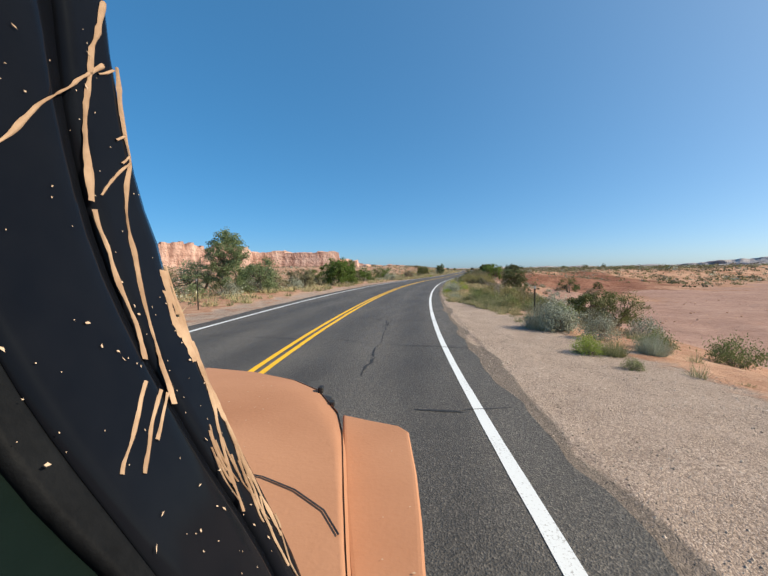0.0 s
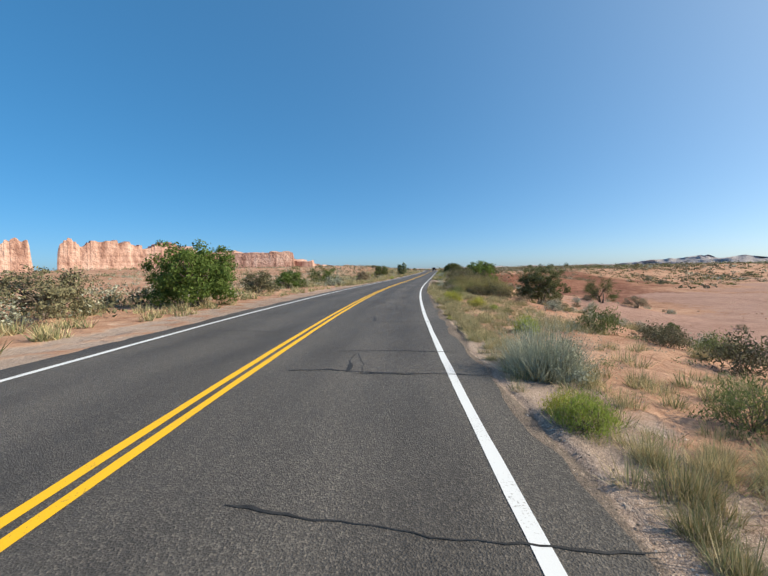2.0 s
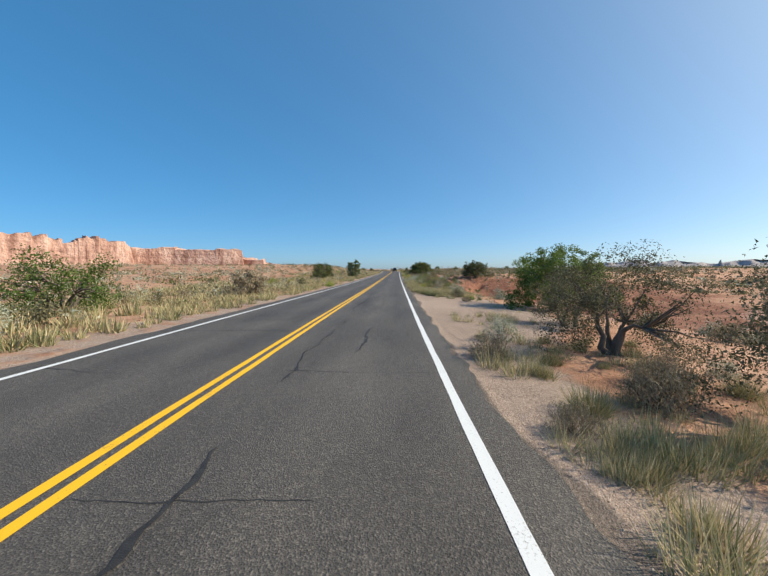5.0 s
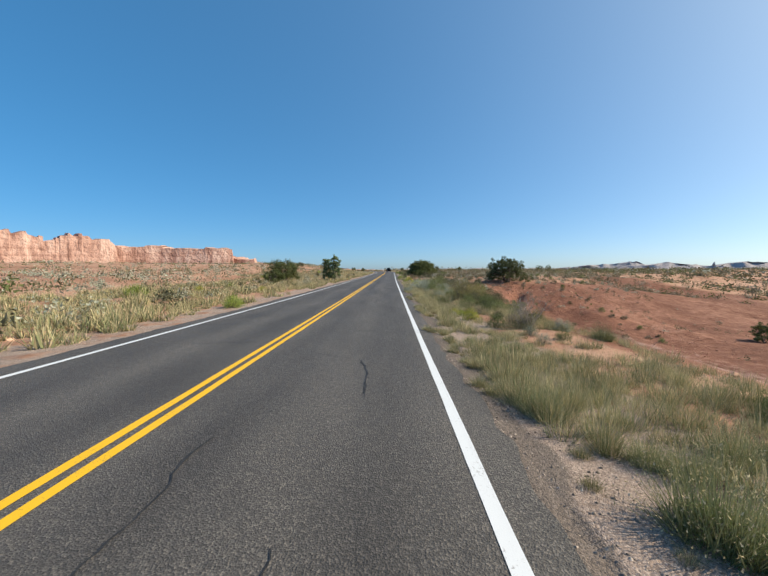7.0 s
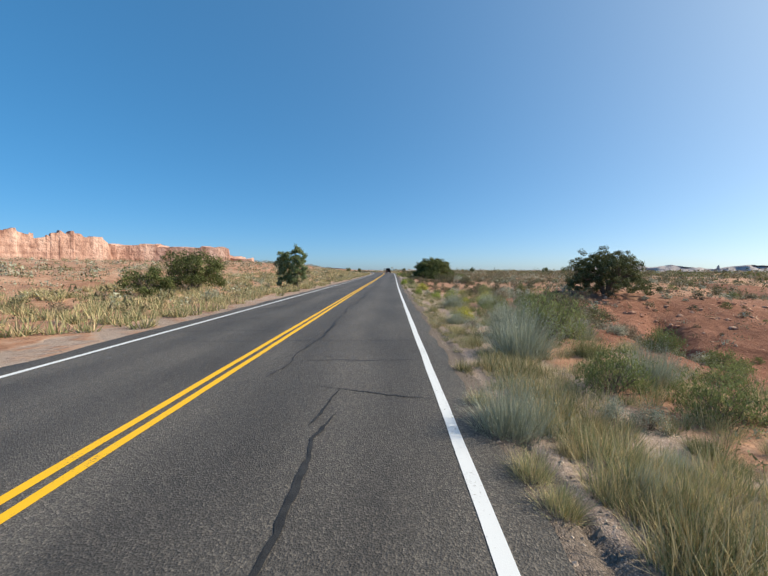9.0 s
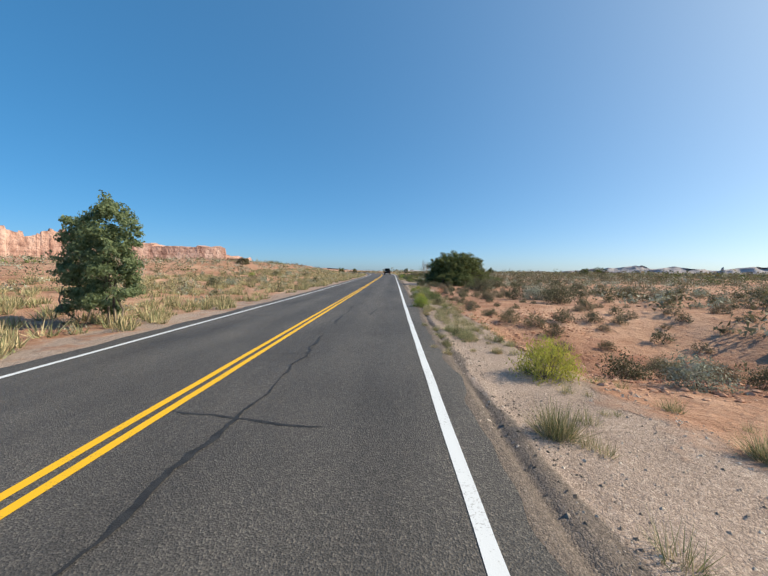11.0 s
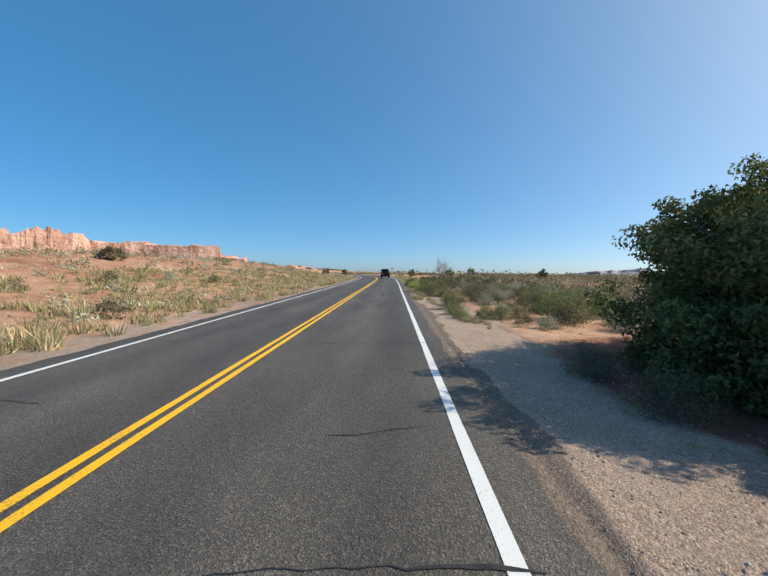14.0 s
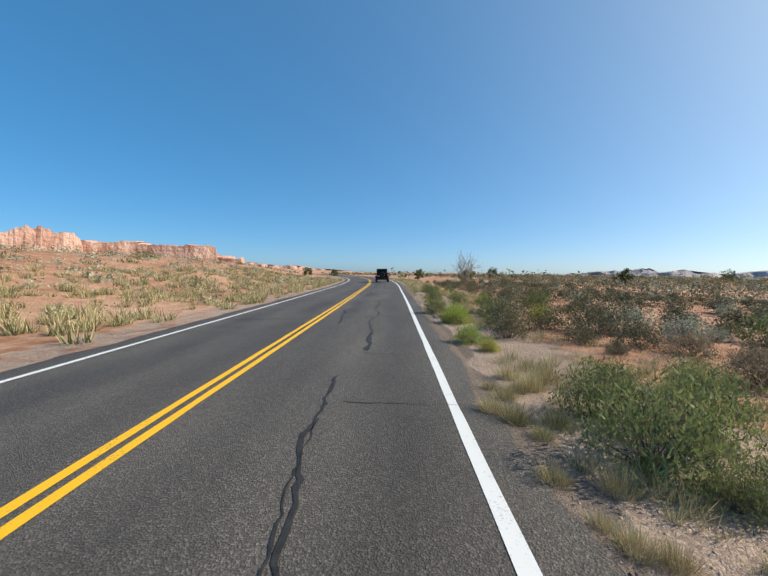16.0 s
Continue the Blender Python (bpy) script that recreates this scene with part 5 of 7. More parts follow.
shrubs("bunch", (-5.48, 150.4, 0.64), (-5.79, 151.4, 0.44), (-5.5, 155.4, 0.23), (-5.28, 156, 0.59), (-5.56, 156.4, 0.36), (-4.96, 157.6, 0.46), (-4.66, 162.3, 0.57), (-4.17, 162.6, 0.46), (-4.76, 163.6, 0.31), (-4.78, 164.3, 0.35), (-4.99, 165.5, 0.8), (-4.18, 175.8, 0.24), (-4.08, 176.1, 0.27), (-4, 176.7, 0.43), (-4.25, 177.1, 0.73), (-4.47, 177.4, 0.71), (-4.76, 182.8, 0.33), (-4.27, 183, 0.44), (-4.88, 183.2, 0.57), (-4.87, 183.9, 0.5), (-4.8, 184.6, 0.58), (-5.5, 185.8, 0.73), (-4.87, 185.8, 0.55), (-5.57, 186.3, 0.88), (-5.41, 192.9, 0.86))
shrubs("straw", (0.71, 15.5, 0.33), (1.18, 15.6, 0.66), (0.07, 19.6, 0.63), (0.34, 21.5, 0.76), (-2.43, 24.1, 0.47), (-2.15, 24.2, 0.39), (-0.59, 25.7, 0.56), (-2.26, 26.6, 0.94), (-1.56, 26.8, 0.95), (-2.11, 30.2, 0.49), (-3.05, 30.4, 0.49), (-2.81, 31.2, 0.49), (-3.24, 31.4, 0.51), (-2.96, 31.6, 0.67), (-2.3, 31.6, 0.45), (-2.99, 32.6, 0.56), (-1.83, 33.2, 0.7), (-3.16, 33.3, 0.82), (-3.51, 33.7, 0.78), (-3.33, 35.6, 1), (-3.05, 35.7, 0.44), (-3.45, 35.9, 0.61), (-3.8, 36, 0.32), (-2.96, 36.1, 0.46), (-2.69, 36.6, 0.63), (-3.93, 37, 0.61), (-2.89, 37, 0.35))
shrubs("straw", (-3.48, 37.1, 0.67), (-2.58, 37.2, 0.48), (-4.04, 37.2, 0.56), (-3.6, 37.3, 0.58), (-2.75, 37.6, 0.4), (-3.97, 38.3, 0.64), (-3.24, 38.8, 0.51), (-4.09, 39.5, 1.06), (-4.16, 41.4, 0.42), (-4.26, 41.6, 0.38), (-4.24, 42.1, 0.48), (-4.53, 43.4, 0.35), (-3.86, 44, 0.69), (-4.41, 44.2, 0.48), (-3.98, 44.4, 0.73), (-4.66, 44.8, 0.54), (-4.58, 47.4, 0.64), (-4.82, 48.4, 0.54), (-4.89, 48.6, 0.53), (-4.28, 48.7, 0.47), (-4.97, 48.8, 0.49), (-3.92, 48.9, 0.5), (-4.31, 49, 0.47), (-5.03, 49.1, 0.44), (-4.48, 49.1, 0.48), (-5.03, 49.5, 0.49), (-3.81, 49.7, 0.45))
shrubs("straw", (-5.02, 50, 0.55), (-5.05, 50.5, 0.55), (-5.09, 51.2, 0.64), (-5.12, 55.1, 0.82), (-5.21, 57.3, 0.85), (-3.63, 81.3, 0.7), (-2.58, 81.8, 0.57), (-4.3, 82.1, 0.59), (-5.47, 83.8, 0.23), (-5.58, 89.6, 0.26), (-4.15, 92, 0.64), (-3.51, 92.3, 0.75), (-5.7, 95.8, 0.47), (-5.35, 96.5, 0.55), (-4.73, 96.6, 0.41), (-4.49, 97.3, 0.56), (-4.9, 98.2, 0.75), (-5.09, 98.5, 0.87), (-5.62, 101.9, 0.46), (-5.59, 102.9, 0.62), (-4.2, 103.4, 0.57), (-4.33, 103.6, 0.79), (-5.18, 104.8, 0.92), (-4.46, 108.7, 0.3), (-4.64, 108.8, 0.39), (-5.36, 109.4, 0.47), (-4.85, 109.9, 0.61))
shrubs("straw", (-5.86, 137, 0.33), (-4.83, 137.2, 0.43), (-5.29, 137.3, 0.24), (-6.07, 137.5, 0.27), (-5.65, 143.2, 0.4), (-5.11, 143.4, 0.34), (-5.75, 143.7, 0.28), (-5.06, 143.9, 0.3), (-5.58, 144.1, 0.47), (-5.53, 144.6, 0.6), (-5.35, 154.8, 0.33), (-5.54, 155, 0.32), (-4.82, 156.1, 0.44), (-5.56, 190.4, 0.29), (-5.07, 190.5, 0.41), (-5.56, 190.6, 0.36), (-5.23, 190.7, 0.46), (-4.33, 190.8, 0.46), (-4.17, 190.8, 0.39), (-5.35, 191.1, 0.42), (-5.51, 191.2, 0.43), (-5.6, 191.4, 0.31), (-5.23, 191.8, 0.57), (-5.69, 191.9, 0.47), (-5.79, 193.3, 0.56), (-5.43, 194, 0.8), (-4.91, 194.5, 1.14))
shrubs("green_mid", (2.95, 21.7, 0.97), (0.23, 162.3, 1.05), (1.48, 167.9, 1), (1.18, 169.6, 0.79))
shrubs("olive", (2.39, 17.2, 0.77), (1.75, 21.9, 0.45), (1.29, 22.4, 0.82), (-0.6, 27.3, 0.65), (-2.05, 44.7, 0.34), (-0.2, 49.4, 1.3), (-3.3, 56, 1.4), (-2.97, 79.5, 0.49), (-2.92, 82.7, 0.82), (-3.02, 93.3, 0.55), (-3.22, 95.4, 0.43), (-2.1, 117.2, 1.7), (-0.9, 118.2, 1.6), (-1.66, 141.2, 0.54), (-1.33, 142.5, 0.65), (-1.68, 143.3, 0.72), (-2.47, 143.7, 0.75), (-3.14, 144.6, 0.38), (-2.86, 144.7, 0.38), (-3.65, 145.2, 0.39), (-1.34, 146.4, 0.31), (-2.01, 147, 0.29), (-4.7, 147.5, 0.42), (-3, 147.7, 0.33), (-3.45, 147.9, 0.5), (-3.7, 149.8, 0.25), (-3.78, 150.9, 0.34))
shrubs("olive", (-1.39, 151.6, 0.67), (-1.74, 152.6, 0.55), (-3.01, 153.8, 0.34), (-2.25, 154, 0.46), (-1.57, 156.3, 0.44), (-3.06, 156.3, 0.27), (-2.59, 157, 0.31), (-1.45, 158.1, 0.34), (-1.07, 159.2, 0.56), (0.2, 160.5, 1.5), (2.2, 163, 1.7), (-2.85, 164.3, 0.68), (-4.2, 165.2, 0.68), (-2.55, 177.3, 0.39), (-3.26, 184.6, 0.41), (-2.46, 184.7, 0.74), (-2.14, 186.3, 0.65), (-4.4, 188.4, 1.17), (-0.91, 192.1, 1.38), (-2.33, 196.6, 0.39), (-2.45, 197.8, 0.81), (-4.02, 198.2, 0.85), (-1.2, 199.3, 1.5), (-3.7, 199.5, 1.2), (-2.46, 199.7, 1.05), (-2.6, 203.4, 1.5), (-1.2, 206, 1.6))
shrubs("sage_mid", (-0.16, 83.1, 0.63), (0.62, 83.3, 0.71), (5.27, 90, 1.19), (1.24, 151, 1.43), (0.25, 198.2, 1.08), (-0.41, 199.3, 1.38))
shrubs("brown", (0.3, 45.5, 1.5), (-3.5, 55, 1.4), (-3.3, 60.8, 1.7), (-3.07, 94, 0.64), (-3.47, 96.9, 0.48), (-3.42, 146.2, 0.6), (-3.04, 146.5, 0.31), (-3.47, 149.7, 0.48), (-1.23, 151.4, 0.87), (-3.16, 155.2, 0.45), (-3.16, 156.9, 0.42), (-2.48, 160, 0.4), (-2.24, 160.8, 1.34), (-2.59, 161.8, 0.88), (-1.85, 162.5, 0.78), (-3.56, 163, 0.39), (-3.75, 163.2, 0.56), (1.5, 174.5, 1), (-2.92, 177, 0.31), (-3.21, 185.3, 0.44), (-3.67, 186.2, 1.05))
shrubs("sage_mid", (10.9, 45.5, 1.2), (12.6, 46.6, 0.7), (9.6, 54.0, 1.3), (8.0, 54.3, 1.1))
shrubs("twiggy", (-3.1, 102.6, 1.0), (-2.2, 102.9, 0.9), (-2.7, 103.6, 0.9), (-2.9, 50.6, 0.75), (-1.2, 51.6, 1.1), (-2.9, 53.0, 0.85), (-2.2, 56.0, 1.1), (0.2, 22.1, 0.75), (1.3, 22.4, 0.85), (0.8, 23.7, 0.8), (1.9, 21.4, 0.7), (-0.4, 51.4, 1.2))
shrubs("brown", (-2.0, 50.9, 1.3), (-3.2, 55.0, 1.2), (-1.9, 54.2, 1.5))
shrubs("green", (-2.1, 52.6, 1.1), (-3.1, 49.2, 0.8))
shrubs("olive", (-3.6, 53.9, 1.1), (-1.6, 49.8, 1.0), (-0.6, 50.4, 1.2), (-3.0, 57.0, 1.2), (-2.6, 101.8, 0.8), (-1.6, 102.2, 1.0), (-1.1, 103.0, 1.0), (1.0, 20.6, 0.9))
shrubs("green", (-0.2, 20.4, 0.95), (0.4, 19.2, 0.85), (1.1, 18.6, 0.9), (-0.6, 21.6, 0.8), (1.9, 17.8, 0.8), (-3.3, 99.9, 0.75), (-2.6, 99.3, 0.9))
shrubs("feather", (-0.2, 18.6, 0.9), (0.6, 17.6, 1.0), (-0.9, 20.6, 0.85), (-4.7, 102.6, 0.8), (-4.3, 101.0, 0.85))
shrubs("olive", (-3.7, 169.6, 0.75), (-3.3, 168.2, 0.8), (-3.8, 171.2, 0.7), (-2.5, 167.3, 0.85), (-1.2, 166.7, 0.8), (0.6, 166.2, 0.8), (-3.7, 167.6, 0.7), (-3.0, 166.7, 0.7))
shrubs("yellow", (-3.87, 45.8, 0.68), (-3.46, 44.9, 0.47), (-3.83, 46.7, 0.57), (-3.06, 46.6, 0.49), (-4.40, 43.3, 0.25))
shrubs("straw", (-3.77, 45.3, 0.61), (-3.77, 44.9, 0.64), (-3.94, 44.3, 0.54), (-4.19, 45.5, 0.56), (-4.28, 44.9, 0.57), (-4.32, 44.3, 0.55), (-3.89, 44.1, 0.50), (-4.41, 43.9, 0.42), (-3.20, 44.7, 0.60))
shrubs("green", (-4.66, 149.7, 0.60), (-4.48, 150.5, 0.63), (-4.98, 151.2, 0.64), (-4.64, 152.2, 0.45), (-4.74, 152.7, 0.55), (-4.68, 153.4, 0.47), (-4.85, 154.6, 0.60), (-4.91, 155.3, 0.45), (-4.66, 155.9, 0.42))
shrubs("feather", (-5.11, 149.9, 0.62), (-5.15, 151.2, 0.57), (-4.96, 152.4, 0.60), (-4.96, 153.3, 0.64), (-5.12, 154.7, 0.50), (-4.70, 155.7, 0.50))
shrubs("green", (-4.70, 192.2, 1.0), (-3.95, 192.6, 0.95), (-4.60, 193.2, 0.85), (-3.3, 48.4, 0.6), (-3.5, 51.0, 0.6), (-3.7, 54.0, 0.65))
shrubs("olive", (-3.4, 49.8, 0.6), (-3.55, 52.4, 0.6), (-3.7, 56.0, 0.7))
shrubs("grey", (-2.6, 29.5, 1.15), (1.62, 11.9, 0.95), (2.15, 12.1, 0.85))
shrubs("brown_mid", (0.82, 143.2, 0.51), (-0.07, 195.2, 0.68), (-0.06, 196, 0.69))
shrubs("twiggy", (-0.2, 50.2, 0.9), (-1.6, 50.8, 0.9), (-2.4, 51.4, 0.75), (-0.9, 52.3, 1.1), (0.7, 53, 1), (-2.2, 53.6, 0.8), (-0.5, 54.1, 1.1), (-1.7, 54.6, 1.1), (0.3, 55.2, 1.25), (-2.7, 55.8, 0.9), (-1.2, 56.4, 1.1), (-0.3, 57.4, 1.2), (-2.4, 57.4, 1.05), (-3, 60, 1))


def free(x, y, room):
    return all((x - a) ** 2 + (y - b) ** 2 > (room + 0.4 * s) ** 2 for a, b, s in taken)


FIELD = ("sage_far", "olive_far", "brown_far", "green_far")
field = []
# verges and flats: number, kinds, d from, d to, y from, y to, sizes
VERGES = (
    (24, ("green", "feather", "sage", "green", "grey"), 2.2, 5.0, 92, 112, 0.45, 0.8),
    (44, ("olive_far", "sage_far", "brown_far", "straw", "bunch"), 5.2, 12, 24, 60, 0.5, 1.1),
    (60, ("olive_far", "sage_far", "brown_far", "sage_far"), 9, 18, 38, 78, 0.6, 1.2),
    (16, ("olive_far", "green_far", "brown_far", "sage_far"), 5.2, 7.2, 9, 36, 0.7, 1.3),
    (16, ("feather", "feather", "grey"), 1.4, 4.8, 113, 130, 0.5, 0.9),
    (40, ("sage", "green", "bunch", "straw", "bunch", "yellow"), 1.0, 5.2, 112, 134, 0.4, 0.9),
    (40, ("straw", "bunch", "sage", "green", "bunch", "brown"), 1.0, 5.0, 57, 68, 0.4, 1.0),
    (40, ("straw", "straw", "bunch", "yellow", "green"), 0.9, 4.4, 199, 222, 0.4, 0.9),
    (140, ("olive_far", "brown_far"), 3.8, 17, 137, 166, 0.3, 0.72),
)
FLATS = (
    (50, ("olive_far", "brown_far", "sage_far", "green_far"), 4.0, 11, 114, 138, 0.5, 1.2),
    (16, ("olive_far", "brown_far", "sage_far"), 9, 30, 60, 94, 0.5, 1.0),
    (40, ("olive_far", "brown_far", "green_far"), 9, 24, 112, 132, 0.25, 0.7),
    (70, ("olive_far", "brown_far", "green_far", "sage_far"), 9, 34, 132, 150, 0.4, 0.9),
    (110, ("olive_far", "brown_far", "olive_far", "sage_far"), 7.0, 22, 146, 182, 0.4, 0.85),
    (260, ("olive_far", "brown_far", "olive_far", "olive_far", "sage_far", "olive_far"), 4.2, 17, 184, 240, 0.6, 1.15),
    (90, ("olive_far", "olive_far", "sage_far", "green_far"), 3.6, 14, 176, 200, 0.6, 1.1),
    (26, ("sage_far", "olive_far", "brown_far"), -24, -10.8, 20, 100, 0.7, 1.4),
    (32, ("sage_far", "olive_far", "brown_far", "yellow"), -24, -10.5, 100, 205, 0.6, 1.4),
)
for n, kinds, d0, d1, y0, y1, s0, s1 in VERGES + FLATS:
    for _ in range(n):
        for _ in range(8):
            y, d = r.uniform(y0, y1), r.uniform(d0, d1)
            x = d + edge_x(y)
            if free(x, y, 0.55):
                kind = str(r.choice(kinds)).replace("_far", "" if 0 < d < 3.4 else "_mid" if 0 < d < 8 else "_far")
                size, turn = r.uniform(s0, s1), r.uniform(0, 360)
                if kind.endswith("_far") and used[kind] >= 24:
                    field.append((float(x), float(y), float(height(d, y)) - 0.03, radians(turn), size, FIELD.index(kind)))
                    taken.append((float(x), float(y), size))
                else:
                    shrub(kind, float(x), float(y), size, turn)
                break


def scattered(name, protos, mats, spots, label, category):
    """Very many small plants or stones as one object. protos: (verts, quads, material index) each; spots: x, y, z, turn, size, which."""
    vs, qs, ms, k = [], [], [], 0
    for i, (v, q, mi) in enumerate(protos):
        p = spots[spots[:, 5] == i]
        if not len(p):
            continue
        c, s = np.cos(p[:, 3])[:, None], np.sin(p[:, 3])[:, None]
        z = p[:, 4][:, None]
        w = np.stack([(v[None, :, 0] * c - v[None, :, 1] * s) * z + p[:, 0][:, None], (v[None, :, 0] * s + v[None, :, 1] * c) * z + p[:, 1][:, None], v[None, :, 2] * z + p[:, 2][:, None]], -1)
        vs.append(w.reshape(-1, 3))
        qs.append((q[None] + (np.arange(len(p)) * len(v))[:, None, None]).reshape(-1, q.shape[1]) + k)
        ms.append(np.tile(np.broadcast_to(mi, len(q)), len(p)))
        k += len(p) * len(v)
    ob = new(name, quad_mesh(name, np.concatenate(vs), np.concatenate(qs), mats, np.concatenate(ms)))
    return tagged(ob, label, category, kind="stuff")


def faces_of(ob, names):
    """Corners and triangles of the named parts of a plant, and which part each triangle is of."""
    vs, qs, ms, k = [], [], [], 0
    for i, name in enumerate(names):
        me = next(c for c in ob.children if c.name.startswith(name)).data
        v, q = np.empty(len(me.vertices) * 3), np.empty(len(me.loops), np.int32)
        me.vertices.foreach_get("co", v)
        me.loops.foreach_get("vertex_index", q)
        vs.append(v.reshape(-1, 3)), qs.append(q.reshape(-1, 3) + k), ms.append(np.full(len(q) // 3, i))
        k += len(me.vertices)
    return np.concatenate(vs), np.concatenate(qs), np.concatenate(ms)


scattered("shrub_field", [(*faces_of(KINDS[kind][0], ("foliage",))[:2], i) for i, kind in enumerate(FIELD)], [SAGE, OLIVE, BROWN, GREEN_LEAF], np.array(field), "grey, olive and brown desert shrubs dotted over red soil", "shrubs")
scattered("bunch_grass_field", [faces_of(KINDS[kind][0], ("green_blades", "dry_blades")) for kind in ("bunch", "straw")], [GREEN_GRASS, STRAW], np.array(tufts), "scattered tufts of green and straw bunch grass", "grass")


def spots_in(r, rows, which, gap=0.18):
    """Random spots, with bare gaps between patches: rows of (number, d from, d to, y from, y to, size from, size to, odds of each kind)."""
    out = []
    for n, d0, d1, y0, y1, s0, s1, odds in rows:
        d, y = r.uniform(d0, d1, n), r.uniform(y0, y1, n)
        keep = value_noise(d, y, 2.1, 21) + 0.7 * value_noise(d, y, 0.75, 22) + 0.9 * r.random(n) > gap
        d, y = d[keep], y[keep]
        m = len(d)
        odds = np.array(odds, float)
        w = r.choice(which, m, p=odds / odds.sum())
        out.append(np.stack([d + edge_x(y), y, height(d, y) - 0.01, r.uniform(0, 6.28, m), r.uniform(s0, s1, m), w], -1))
    return np.concatenate(out)


# grass tufts: straw, mixed, green, short green; the last two are sparse, for the far verge
protos = []
for i, (n, tall, lean, m, wide) in enumerate(((90, 0.31, 0.6, 0, 0.0085), (90, 0.37, 0.5, 0, 0.0085), (90, 0.30, 0.6, 1, 0.0085), (90, 0.37, 0.5, 1, 0.0085), (62, 0.2, 0.9, 1, 0.0085), (62, 0.19, 0.9, 0, 0.0085), (40, 0.40, 0.7, 0, 0.032), (40, 0.40, 0.7, 1, 0.032))):
    rr = np.random.default_rng(400 + i)
    v, q = blades(rr, n, 0.15 if i < 6 else 0.2, tall, lean, wide, bend=False, dome=0.35)
    protos.append((v, q, np.where(rr.random(n) < 0.42, 1 - m, m)))
# low leafy weeds
weeds = []
for i, m in enumerate((1, 2)):
    rr = np.random.default_rng(410 + i)
    p = rr.normal(size=(70, 3)) * (0.12, 0.12, 0.05)
    p[:, 2] = np.abs(p[:, 2]) + 0.01
    v, q = leaves(rr, p, 0.045, 0.018, 0.3)
    weeds.append((v, q, m))
DRY, MIXED, FRESH = (5, 5, 2, 1, 1, 2, 0, 0), (4, 3, 3, 2, 1, 1, 0, 0), (2, 2, 4, 3, 2, 1, 0, 0)
COARSE_DRY, COARSE_FRESH = (0, 0, 0, 0, 0, 0, 3, 2), (0, 0, 0, 0, 0, 0, 2, 3)
GRASS_A = (
    (37, 3.4, 6.5, -2, 12, 0.6, 1.2, FRESH),
    (176, 2.6, 6.8, 12, 24, 0.6, 1.2, FRESH),
    (420, 1.5, 4.8, 19, 36, 0.6, 1.15, MIXED),
    (420, 1.0, 5.4, 35, 48, 0.55, 1.2, DRY),
    (200, 0.8, 3.8, 44, 62, 0.5, 1.1, FRESH),
    (154, 1.3, 4.2, 60, 73, 0.6, 1.1, MIXED),
    (49, 3.8, 7, 73, 86, 0.5, 1.0, DRY),
    (820, 0.8, 2.3, 87, 109, 0.45, 1.05, FRESH),
    (860, 1.8, 5.6, 84.5, 107, 0.45, 1.05, MIXED),
)
GRASS_B = (
    (126, 0.85, 2.2, 27, 40, 0.4, 0.8, DRY),
    (460, 0.98, 1.55, 86, 113, 0.8, 1.3, FRESH),
    (260, 1.7, 4.2, 82.5, 91, 0.7, 1.2, FRESH),
    (420, 2.8, 5.0, 93, 113, 0.6, 1.15, FRESH),
    (150, 0.95, 1.6, 20, 44, 0.7, 1.15, MIXED),
    (560, 0.85, 1.8, 42, 66, 0.8, 1.4, MIXED),
    (420, 1.3, 3.2, 44, 63, 0.7, 1.3, FRESH),
    (260, 1.7, 3.3, 46, 58, 0.8, 1.3, FRESH),
    (280, 0.9, 4.6, 107.5, 119, 0.5, 0.95, MIXED),
    (63, 1.0, 1.9, 138.2, 144, 0.5, 0.9, FRESH),
    (448, 0.62, 2.0, 109, 130, 0.4, 0.75, MIXED),
    (400, 1.7, 5.0, 107, 128, 0.5, 0.95, MIXED),
    (84, 1.0, 3.4, 128, 143, 0.35, 0.8, MIXED),
    (220, 0.8, 2.2, 144, 151.5, 0.5, 0.95, FRESH),
)
GRASS_C = (
    (150, 0.9, 2.2, 151.5, 163, 0.4, 0.85, FRESH),
    (260, 0.9, 4.6, 187, 206, 0.55, 1.0, DRY),
    (150, 0.7, 4.6, 88, 105, 0.45, 0.9, FRESH),
    (50, 1.5, 3.0, 141, 162, 0.35, 0.8, MIXED),
    (46, 1.4, 4.6, 157, 176, 0.3, 0.7, MIXED),
    (37, 2.6, 4.4, 174, 190, 0.35, 0.8, FRESH),
    (520, 0.9, 4.2, 186, 214, 0.5, 1.0, DRY),
    (260, 0.72, 1.9, 186, 232, 0.45, 0.9, DRY),
    (500, 0.9, 4.6, 212, 262, 0.6, 1.2, COARSE_DRY),
    (600, -17, -9.2, 6, 70, 0.7, 1.4, COARSE_FRESH),
    (3000, -22, -8.3, 66, 145, 0.8, 1.6, COARSE_FRESH),
    (3700, -26, -8.3, 140, 262, 0.8, 1.6, COARSE_FRESH),
)
G = spots_in(np.random.default_rng(500), GRASS_A + GRASS_B + GRASS_C, np.arange(8), 0.2)
scattered("roadside_grass", protos, [STRAW, GREEN_GRASS], G, "straw and green bunch grass along the road edges", "grass")
W = spots_in(np.random.default_rng(505), (
    (380, 1.0, 6.0, 14, 60, 0.4, 1.2, (3, 2)),
    (600, 0.9, 5.4, 84, 128, 0.4, 1.2, (3, 2)),
    (260, 0.9, 3.0, 128, 175, 0.4, 1.0, (3, 2)),
    (500, 1.0, 5.0, 176, 214, 0.4, 1.2, (3, 2)),
), np.arange(2))
W = W[zones(W[:, 0] - edge_x(W[:, 1]), W[:, 1])[0] < 0.4]
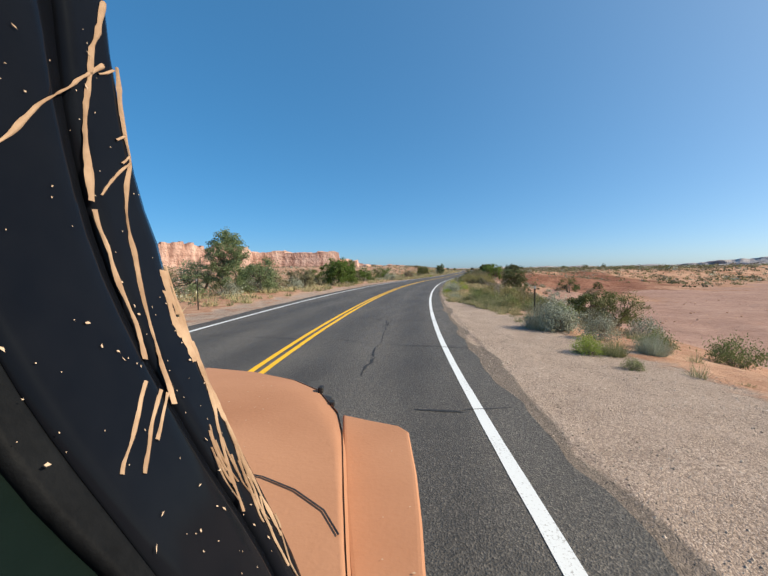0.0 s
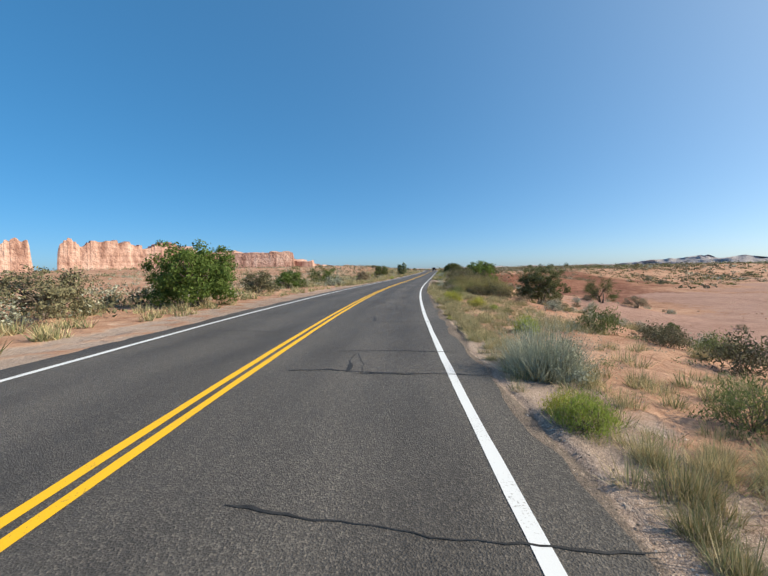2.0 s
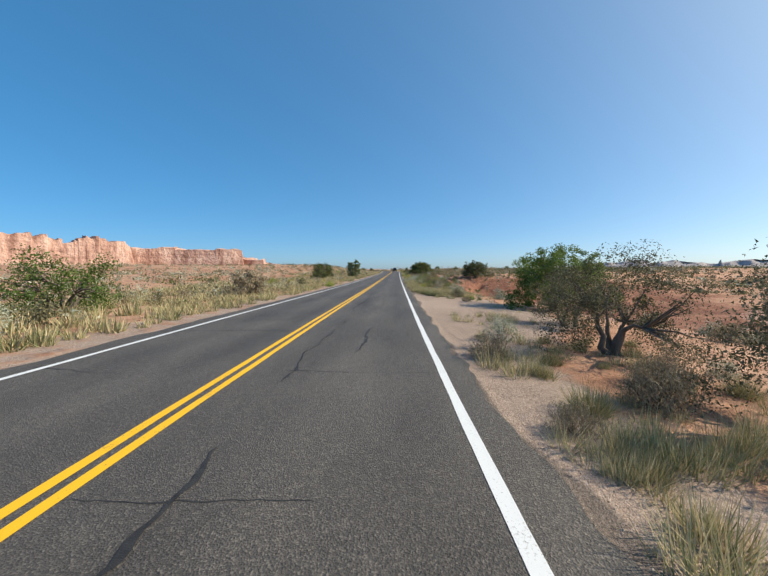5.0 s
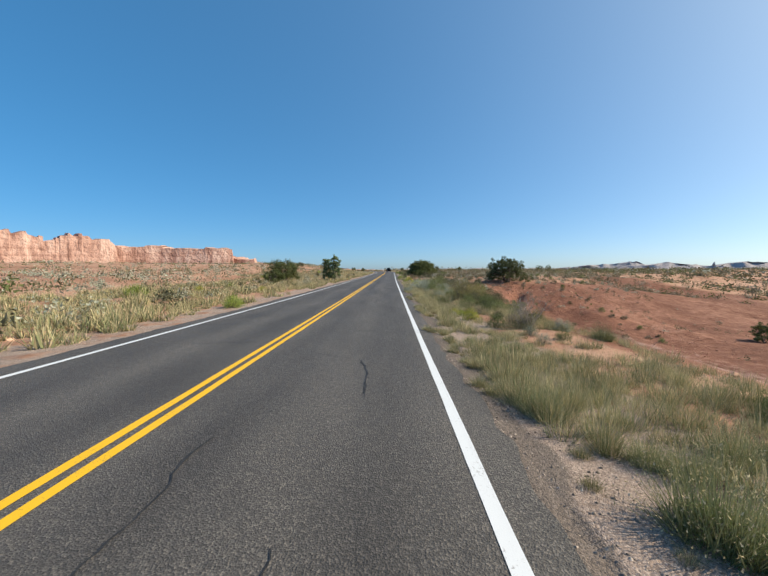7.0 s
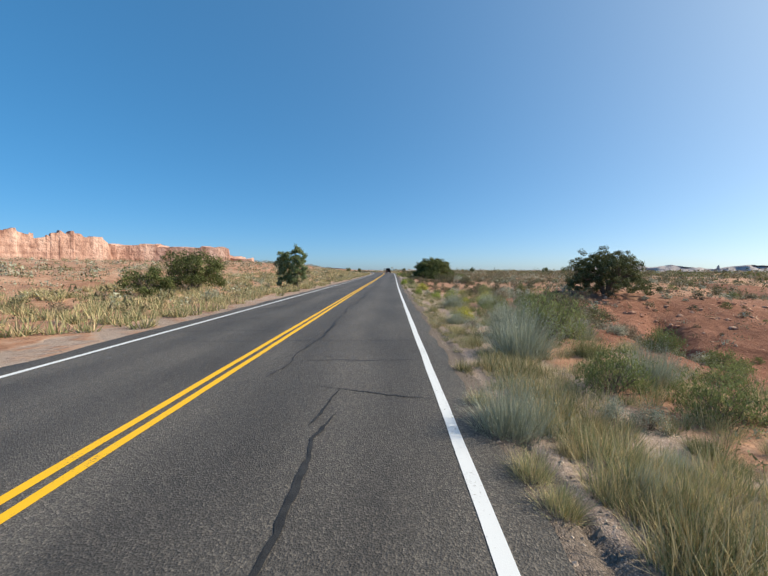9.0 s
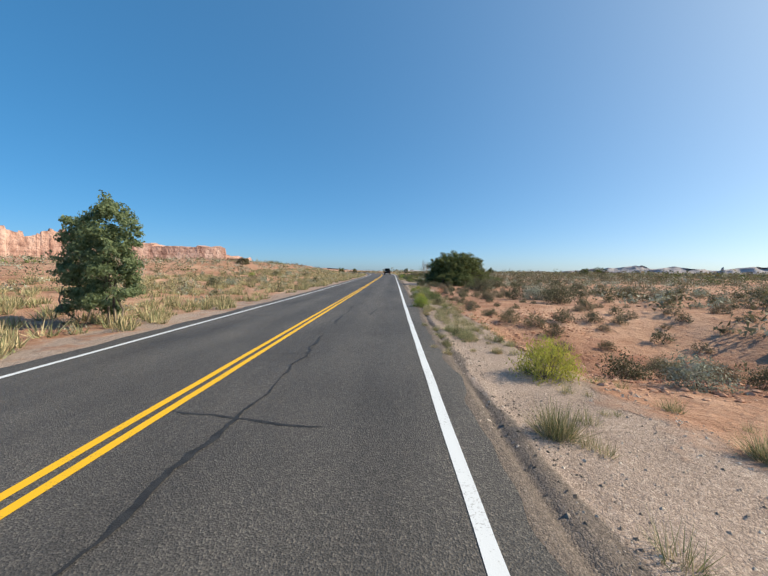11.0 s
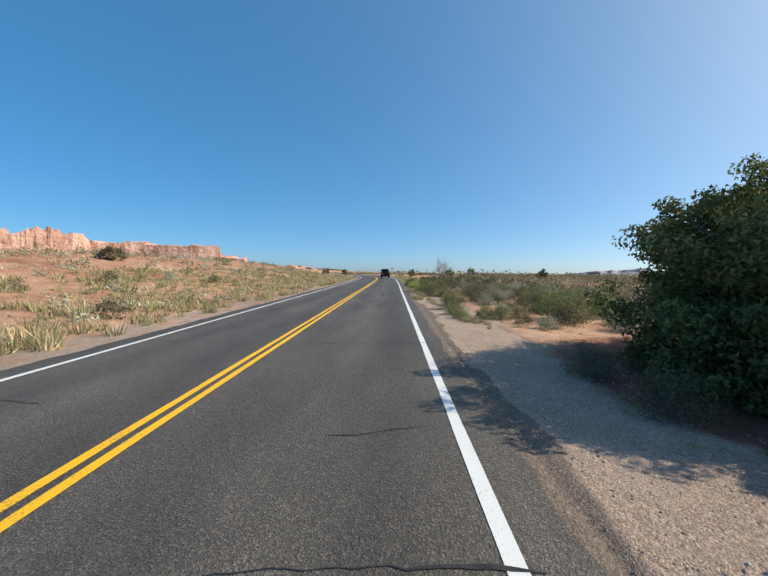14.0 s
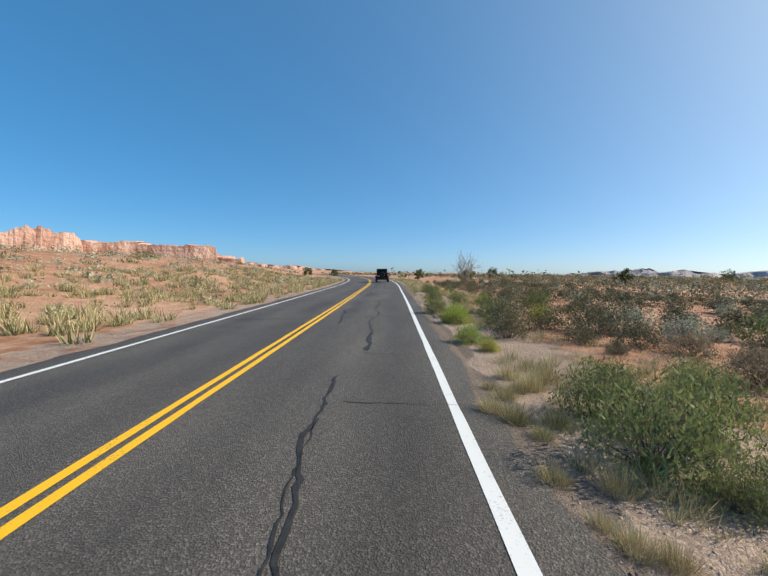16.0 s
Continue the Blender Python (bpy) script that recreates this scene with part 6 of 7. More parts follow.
scattered("weeds", weeds, [STRAW, GREEN_GRASS, SAGE], W, "low leafy green and grey weeds on sandy soil", "weeds")

# far brush: fuller clumps near by, rougher ones over the plains
protos = []
for i, (m, n, leaf) in enumerate(((0, 32, 0.205), (1, 32, 0.205), (2, 32, 0.20), (0, 16, 0.44), (1, 16, 0.44), (2, 16, 0.42), (3, 42, 0.25))):
    rr = np.random.default_rng(420 + i)
    p = rr.normal(size=(n, 3)) * (0.36, 0.36, 0.28)
    p[:, 2] = np.abs(p[:, 2]) + 0.04
    v, q = leaves(rr, p, leaf, leaf * 0.45, out=p)
    protos.append((v, q, m))
# odds of fine sage, olive, brown clumps, coarse ones, and dark juniper
MIX_A = (2, 4, 4, 0, 0, 0, 0)
MIX_B = (1, 4, 4, 0, 0, 0, 0)
MIX_C = (1, 5, 3, 0, 0, 0, 0)
MIX_E = (2, 4, 3, 0, 0, 0, 0)
MIX_F = (4, 3, 1, 0, 0, 0, 0)
MIX_G = (3, 3, 1, 0, 0, 0, 0)
MIX_H = (1, 5, 3, 0, 0, 0, 2)
MIX_I = (0, 0, 0, 1, 5, 2, 4)
MIX_J = (0, 0, 0, 1, 5, 2, 3)
MIX_K = (3, 4, 1, 0, 0, 0, 1)
MIX_L = (3, 3, 2, 0, 0, 0, 1)
MIX_M = (0, 0, 0, 3, 4, 1, 2)
MIX_N = (0, 0, 0, 0, 0, 0, 1)
BRUSH_A = (
    (1300, 10, 46, 136, 195, 0.6, 1.2, MIX_A),
    (900, 16, 46, 184, 262, 0.9, 1.8, MIX_B),
    (700, 17, 60, 196, 300, 0.8, 1.7, MIX_C),
    (26, 7, 40, 92, 118, 0.4, 0.9, MIX_E),
    (260, 7, 34, 115, 140, 0.3, 0.75, MIX_A),
    (2000, -42, -9.8, 84, 262, 0.55, 1.25, MIX_F),
    (700, -30, -11.5, 8, 90, 0.6, 1.3, MIX_G),
    (2600, 34, 110, 136, 330, 0.8, 1.8, MIX_H),
)
BRUSH_B = (
    (3000, 60, 280, 110, 460, 1.4, 2.9, MIX_I),
    (1500, 95, 300, -20, 230, 1.1, 2.4, MIX_J),
    (1500, 260, 1000, -150, 900, 2.2, 4.5, MIX_J),
    (700, -130, -24, 10, 140, 0.9, 2.0, MIX_K),
    (1000, -130, -22, 120, 320, 0.9, 1.9, MIX_L),
    (700, -420, -100, 60, 700, 1.4, 3.2, MIX_M),
    (2300, 6, 520, 262, 900, 1.8, 4.0, MIX_J),
    (520, -300, -14, 300, 800, 1.4, 3.2, MIX_J),
    (110, 20, 420, 230, 800, 3.0, 5.0, MIX_N),
    (70, 60, 300, 40, 230, 2.6, 4.2, MIX_N),
    (70, -320, -40, 120, 800, 2.6, 4.4, MIX_N),
)
F = spots_in(np.random.default_rng(510), BRUSH_A + BRUSH_B, np.arange(7))
F = F[(np.abs(F[:, 0] - edge_x(F[:, 1]) + 3.4) > 6.5) & (zones(F[:, 0] - edge_x(F[:, 1]), F[:, 1])[2] < 0.5)]
scattered("far_brush", protos, [SAGE, OLIVE, BROWN, JUNIPER], F, "distant grey and olive desert brush on red soil", "brush")

# stones: gravel on the shoulders, broken red rock in the wash
def stone_proto(seed, flat):
    rr = np.random.default_rng(seed)
    b = bmesh.new()
    bmesh.ops.create_cone(b, cap_ends=False, segments=5, radius1=0.62, radius2=0, depth=0.9)
    v = np.array([x.co[:] for x in b.verts]) * rr.uniform(0.7, 1.2, (len(b.verts), 1)) * (1, 0.8, flat) + np.where(np.array([[x.co.z] for x in b.verts]) > 0, rr.uniform(-0.3, 0.3, (1, 3)), 0) * (1, 1, 0)
    q = np.array([[x.index for x in f.verts] for f in b.faces])
    b.free()
    return v + (0, 0, 0.3 * flat), q


protos = [(*stone_proto(440 + i, 0.55), 0) for i in range(5)]
EVEN = (1, 1, 1, 1, 1)
P = spots_in(np.random.default_rng(520), (
    (5200, 0.30, 1.0, 16, 64, 0.012, 0.05, EVEN),
    (6400, 0.28, 1.1, 86, 150, 0.012, 0.055, EVEN),
    (6400, 0.28, 1.2, 150, 212, 0.012, 0.05, EVEN),
    (9500, 0.5, 4.6, -1, 16, 0.012, 0.058, EVEN),
    (500, 0.6, 1.3, 2, 18, 0.03, 0.06, EVEN),
    (4200, 0.7, 2.6, 16, 62, 0.012, 0.062, EVEN),
    (9500, 0.4, 5.6, 68, 90, 0.012, 0.058, EVEN),
    (3000, 0.7, 2.4, 90, 130, 0.012, 0.062, EVEN),
    (6200, 0.6, 3.0, 128, 160, 0.012, 0.068, EVEN),
    (8600, 0.5, 3.4, 158, 188, 0.012, 0.06, EVEN),
    (3600, 0.7, 2.6, 186, 206, 0.012, 0.062, EVEN),
), np.arange(5))
scattered("gravel", protos, [STONE], P, "loose tan and grey gravel on the road shoulder", "gravel")
P = spots_in(np.random.default_rng(525), (
    (7500, 0.50, 1.2, -2, 64, 0.012, 0.05, EVEN),
    (8000, 0.48, 1.15, 84, 150, 0.014, 0.07, EVEN),
    (6000, 0.48, 1.2, 150, 212, 0.014, 0.06, EVEN),
), np.arange(5))
scattered("asphalt_crumbs", protos, [CLOD], P, "dark broken crumbs along the worn asphalt edge", "crumbs")
protos = []
for i in range(6):
    rr = np.random.default_rng(460 + i)
    b = bmesh.new()
    bmesh.ops.create_icosphere(b, subdivisions=1, radius=0.5)
    v = np.array([x.co[:] for x in b.verts])
    v = v * rr.uniform(0.55, 1.25, (len(v), 1)) * (1, 0.8, 0.62) + (0, 0, 0.03)
    protos.append((v, np.array([[x.index for x in f.verts] for f in b.faces]), 0))
    b.free()
P = spots_in(np.random.default_rng(530), (
    (2000, 2.1, 7, 135, 146, 0.03, 0.16, (1,) * 6),
    (2600, 2.2, 6.0, 144, 169, 0.025, 0.13, (1,) * 6),
    (90, 4, 11, 30, 58, 0.06, 0.32, (1,) * 6),
    (90, 5, 14, 70, 90, 0.06, 0.3, (1,) * 6),
    (1400, 7, 28, 108, 138, 0.03, 0.2, (1,) * 6),
    (160, 12, 60, 44, 80, 0.08, 0.4, (1,) * 6),
    (420, 9, 30, 126, 141, 0.12, 0.5, (1,) * 6),
    (120, -12, -9.5, 40, 100, 0.05, 0.25, (1,) * 6),
    (180, 5, 22, 145, 215, 0.06, 0.25, (1,) * 6),
), np.arange(6))
scattered("loose_rocks", protos, [RED_STONE], P, "broken slabs of red sandstone in the wash", "rocks")


def pale_rock(x, y, size):
    """One angular whitish stone, half sunk."""
    rr = np.random.default_rng(77)
    b = bmesh.new()
    bmesh.ops.create_icosphere(b, subdivisions=2, radius=0.5)
    for v in b.verts:
        v.co *= size * float(rr.uniform(0.82, 1.08))
        v.co.x *= 1.25
        v.co.z = max(v.co.z, -0.3 * size) * 0.75
    ob = new("rock", bpy.data.meshes.new("rock"))
    b.to_mesh(ob.data)
    b.free()
    ob.data.materials.append(PALE_STONE)
    px, py, pz = put(x, y)
    ob.matrix_world = pose(px, py, pz + 0.12 * size, 0, 0, 25)
    return tagged(ob, "whitish angular stone among roadside grass", "rock")


pale_rock(-4.73, 99.2, 0.16)


# ---- marker posts ----
def marker_post(x, y, tall):
    ob = new("marker_post")
    b = bmesh.new()
    for px, sx, sy in ((0, 0.012, 0.07), (0, 0.05, 0.012)):
        bmesh.ops.create_cube(b, size=1, matrix=Matrix.Translation((px, 0, tall / 2 - 0.1)) @ Matrix.Diagonal((sx, sy, tall + 0.2, 1)))
    part("steel_post", b, POST, ob)
    b = bmesh.new()
    bmesh.ops.create_cube(b, size=1, matrix=Matrix.Translation((0, -0.042, tall - 0.06)) @ Matrix.Diagonal((0.055, 0.008, 0.09, 1)))
    bmesh.ops.bevel(b, geom=b.edges[:], offset=0.003, segments=1)
    part("top_plate", b, PLATE, ob, "small white reflector plate")
    px, py, pz = put(x, y)
    ob.matrix_world = pose(px, py, pz, 0, 0, 10)
    return tagged(ob, "thin dark metal marker post beside the road", "post", "marker posts along the road")


marker_post(1.75, 14.4, 1.25)
marker_post(-12.0, 12.9, 1.35)


# ---- vehicles ----
def box(b, x, y, z, sx, sy, sz, bevel=0.0, segments=2, turn=None):
    """Adds a bevelled box with its centre at x, y, z."""
    m = Matrix.Translation((x, y, z)) @ (turn or Matrix()) @ Matrix.Diagonal((sx, sy, sz, 1))
    made = bmesh.ops.create_cube(b, size=1, matrix=m)
    if bevel:
        edges = list({e for v in made["verts"] for e in v.link_edges})
        bmesh.ops.bevel(b, geom=edges, offset=bevel, segments=segments, profile=0.6, affect="EDGES")
    return b


def boxed(*args, **kw):
    return box(bmesh.new(), *args, **kw)


def ring(b, profile, sides=40):
    """A body of revolution about the x axis from (along, radius) pairs."""
    rows = []
    for a, rad in profile:
        rows.append([b.verts.new((a, rad * math.cos(t), rad * math.sin(t))) for t in (2 * math.pi * k / sides for k in range(sides))])
    for p, q in zip(rows, rows[1:]):
        for k in range(sides):
            b.faces.new((p[k], p[(k + 1) % sides], q[(k + 1) % sides], q[k]))
    for row in (rows[0], rows[-1]):
        b.faces.new(row)
    return b


def wheel(parent, x, y, z, radius, width, turn=0.0):
    """Tyre and rim as a part of a car; turn swings it about the upright."""
    w, q = width / 2, radius
    tyre = part("tyre", ring(bmesh.new(), ((-w * 0.8, q * 0.62), (-w, q * 0.72), (-w, q * 0.92), (-w * 0.82, q), (w * 0.82, q), (w, q * 0.92), (w, q * 0.72), (w * 0.8, q * 0.62))), TYRE, parent, "dusty black tyre", True)
    tyre.matrix_local = pose(x, y, z, 0, 0, turn)
    b = ring(bmesh.new(), ((-w * 0.5, q * 0.5), (-w * 0.82, q * 0.61), (w * 0.82, q * 0.61), (w * 0.6, q * 0.48), (w * 0.35, q * 0.45), (w * 0.3, q * 0.16), (w * 0.55, q * 0.14), (w * 0.55, q * 0.05)))
    part("rim", b, RIM, tyre, "grey alloy rim", True)
    return tyre


def prism(b, outline, half, x=0.0):
    """A side outline of (y, z) drawn out to both sides."""
    a = [b.verts.new((x - half, y, z)) for y, z in outline]
    c = [b.verts.new((x + half, y, z)) for y, z in outline]
    b.faces.new(a), b.faces.new(c[::-1])
    for i in range(len(outline)):
        j = (i + 1) % len(outline)
        b.faces.new((a[i], c[i], c[j], a[j]))
    return b


def rounded(b, offset, segments=2):
    bmesh.ops.recalc_face_normals(b, faces=b.faces)
    bmesh.ops.bevel(b, geom=b.edges[:], offset=offset, segments=segments, profile=0.6, affect="EDGES")
    return b


def off_road_car(name, x, y, turn, label):
    """A boxy black soft-top four-wheel drive seen from behind; y runs forward, the origin is on the ground."""
    car = new(name)
    part("body", rounded(prism(bmesh.new(), [(-1.95, 0.55), (-1.95, 1.12), (0.65, 1.14), (1.75, 1.08), (1.85, 0.95), (1.85, 0.55)], 0.76), 0.05), BLACK, car, "dusty black painted body")
    part("soft_top", rounded(prism(bmesh.new(), [(-1.93, 1.13), (-1.82, 1.84), (0.2, 1.88), (0.62, 1.15)], 0.72), 0.05), DULL_BLACK, car, "black canvas top")
    part("rear_window", boxed(0, -1.895, 1.50, 1.0, 0.03, 0.40, bevel=0.012, turn=Matrix.Rotation(radians(-9), 4, "X")), GLASS, car, "dark tinted rear window")
    for s in (-1, 1):
        part("side_window", boxed(s * 0.725, -0.9, 1.5, 0.02, 1.2, 0.42, bevel=0.008), GLASS, car, "dark tinted side window")
        part("tail_lamp", boxed(s * 0.69, -1.99, 0.93, 0.14, 0.09, 0.24, bevel=0.02), RED_LAMP, car, "red tail lamp")
        part("mirror", boxed(s * 0.88, 0.55, 1.2, 0.2, 0.12, 0.2, bevel=0.03), DULL_BLACK, car)
        for yy in (-1.2, 1.25):
            b = bmesh.new()
            prism(b, [(yy - 0.62, 0.62), (yy - 0.42, 0.90), (yy + 0.42, 0.90), (yy + 0.62, 0.62), (yy + 0.55, 0.60), (yy + 0.38, 0.83), (yy - 0.38, 0.83), (yy - 0.55, 0.60)], 0.11, s * 0.83)
            part("wheel_arch", rounded(b, 0.015, 1), DULL_BLACK, car, "black plastic wheel arch")
            wheel(car, s * 0.79, yy, 0.40, 0.40, 0.26, 0 if s > 0 else 180)
    part("rear_bumper", boxed(0, -2.06, 0.58, 1.6, 0.2, 0.2, bevel=0.04), DULL_BLACK, car, "black rear bumper")
    part("front_bumper", boxed(0, 1.98, 0.58, 1.6, 0.2, 0.2, bevel=0.04), DULL_BLACK, car)
    part("spare_carrier", boxed(0.05, -2.02, 1.0, 0.25, 0.18, 0.3, bevel=0.03), DULL_BLACK, car)
    wheel(car, 0.05, -2.2, 1.03, 0.39, 0.24, -90)
    part("plate", boxed(-0.5, -1.985, 0.86, 0.3, 0.03, 0.15, bevel=0.008), PLATE, car, "pale number plate")
    part("axle", boxed(0, -1.2, 0.40, 1.4, 0.12, 0.12, bevel=0.04), DULL_BLACK, car)
    part("axle", boxed(0, 1.25, 0.40, 1.4, 0.12, 0.12, bevel=0.04), DULL_BLACK, car)
    car.matrix_world = pose(x, y, float(lift(x - edge_x(y), y)), 0, -1.75, turn)
    return tagged(car, label, "car")


off_road_car("off_road_car", -8.35, 240.5, 2.0, "boxy black soft-top off-road car on the asphalt lane")


# the muddy car that the shot is taken from, as it stands at the start; x to its right, y forward, z up
# side of the cabin: how far left of the eye the skin lies at each height
def skin(z):
    return -(0.09 + 0.20 * smoothstep(1.15, 1.75, z))


def along(knots):
    zs, fs = zip(*sorted(knots))
    return lambda z: np.interp(z, zs, fs)


# fore-and-aft lines on the cabin side, as (height, forward)
FRONT = along(((1.0, 0.45), (1.27, 0.434), (1.394, 0.430), (1.485, 0.433), (1.57, 0.435), (1.683, 0.441), (1.774, 0.409), (1.868, 0.384), (1.93, 0.377), (2.0, 0.36)))
SEAM = along(((1.0, 0.42), (1.31, 0.386), (1.36, 0.381), (1.46, 0.365), (1.54, 0.360), (1.61, 0.354), (1.71, 0.343), (1.805, 0.324), (1.885, 0.318), (2.0, 0.30)))
SEAL = along(((1.0, 0.36), (1.36, 0.273), (1.417, 0.264), (1.468, 0.255), (1.521, 0.245), (1.57, 0.237), (1.603, 0.233), (1.70, 0.215), (1.82, 0.165), (1.92, 0.06), (2.0, -0.1)))
PANE = along(((1.0, 0.34), (1.38, 0.252), (1.441, 0.236), (1.484, 0.223), (1.521, 0.214), (1.551, 0.211), (1.66, 0.19), (1.78, 0.14), (1.88, 0.03), (2.0, -0.15)))


def side_sheet(fore, aft, z0, z1, out=0.0, thick=0.02, rows=26, cols=8):
    """A curved strip of the cabin's skin between two lines, with thickness."""
    b = bmesh.new()
    grid = []
    for z in np.linspace(z0, z1, rows):
        a, c = float(aft(z)), float(fore(z))
        line = []
        for k in range(cols + 1):
            u = k / cols
            edge = min(u, 1 - u)
            dip = 0.004 * max(0.0, 1 - edge * 12)
            line.append(b.verts.new((float(skin(z)) + out - dip, a + (c - a) * u, z)))
        grid.append(line)
    for p, q in zip(grid, grid[1:]):
        for i in range(cols):
            b.faces.new((p[i], p[i + 1], q[i + 1], q[i]))
    made = bmesh.ops.extrude_face_region(b, geom=b.faces[:])
    bmesh.ops.translate(b, verts=[v for v in made["geom"] if isinstance(v, bmesh.types.BMVert)], vec=(-thick, 0, 0))
    return b


def mud_run(points, width, seed):
    """A dried run of mud on the cabin side; points are (forward, height)."""
    p = np.array(points, float)
    seg = np.r_[0, np.cumsum(np.hypot(*np.diff(p, axis=0).T))]
    s = np.linspace(0, seg[-1], max(4, int(seg[-1] / 0.006)))
    f, z = np.interp(s, seg, p[:, 0]), np.interp(s, seg, p[:, 1])
    soft = np.hanning(9) / np.hanning(9).sum()
    f, z = (np.convolve(np.pad(c, 4, mode="edge"), soft, "valid") for c in (f, z))
    f = f + 0.0016 * value_noise(s, 0 * s, 0.02, seed + 5)
    tf, tz = np.gradient(f), np.gradient(z)
    q = np.hypot(tf, tz) + 1e-9
    w = width * (0.72 + 0.4 * value_noise(s, 0 * s, 0.025, seed) + 0.3 * value_noise(s, 0 * s, 0.008, seed + 1)) / 2
    rows = []
    for side, lift in ((-1, 0.0005), (-0.5, 0.0022), (0.5, 0.0022), (1, 0.0005)):
        ff, zz = f - tz / q * w * side, z + tf / q * w * side
        rows.append(np.stack([skin(zz) + lift, ff, zz], -1))
    v = np.stack(rows)
    k, n = v.shape[:2]
    i = (np.arange(k - 1)[:, None] * n + np.arange(n - 1)).ravel()
    return quad_mesh("mud_run", v.reshape(-1, 3), np.stack([i, i + n, i + n + 1, i + 1], -1), [MUD_RUN], smooth=True)


def host_car():
    car = new("muddy_car")
    mid, half = -0.86, 0.86
    # bonnet: wider at the cowl, rounded front corner, crowned
    edge = ((-0.045, 0.30), (-0.066, 0.515), (-0.078, 0.589), (-0.099, 0.726), (-0.139, 1.00), (-0.174, 1.143), (-0.281, 1.36), (-0.409, 1.483), (-0.614, 1.59), (-0.856, 1.652))
    b = bmesh.new()
    # right half, then mirrored
    for sgn in (1, -1):
        grid = []
        for f in np.linspace(0, 1, 10):
            grid.append([b.verts.new((mid + sgn * (x - mid), 0.28 + (y - 0.28) * f, 1.2 + 0.018 * (1 - ((x - mid) / half) ** 2) - 0.03 * max(0.0, f - 0.9) * 10 * 0.5)) for x, y in edge])
        for p, q in zip(grid, grid[1:]):
            for i in range(len(edge) - 1):
                b.faces.new((p[i], p[i + 1], q[i + 1], q[i]))
    bmesh.ops.remove_doubles(b, verts=b.verts, dist=0.0005)
    bonnet = part("bonnet", b, MUD, car, "black bonnet coated in dried orange mud", True)
    # bonnet's turned-down side
    b = bmesh.new()
    for sgn in (1, -1):
        top = [b.verts.new((mid + sgn * (x - mid), y, 1.199)) for x, y in edge]
        low = [b.verts.new((mid + sgn * (x - mid + 0.012), y + 0.01, 1.09)) for x, y in edge]
        for i in range(len(edge) - 1):
            b.faces.new((top[i], top[i + 1], low[i + 1], low[i]))
    part("bonnet_edge", b, MUD, bonnet, "", True)
    # shut line of the cowl
    b = bmesh.new()
    pts = ((-0.42, 0.785), (-0.278, 0.749), (-0.198, 0.708), (-0.128, 0.65), (-0.091, 0.589))
    a = [b.verts.new((x, y - 0.0022, 1.2215 - 0.018 * ((x - mid) / half) ** 2)) for x, y in pts]
    c = [b.verts.new((x + 0.002, y + 0.0022, 1.2215 - 0.018 * ((x - mid) / half) ** 2)) for x, y in pts]
    for i in range(len(pts) - 1):
        b.faces.new((a[i], a[i + 1], c[i + 1], c[i]))
    part("cowl_gap", b, DULL_BLACK, bonnet, "thin dark shut line")
    b = boxed(-0.268, 1.345, 1.205, 0.02, 0.034, 0.024, bevel=0.006)
    part("bonnet_catch", boxed(-0.205, 1.225, 1.195, 0.016, 0.026, 0.02, bevel=0.004), DULL_BLACK, bonnet, "small muddy bonnet catch")
    part("bonnet_catch", b, DULL_BLACK, bonnet, "small muddy bonnet catch")
    # wings
    for sgn in (1, -1):
        outline = ((-0.05, 0.30), (-0.074, 0.595), (-0.11, 0.80), (-0.15, 1.08), (-0.179, 1.298), (-0.069, 1.244), (0.024, 1.205), (0.055, 1.16), (0.064, 0.927), (0.063, 0.74), (0.058, 0.60), (0.05, 0.30))
        b = bmesh.new()
        top = [b.verts.new((mid + sgn * (x - mid), y, 1.13)) for x, y in outline]
        low = [b.verts.new((mid + sgn * (x - mid + 0.012 * (x > 0)), y + 0.012 * (y > 1.15), 0.92)) for x, y in outline]
        b.faces.new(top), b.faces.new(low[::-1])
        for i in range(len(outline)):
            j = (i + 1) % len(outline)
            b.faces.new((top[i], low[i], low[j], top[j]))
        bmesh.ops.recalc_face_normals(b, faces=b.faces)
        bmesh.ops.bevel(b, geom=[e for e in b.edges if all(v.co.z > 1.12 for v in e.verts)], offset=0.012, segments=3, profile=0.6, affect="EDGES")
        part("wing", b, MUD, car, "black wing coated in dried orange mud")
        for yy in (0.85, -1.75):
            wheel(car, mid + sgn * 0.76, yy, 0.40, 0.40, 0.25, 0 if sgn > 0 else 180)
    # grille and lower body
    part("grille", boxed(mid, 1.42, 0.90, 1.25, 0.12, 0.5, bevel=0.04), DULL_BLACK, car, "muddy black grille")
    part("front_bumper", boxed(mid, 1.62, 0.58, 1.7, 0.2, 0.22, bevel=0.05), DULL_BLACK, car)
    part("lower_body", rounded(prism(bmesh.new(), [(-2.55, 0.5), (-2.55, 1.1), (0.28, 1.1), (1.35, 1.05), (1.35, 0.6), (0.3, 0.45)], 0.765, mid), 0.04), BLACK, car, "black body splashed with dried mud")
    part("rear_bumper", boxed(mid, -2.66, 0.58, 1.6, 0.2, 0.22, bevel=0.05), DULL_BLACK, car)
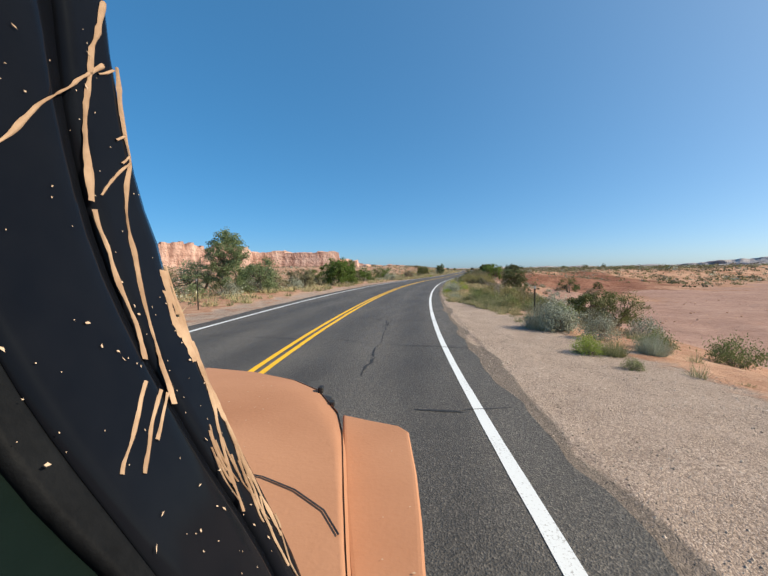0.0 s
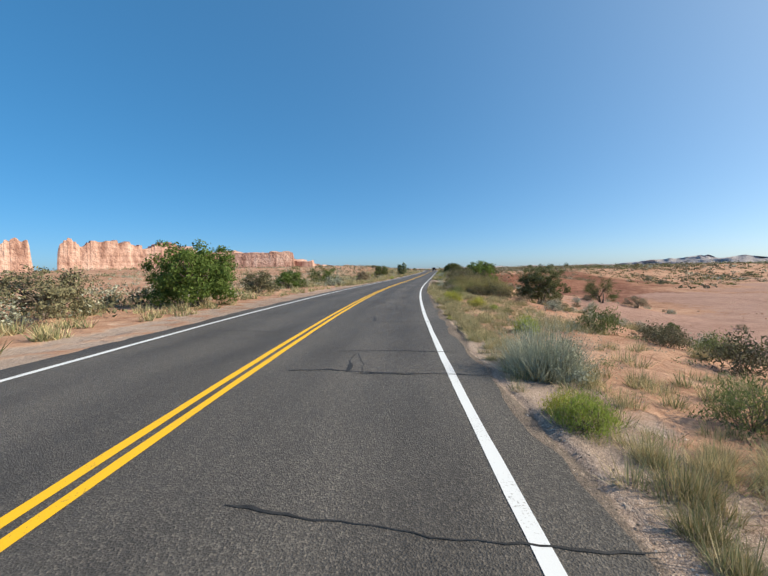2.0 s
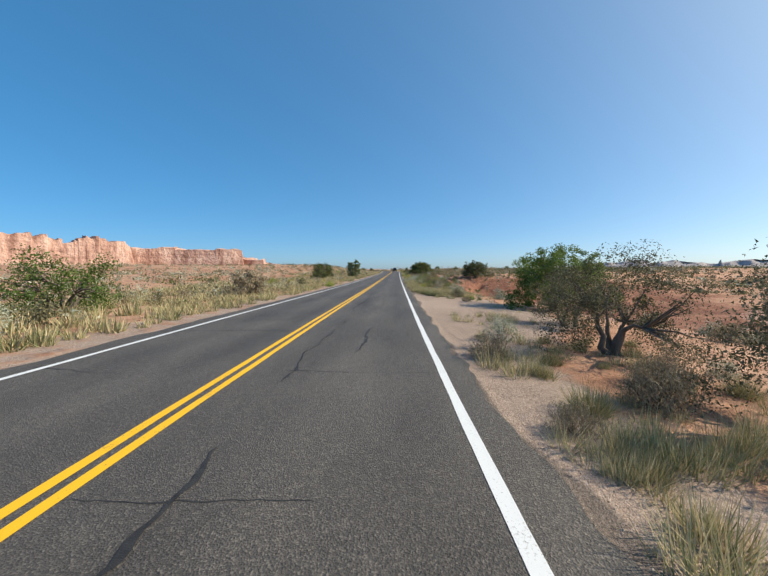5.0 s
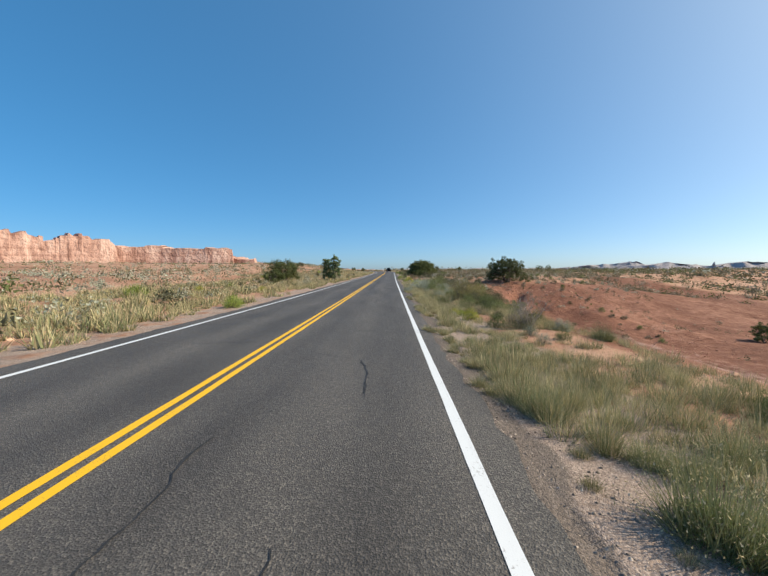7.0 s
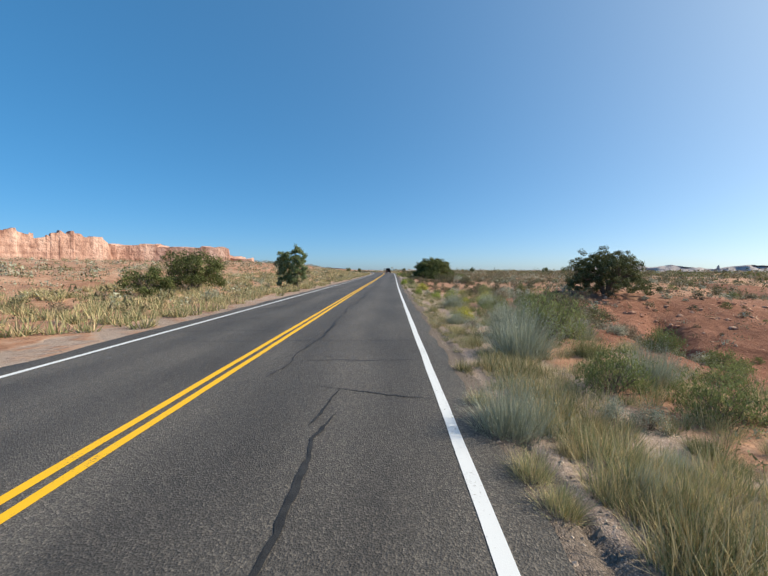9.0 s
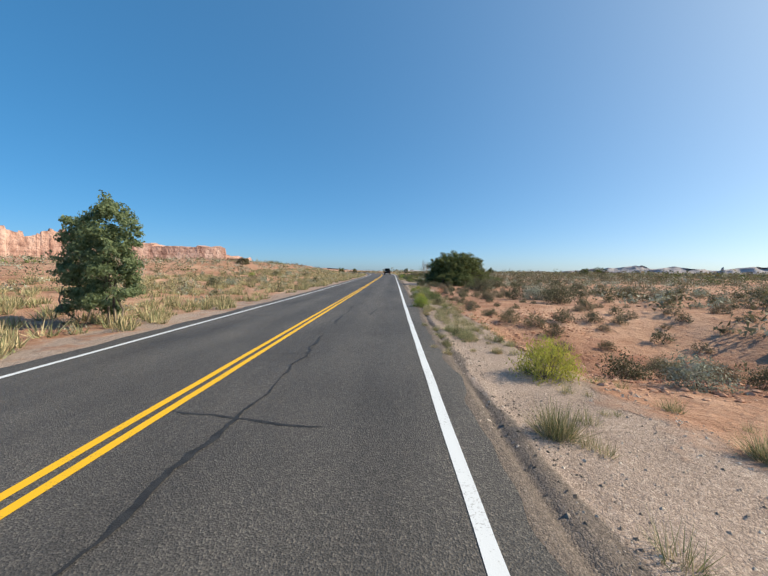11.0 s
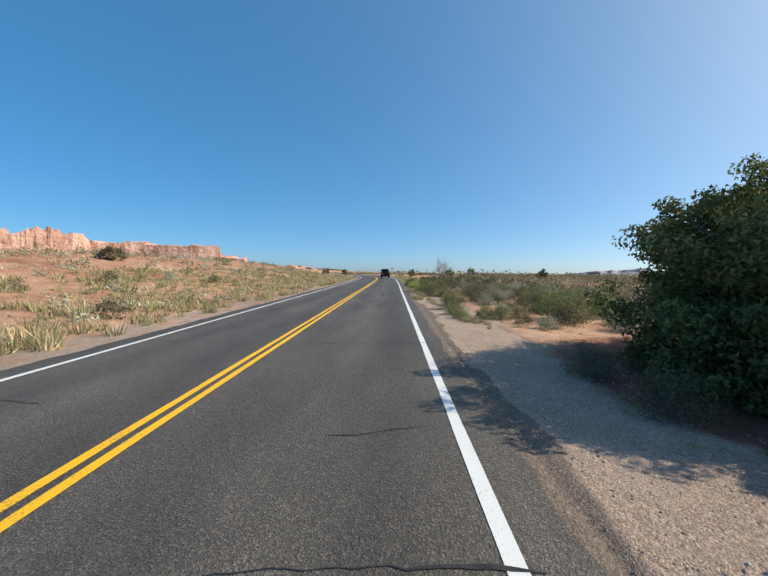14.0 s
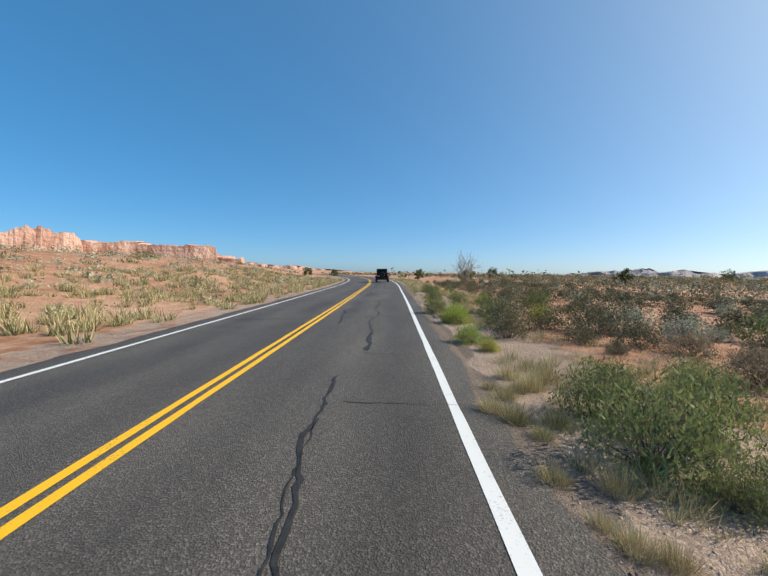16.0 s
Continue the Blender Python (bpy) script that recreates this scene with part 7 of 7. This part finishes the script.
    # cabin sides
    for sgn in (1, -1):
        back = lambda z: np.full_like(np.asarray(z, float), -2.3) + 0.25 * smoothstep(1.2, 1.9, z)
        for name, fore, aft, z0, out, mat, lab in (
            ("windscreen_pillar", FRONT, lambda z: SEAM(z) + 0.006, 1.0, 0.0, BLACK, "glossy black pillar streaked with dried mud"),
            ("door_frame", SEAM, SEAL, 1.0, 0.0, BLACK, "glossy black door frame splashed with mud"),
            ("window_seal", SEAL, PANE, 1.15, -0.004, GREY_TRIM, "grey rubber window seal"),
            ("side_window", PANE, back, 1.2, -0.012, GLASS, "dark green tinted side window"),
        ):
            ob = part(name, side_sheet(fore, aft, z0, 1.95, out), mat, car, lab, True)
            if sgn < 0:
                ob.matrix_local = Matrix.Translation((2 * mid, 0, 0)) @ Matrix.Diagonal((-1, 1, 1, 1))
        b = side_sheet(lambda z: SEAM(z) + 0.006, SEAM, 1.0, 1.95, -0.012)
        ob = part("door_gap", b, DULL_BLACK, car)
        if sgn < 0:
            ob.matrix_local = Matrix.Translation((2 * mid, 0, 0)) @ Matrix.Diagonal((-1, 1, 1, 1))
    # windscreen, roof, tail
    b = bmesh.new()
    prism(b, [(0.36, 1.18), (0.30, 1.92), (0.27, 1.92), (0.33, 1.18)], 0.56, mid)
    part("windscreen", b, GLASS, car, "dark muddy windscreen")
    part("roof", rounded(prism(bmesh.new(), [(0.36, 1.93), (0.30, 1.99), (-2.1, 2.0), (-2.15, 1.93)], 0.60, mid), 0.025), BLACK, car, "black roof")
    part("tailgate", boxed(mid, -2.3, 1.5, 1.25, 0.06, 0.85, bevel=0.03), BLACK, car)
    # mud on the cabin side
    long_runs = (
        (0.0115, ((0.372, 1.924), (0.352, 1.855), (0.342, 1.791), (0.345, 1.75), (0.346, 1.714))),
        (0.009, ((0.384, 1.868), (0.391, 1.805), (0.401, 1.772), (0.391, 1.732), (0.389, 1.669), (0.381, 1.616), (0.369, 1.555), (0.36, 1.512))),
        (0.007, ((0.346, 1.714), (0.355, 1.657), (0.358, 1.608), (0.35, 1.56))),
        (0.005, ((0.368, 1.859), (0.352, 1.841), (0.32, 1.81), (0.303, 1.793), (0.267, 1.748), (0.23, 1.70))),
        (0.009, ((0.435, 1.569), (0.424, 1.506), (0.389, 1.441), (0.377, 1.388))),
        (0.004, ((0.341, 1.548), (0.31, 1.522), (0.267, 1.49))),
        (0.004, ((0.354, 1.535), (0.323, 1.513), (0.288, 1.48))),
        (0.0035, ((0.36, 1.53), (0.335, 1.512), (0.315, 1.495))),
    )
    short_runs = (
        (0.005, ((0.413, 1.416), (0.404, 1.363), (0.409, 1.301))),
        (0.004, ((0.403, 1.772), (0.372, 1.743), (0.356, 1.723))),
        (0.010, ((0.438, 1.66), (0.436, 1.60), (0.43, 1.54), (0.425, 1.47), (0.418, 1.40), (0.42, 1.33))),
        (0.004, ((0.385, 1.862), (0.372, 1.852), (0.357, 1.842))),
        (0.003, ((0.400, 1.80), (0.385, 1.79), (0.378, 1.785))),
        (0.003, ((0.405, 1.78), (0.39, 1.77), (0.384, 1.762))),
        (0.005, ((0.42, 1.45), (0.405, 1.41), (0.398, 1.36))),
    )
    for k, (w, pts) in enumerate(long_runs + short_runs):
        part("mud_run", mud_run(pts, w * 0.85, 900 + k), None, car, "run of dried tan mud")
    r = np.random.default_rng(9)
    for k in range(16):
        z = r.uniform(1.34, 1.50)
        f, drop = SEAM(z) + 0.012 + (FRONT(z) - SEAM(z) - 0.015) * r.random(), r.uniform(0.02, 0.07)
        part("mud_run", mud_run(((f, z), (f - r.uniform(0.0, 0.012), z - drop * 0.5), (f - r.uniform(-0.004, 0.012), z - drop)), r.uniform(0.0012, 0.003), 940 + k), None, car, "thin run of dried tan mud")
    for k, (f, z) in enumerate(((0.434, 1.655), (0.43, 1.60), (0.426, 1.63))):
        part("mud_run", mud_run(((f, z), (f - 0.006, z - 0.03), (f - 0.004, z - 0.06)), 0.014, 960 + k), None, car, "smear of dried tan mud")
    vs, qs = [], []
    for k in range(150):
        z, u = r.uniform(1.28, 1.92), r.random() ** 0.7
        f = PANE(z) - 0.03 + (FRONT(z) - PANE(z) + 0.02) * u
        a, e = r.uniform(0.0004, 0.0013), r.uniform(0.0004, 0.0012) * r.choice([1, 1, 3.5])
        t = r.uniform(0, 3.14)
        c = [(f + a * math.cos(q) * math.cos(t) - e * math.sin(q) * math.sin(t), z + a * math.cos(q) * math.sin(t) + e * math.sin(q) * math.cos(t)) for q in np.linspace(0, 2 * np.pi, 6)[:-1]]
        n = len(vs) * 1
        vs += [(float(skin(zz)) + 0.002, ff, zz) for ff, zz in c[:4]]
        qs.append((n, n + 1, n + 2, n + 3))
    ob = part("mud_splash", quad_mesh("mud_splash", np.array(vs), np.array(qs), [PALE_MUD]), None, car, "fine specks of pale mud")
    tagged(ob, kind="stuff")
    vs, qs = [], []
    for k in range(60):
        x, y = r.uniform(-0.7, 0.04), r.uniform(0.5, 1.5)
        z = 1.222 if x < -0.30 else 1.134
        if -0.33 < x < -0.06 or (x > -0.2 and y > 1.15) or y > 1.45:
            continue
        a = r.uniform(0.002, 0.004)
        n = len(vs)
        vs += [(x - a, y, z), (x, y - a * 0.6, z), (x + a, y, z), (x, y + a * 0.6, z)]
        qs.append((n, n + 1, n + 2, n + 3))
    tagged(part("chipped_mud", quad_mesh("chipped_mud", np.array(vs), np.array(qs), [PALE_MUD]), None, bonnet, "pale stone chips in the mud"), kind="stuff")
    car.matrix_world = pose(-0.0199, -0.0057, 0.0001, -0.019, 0.718, 14.400)
    return tagged(car, "black off-road car coated in dried orange mud", "car")


host_car()
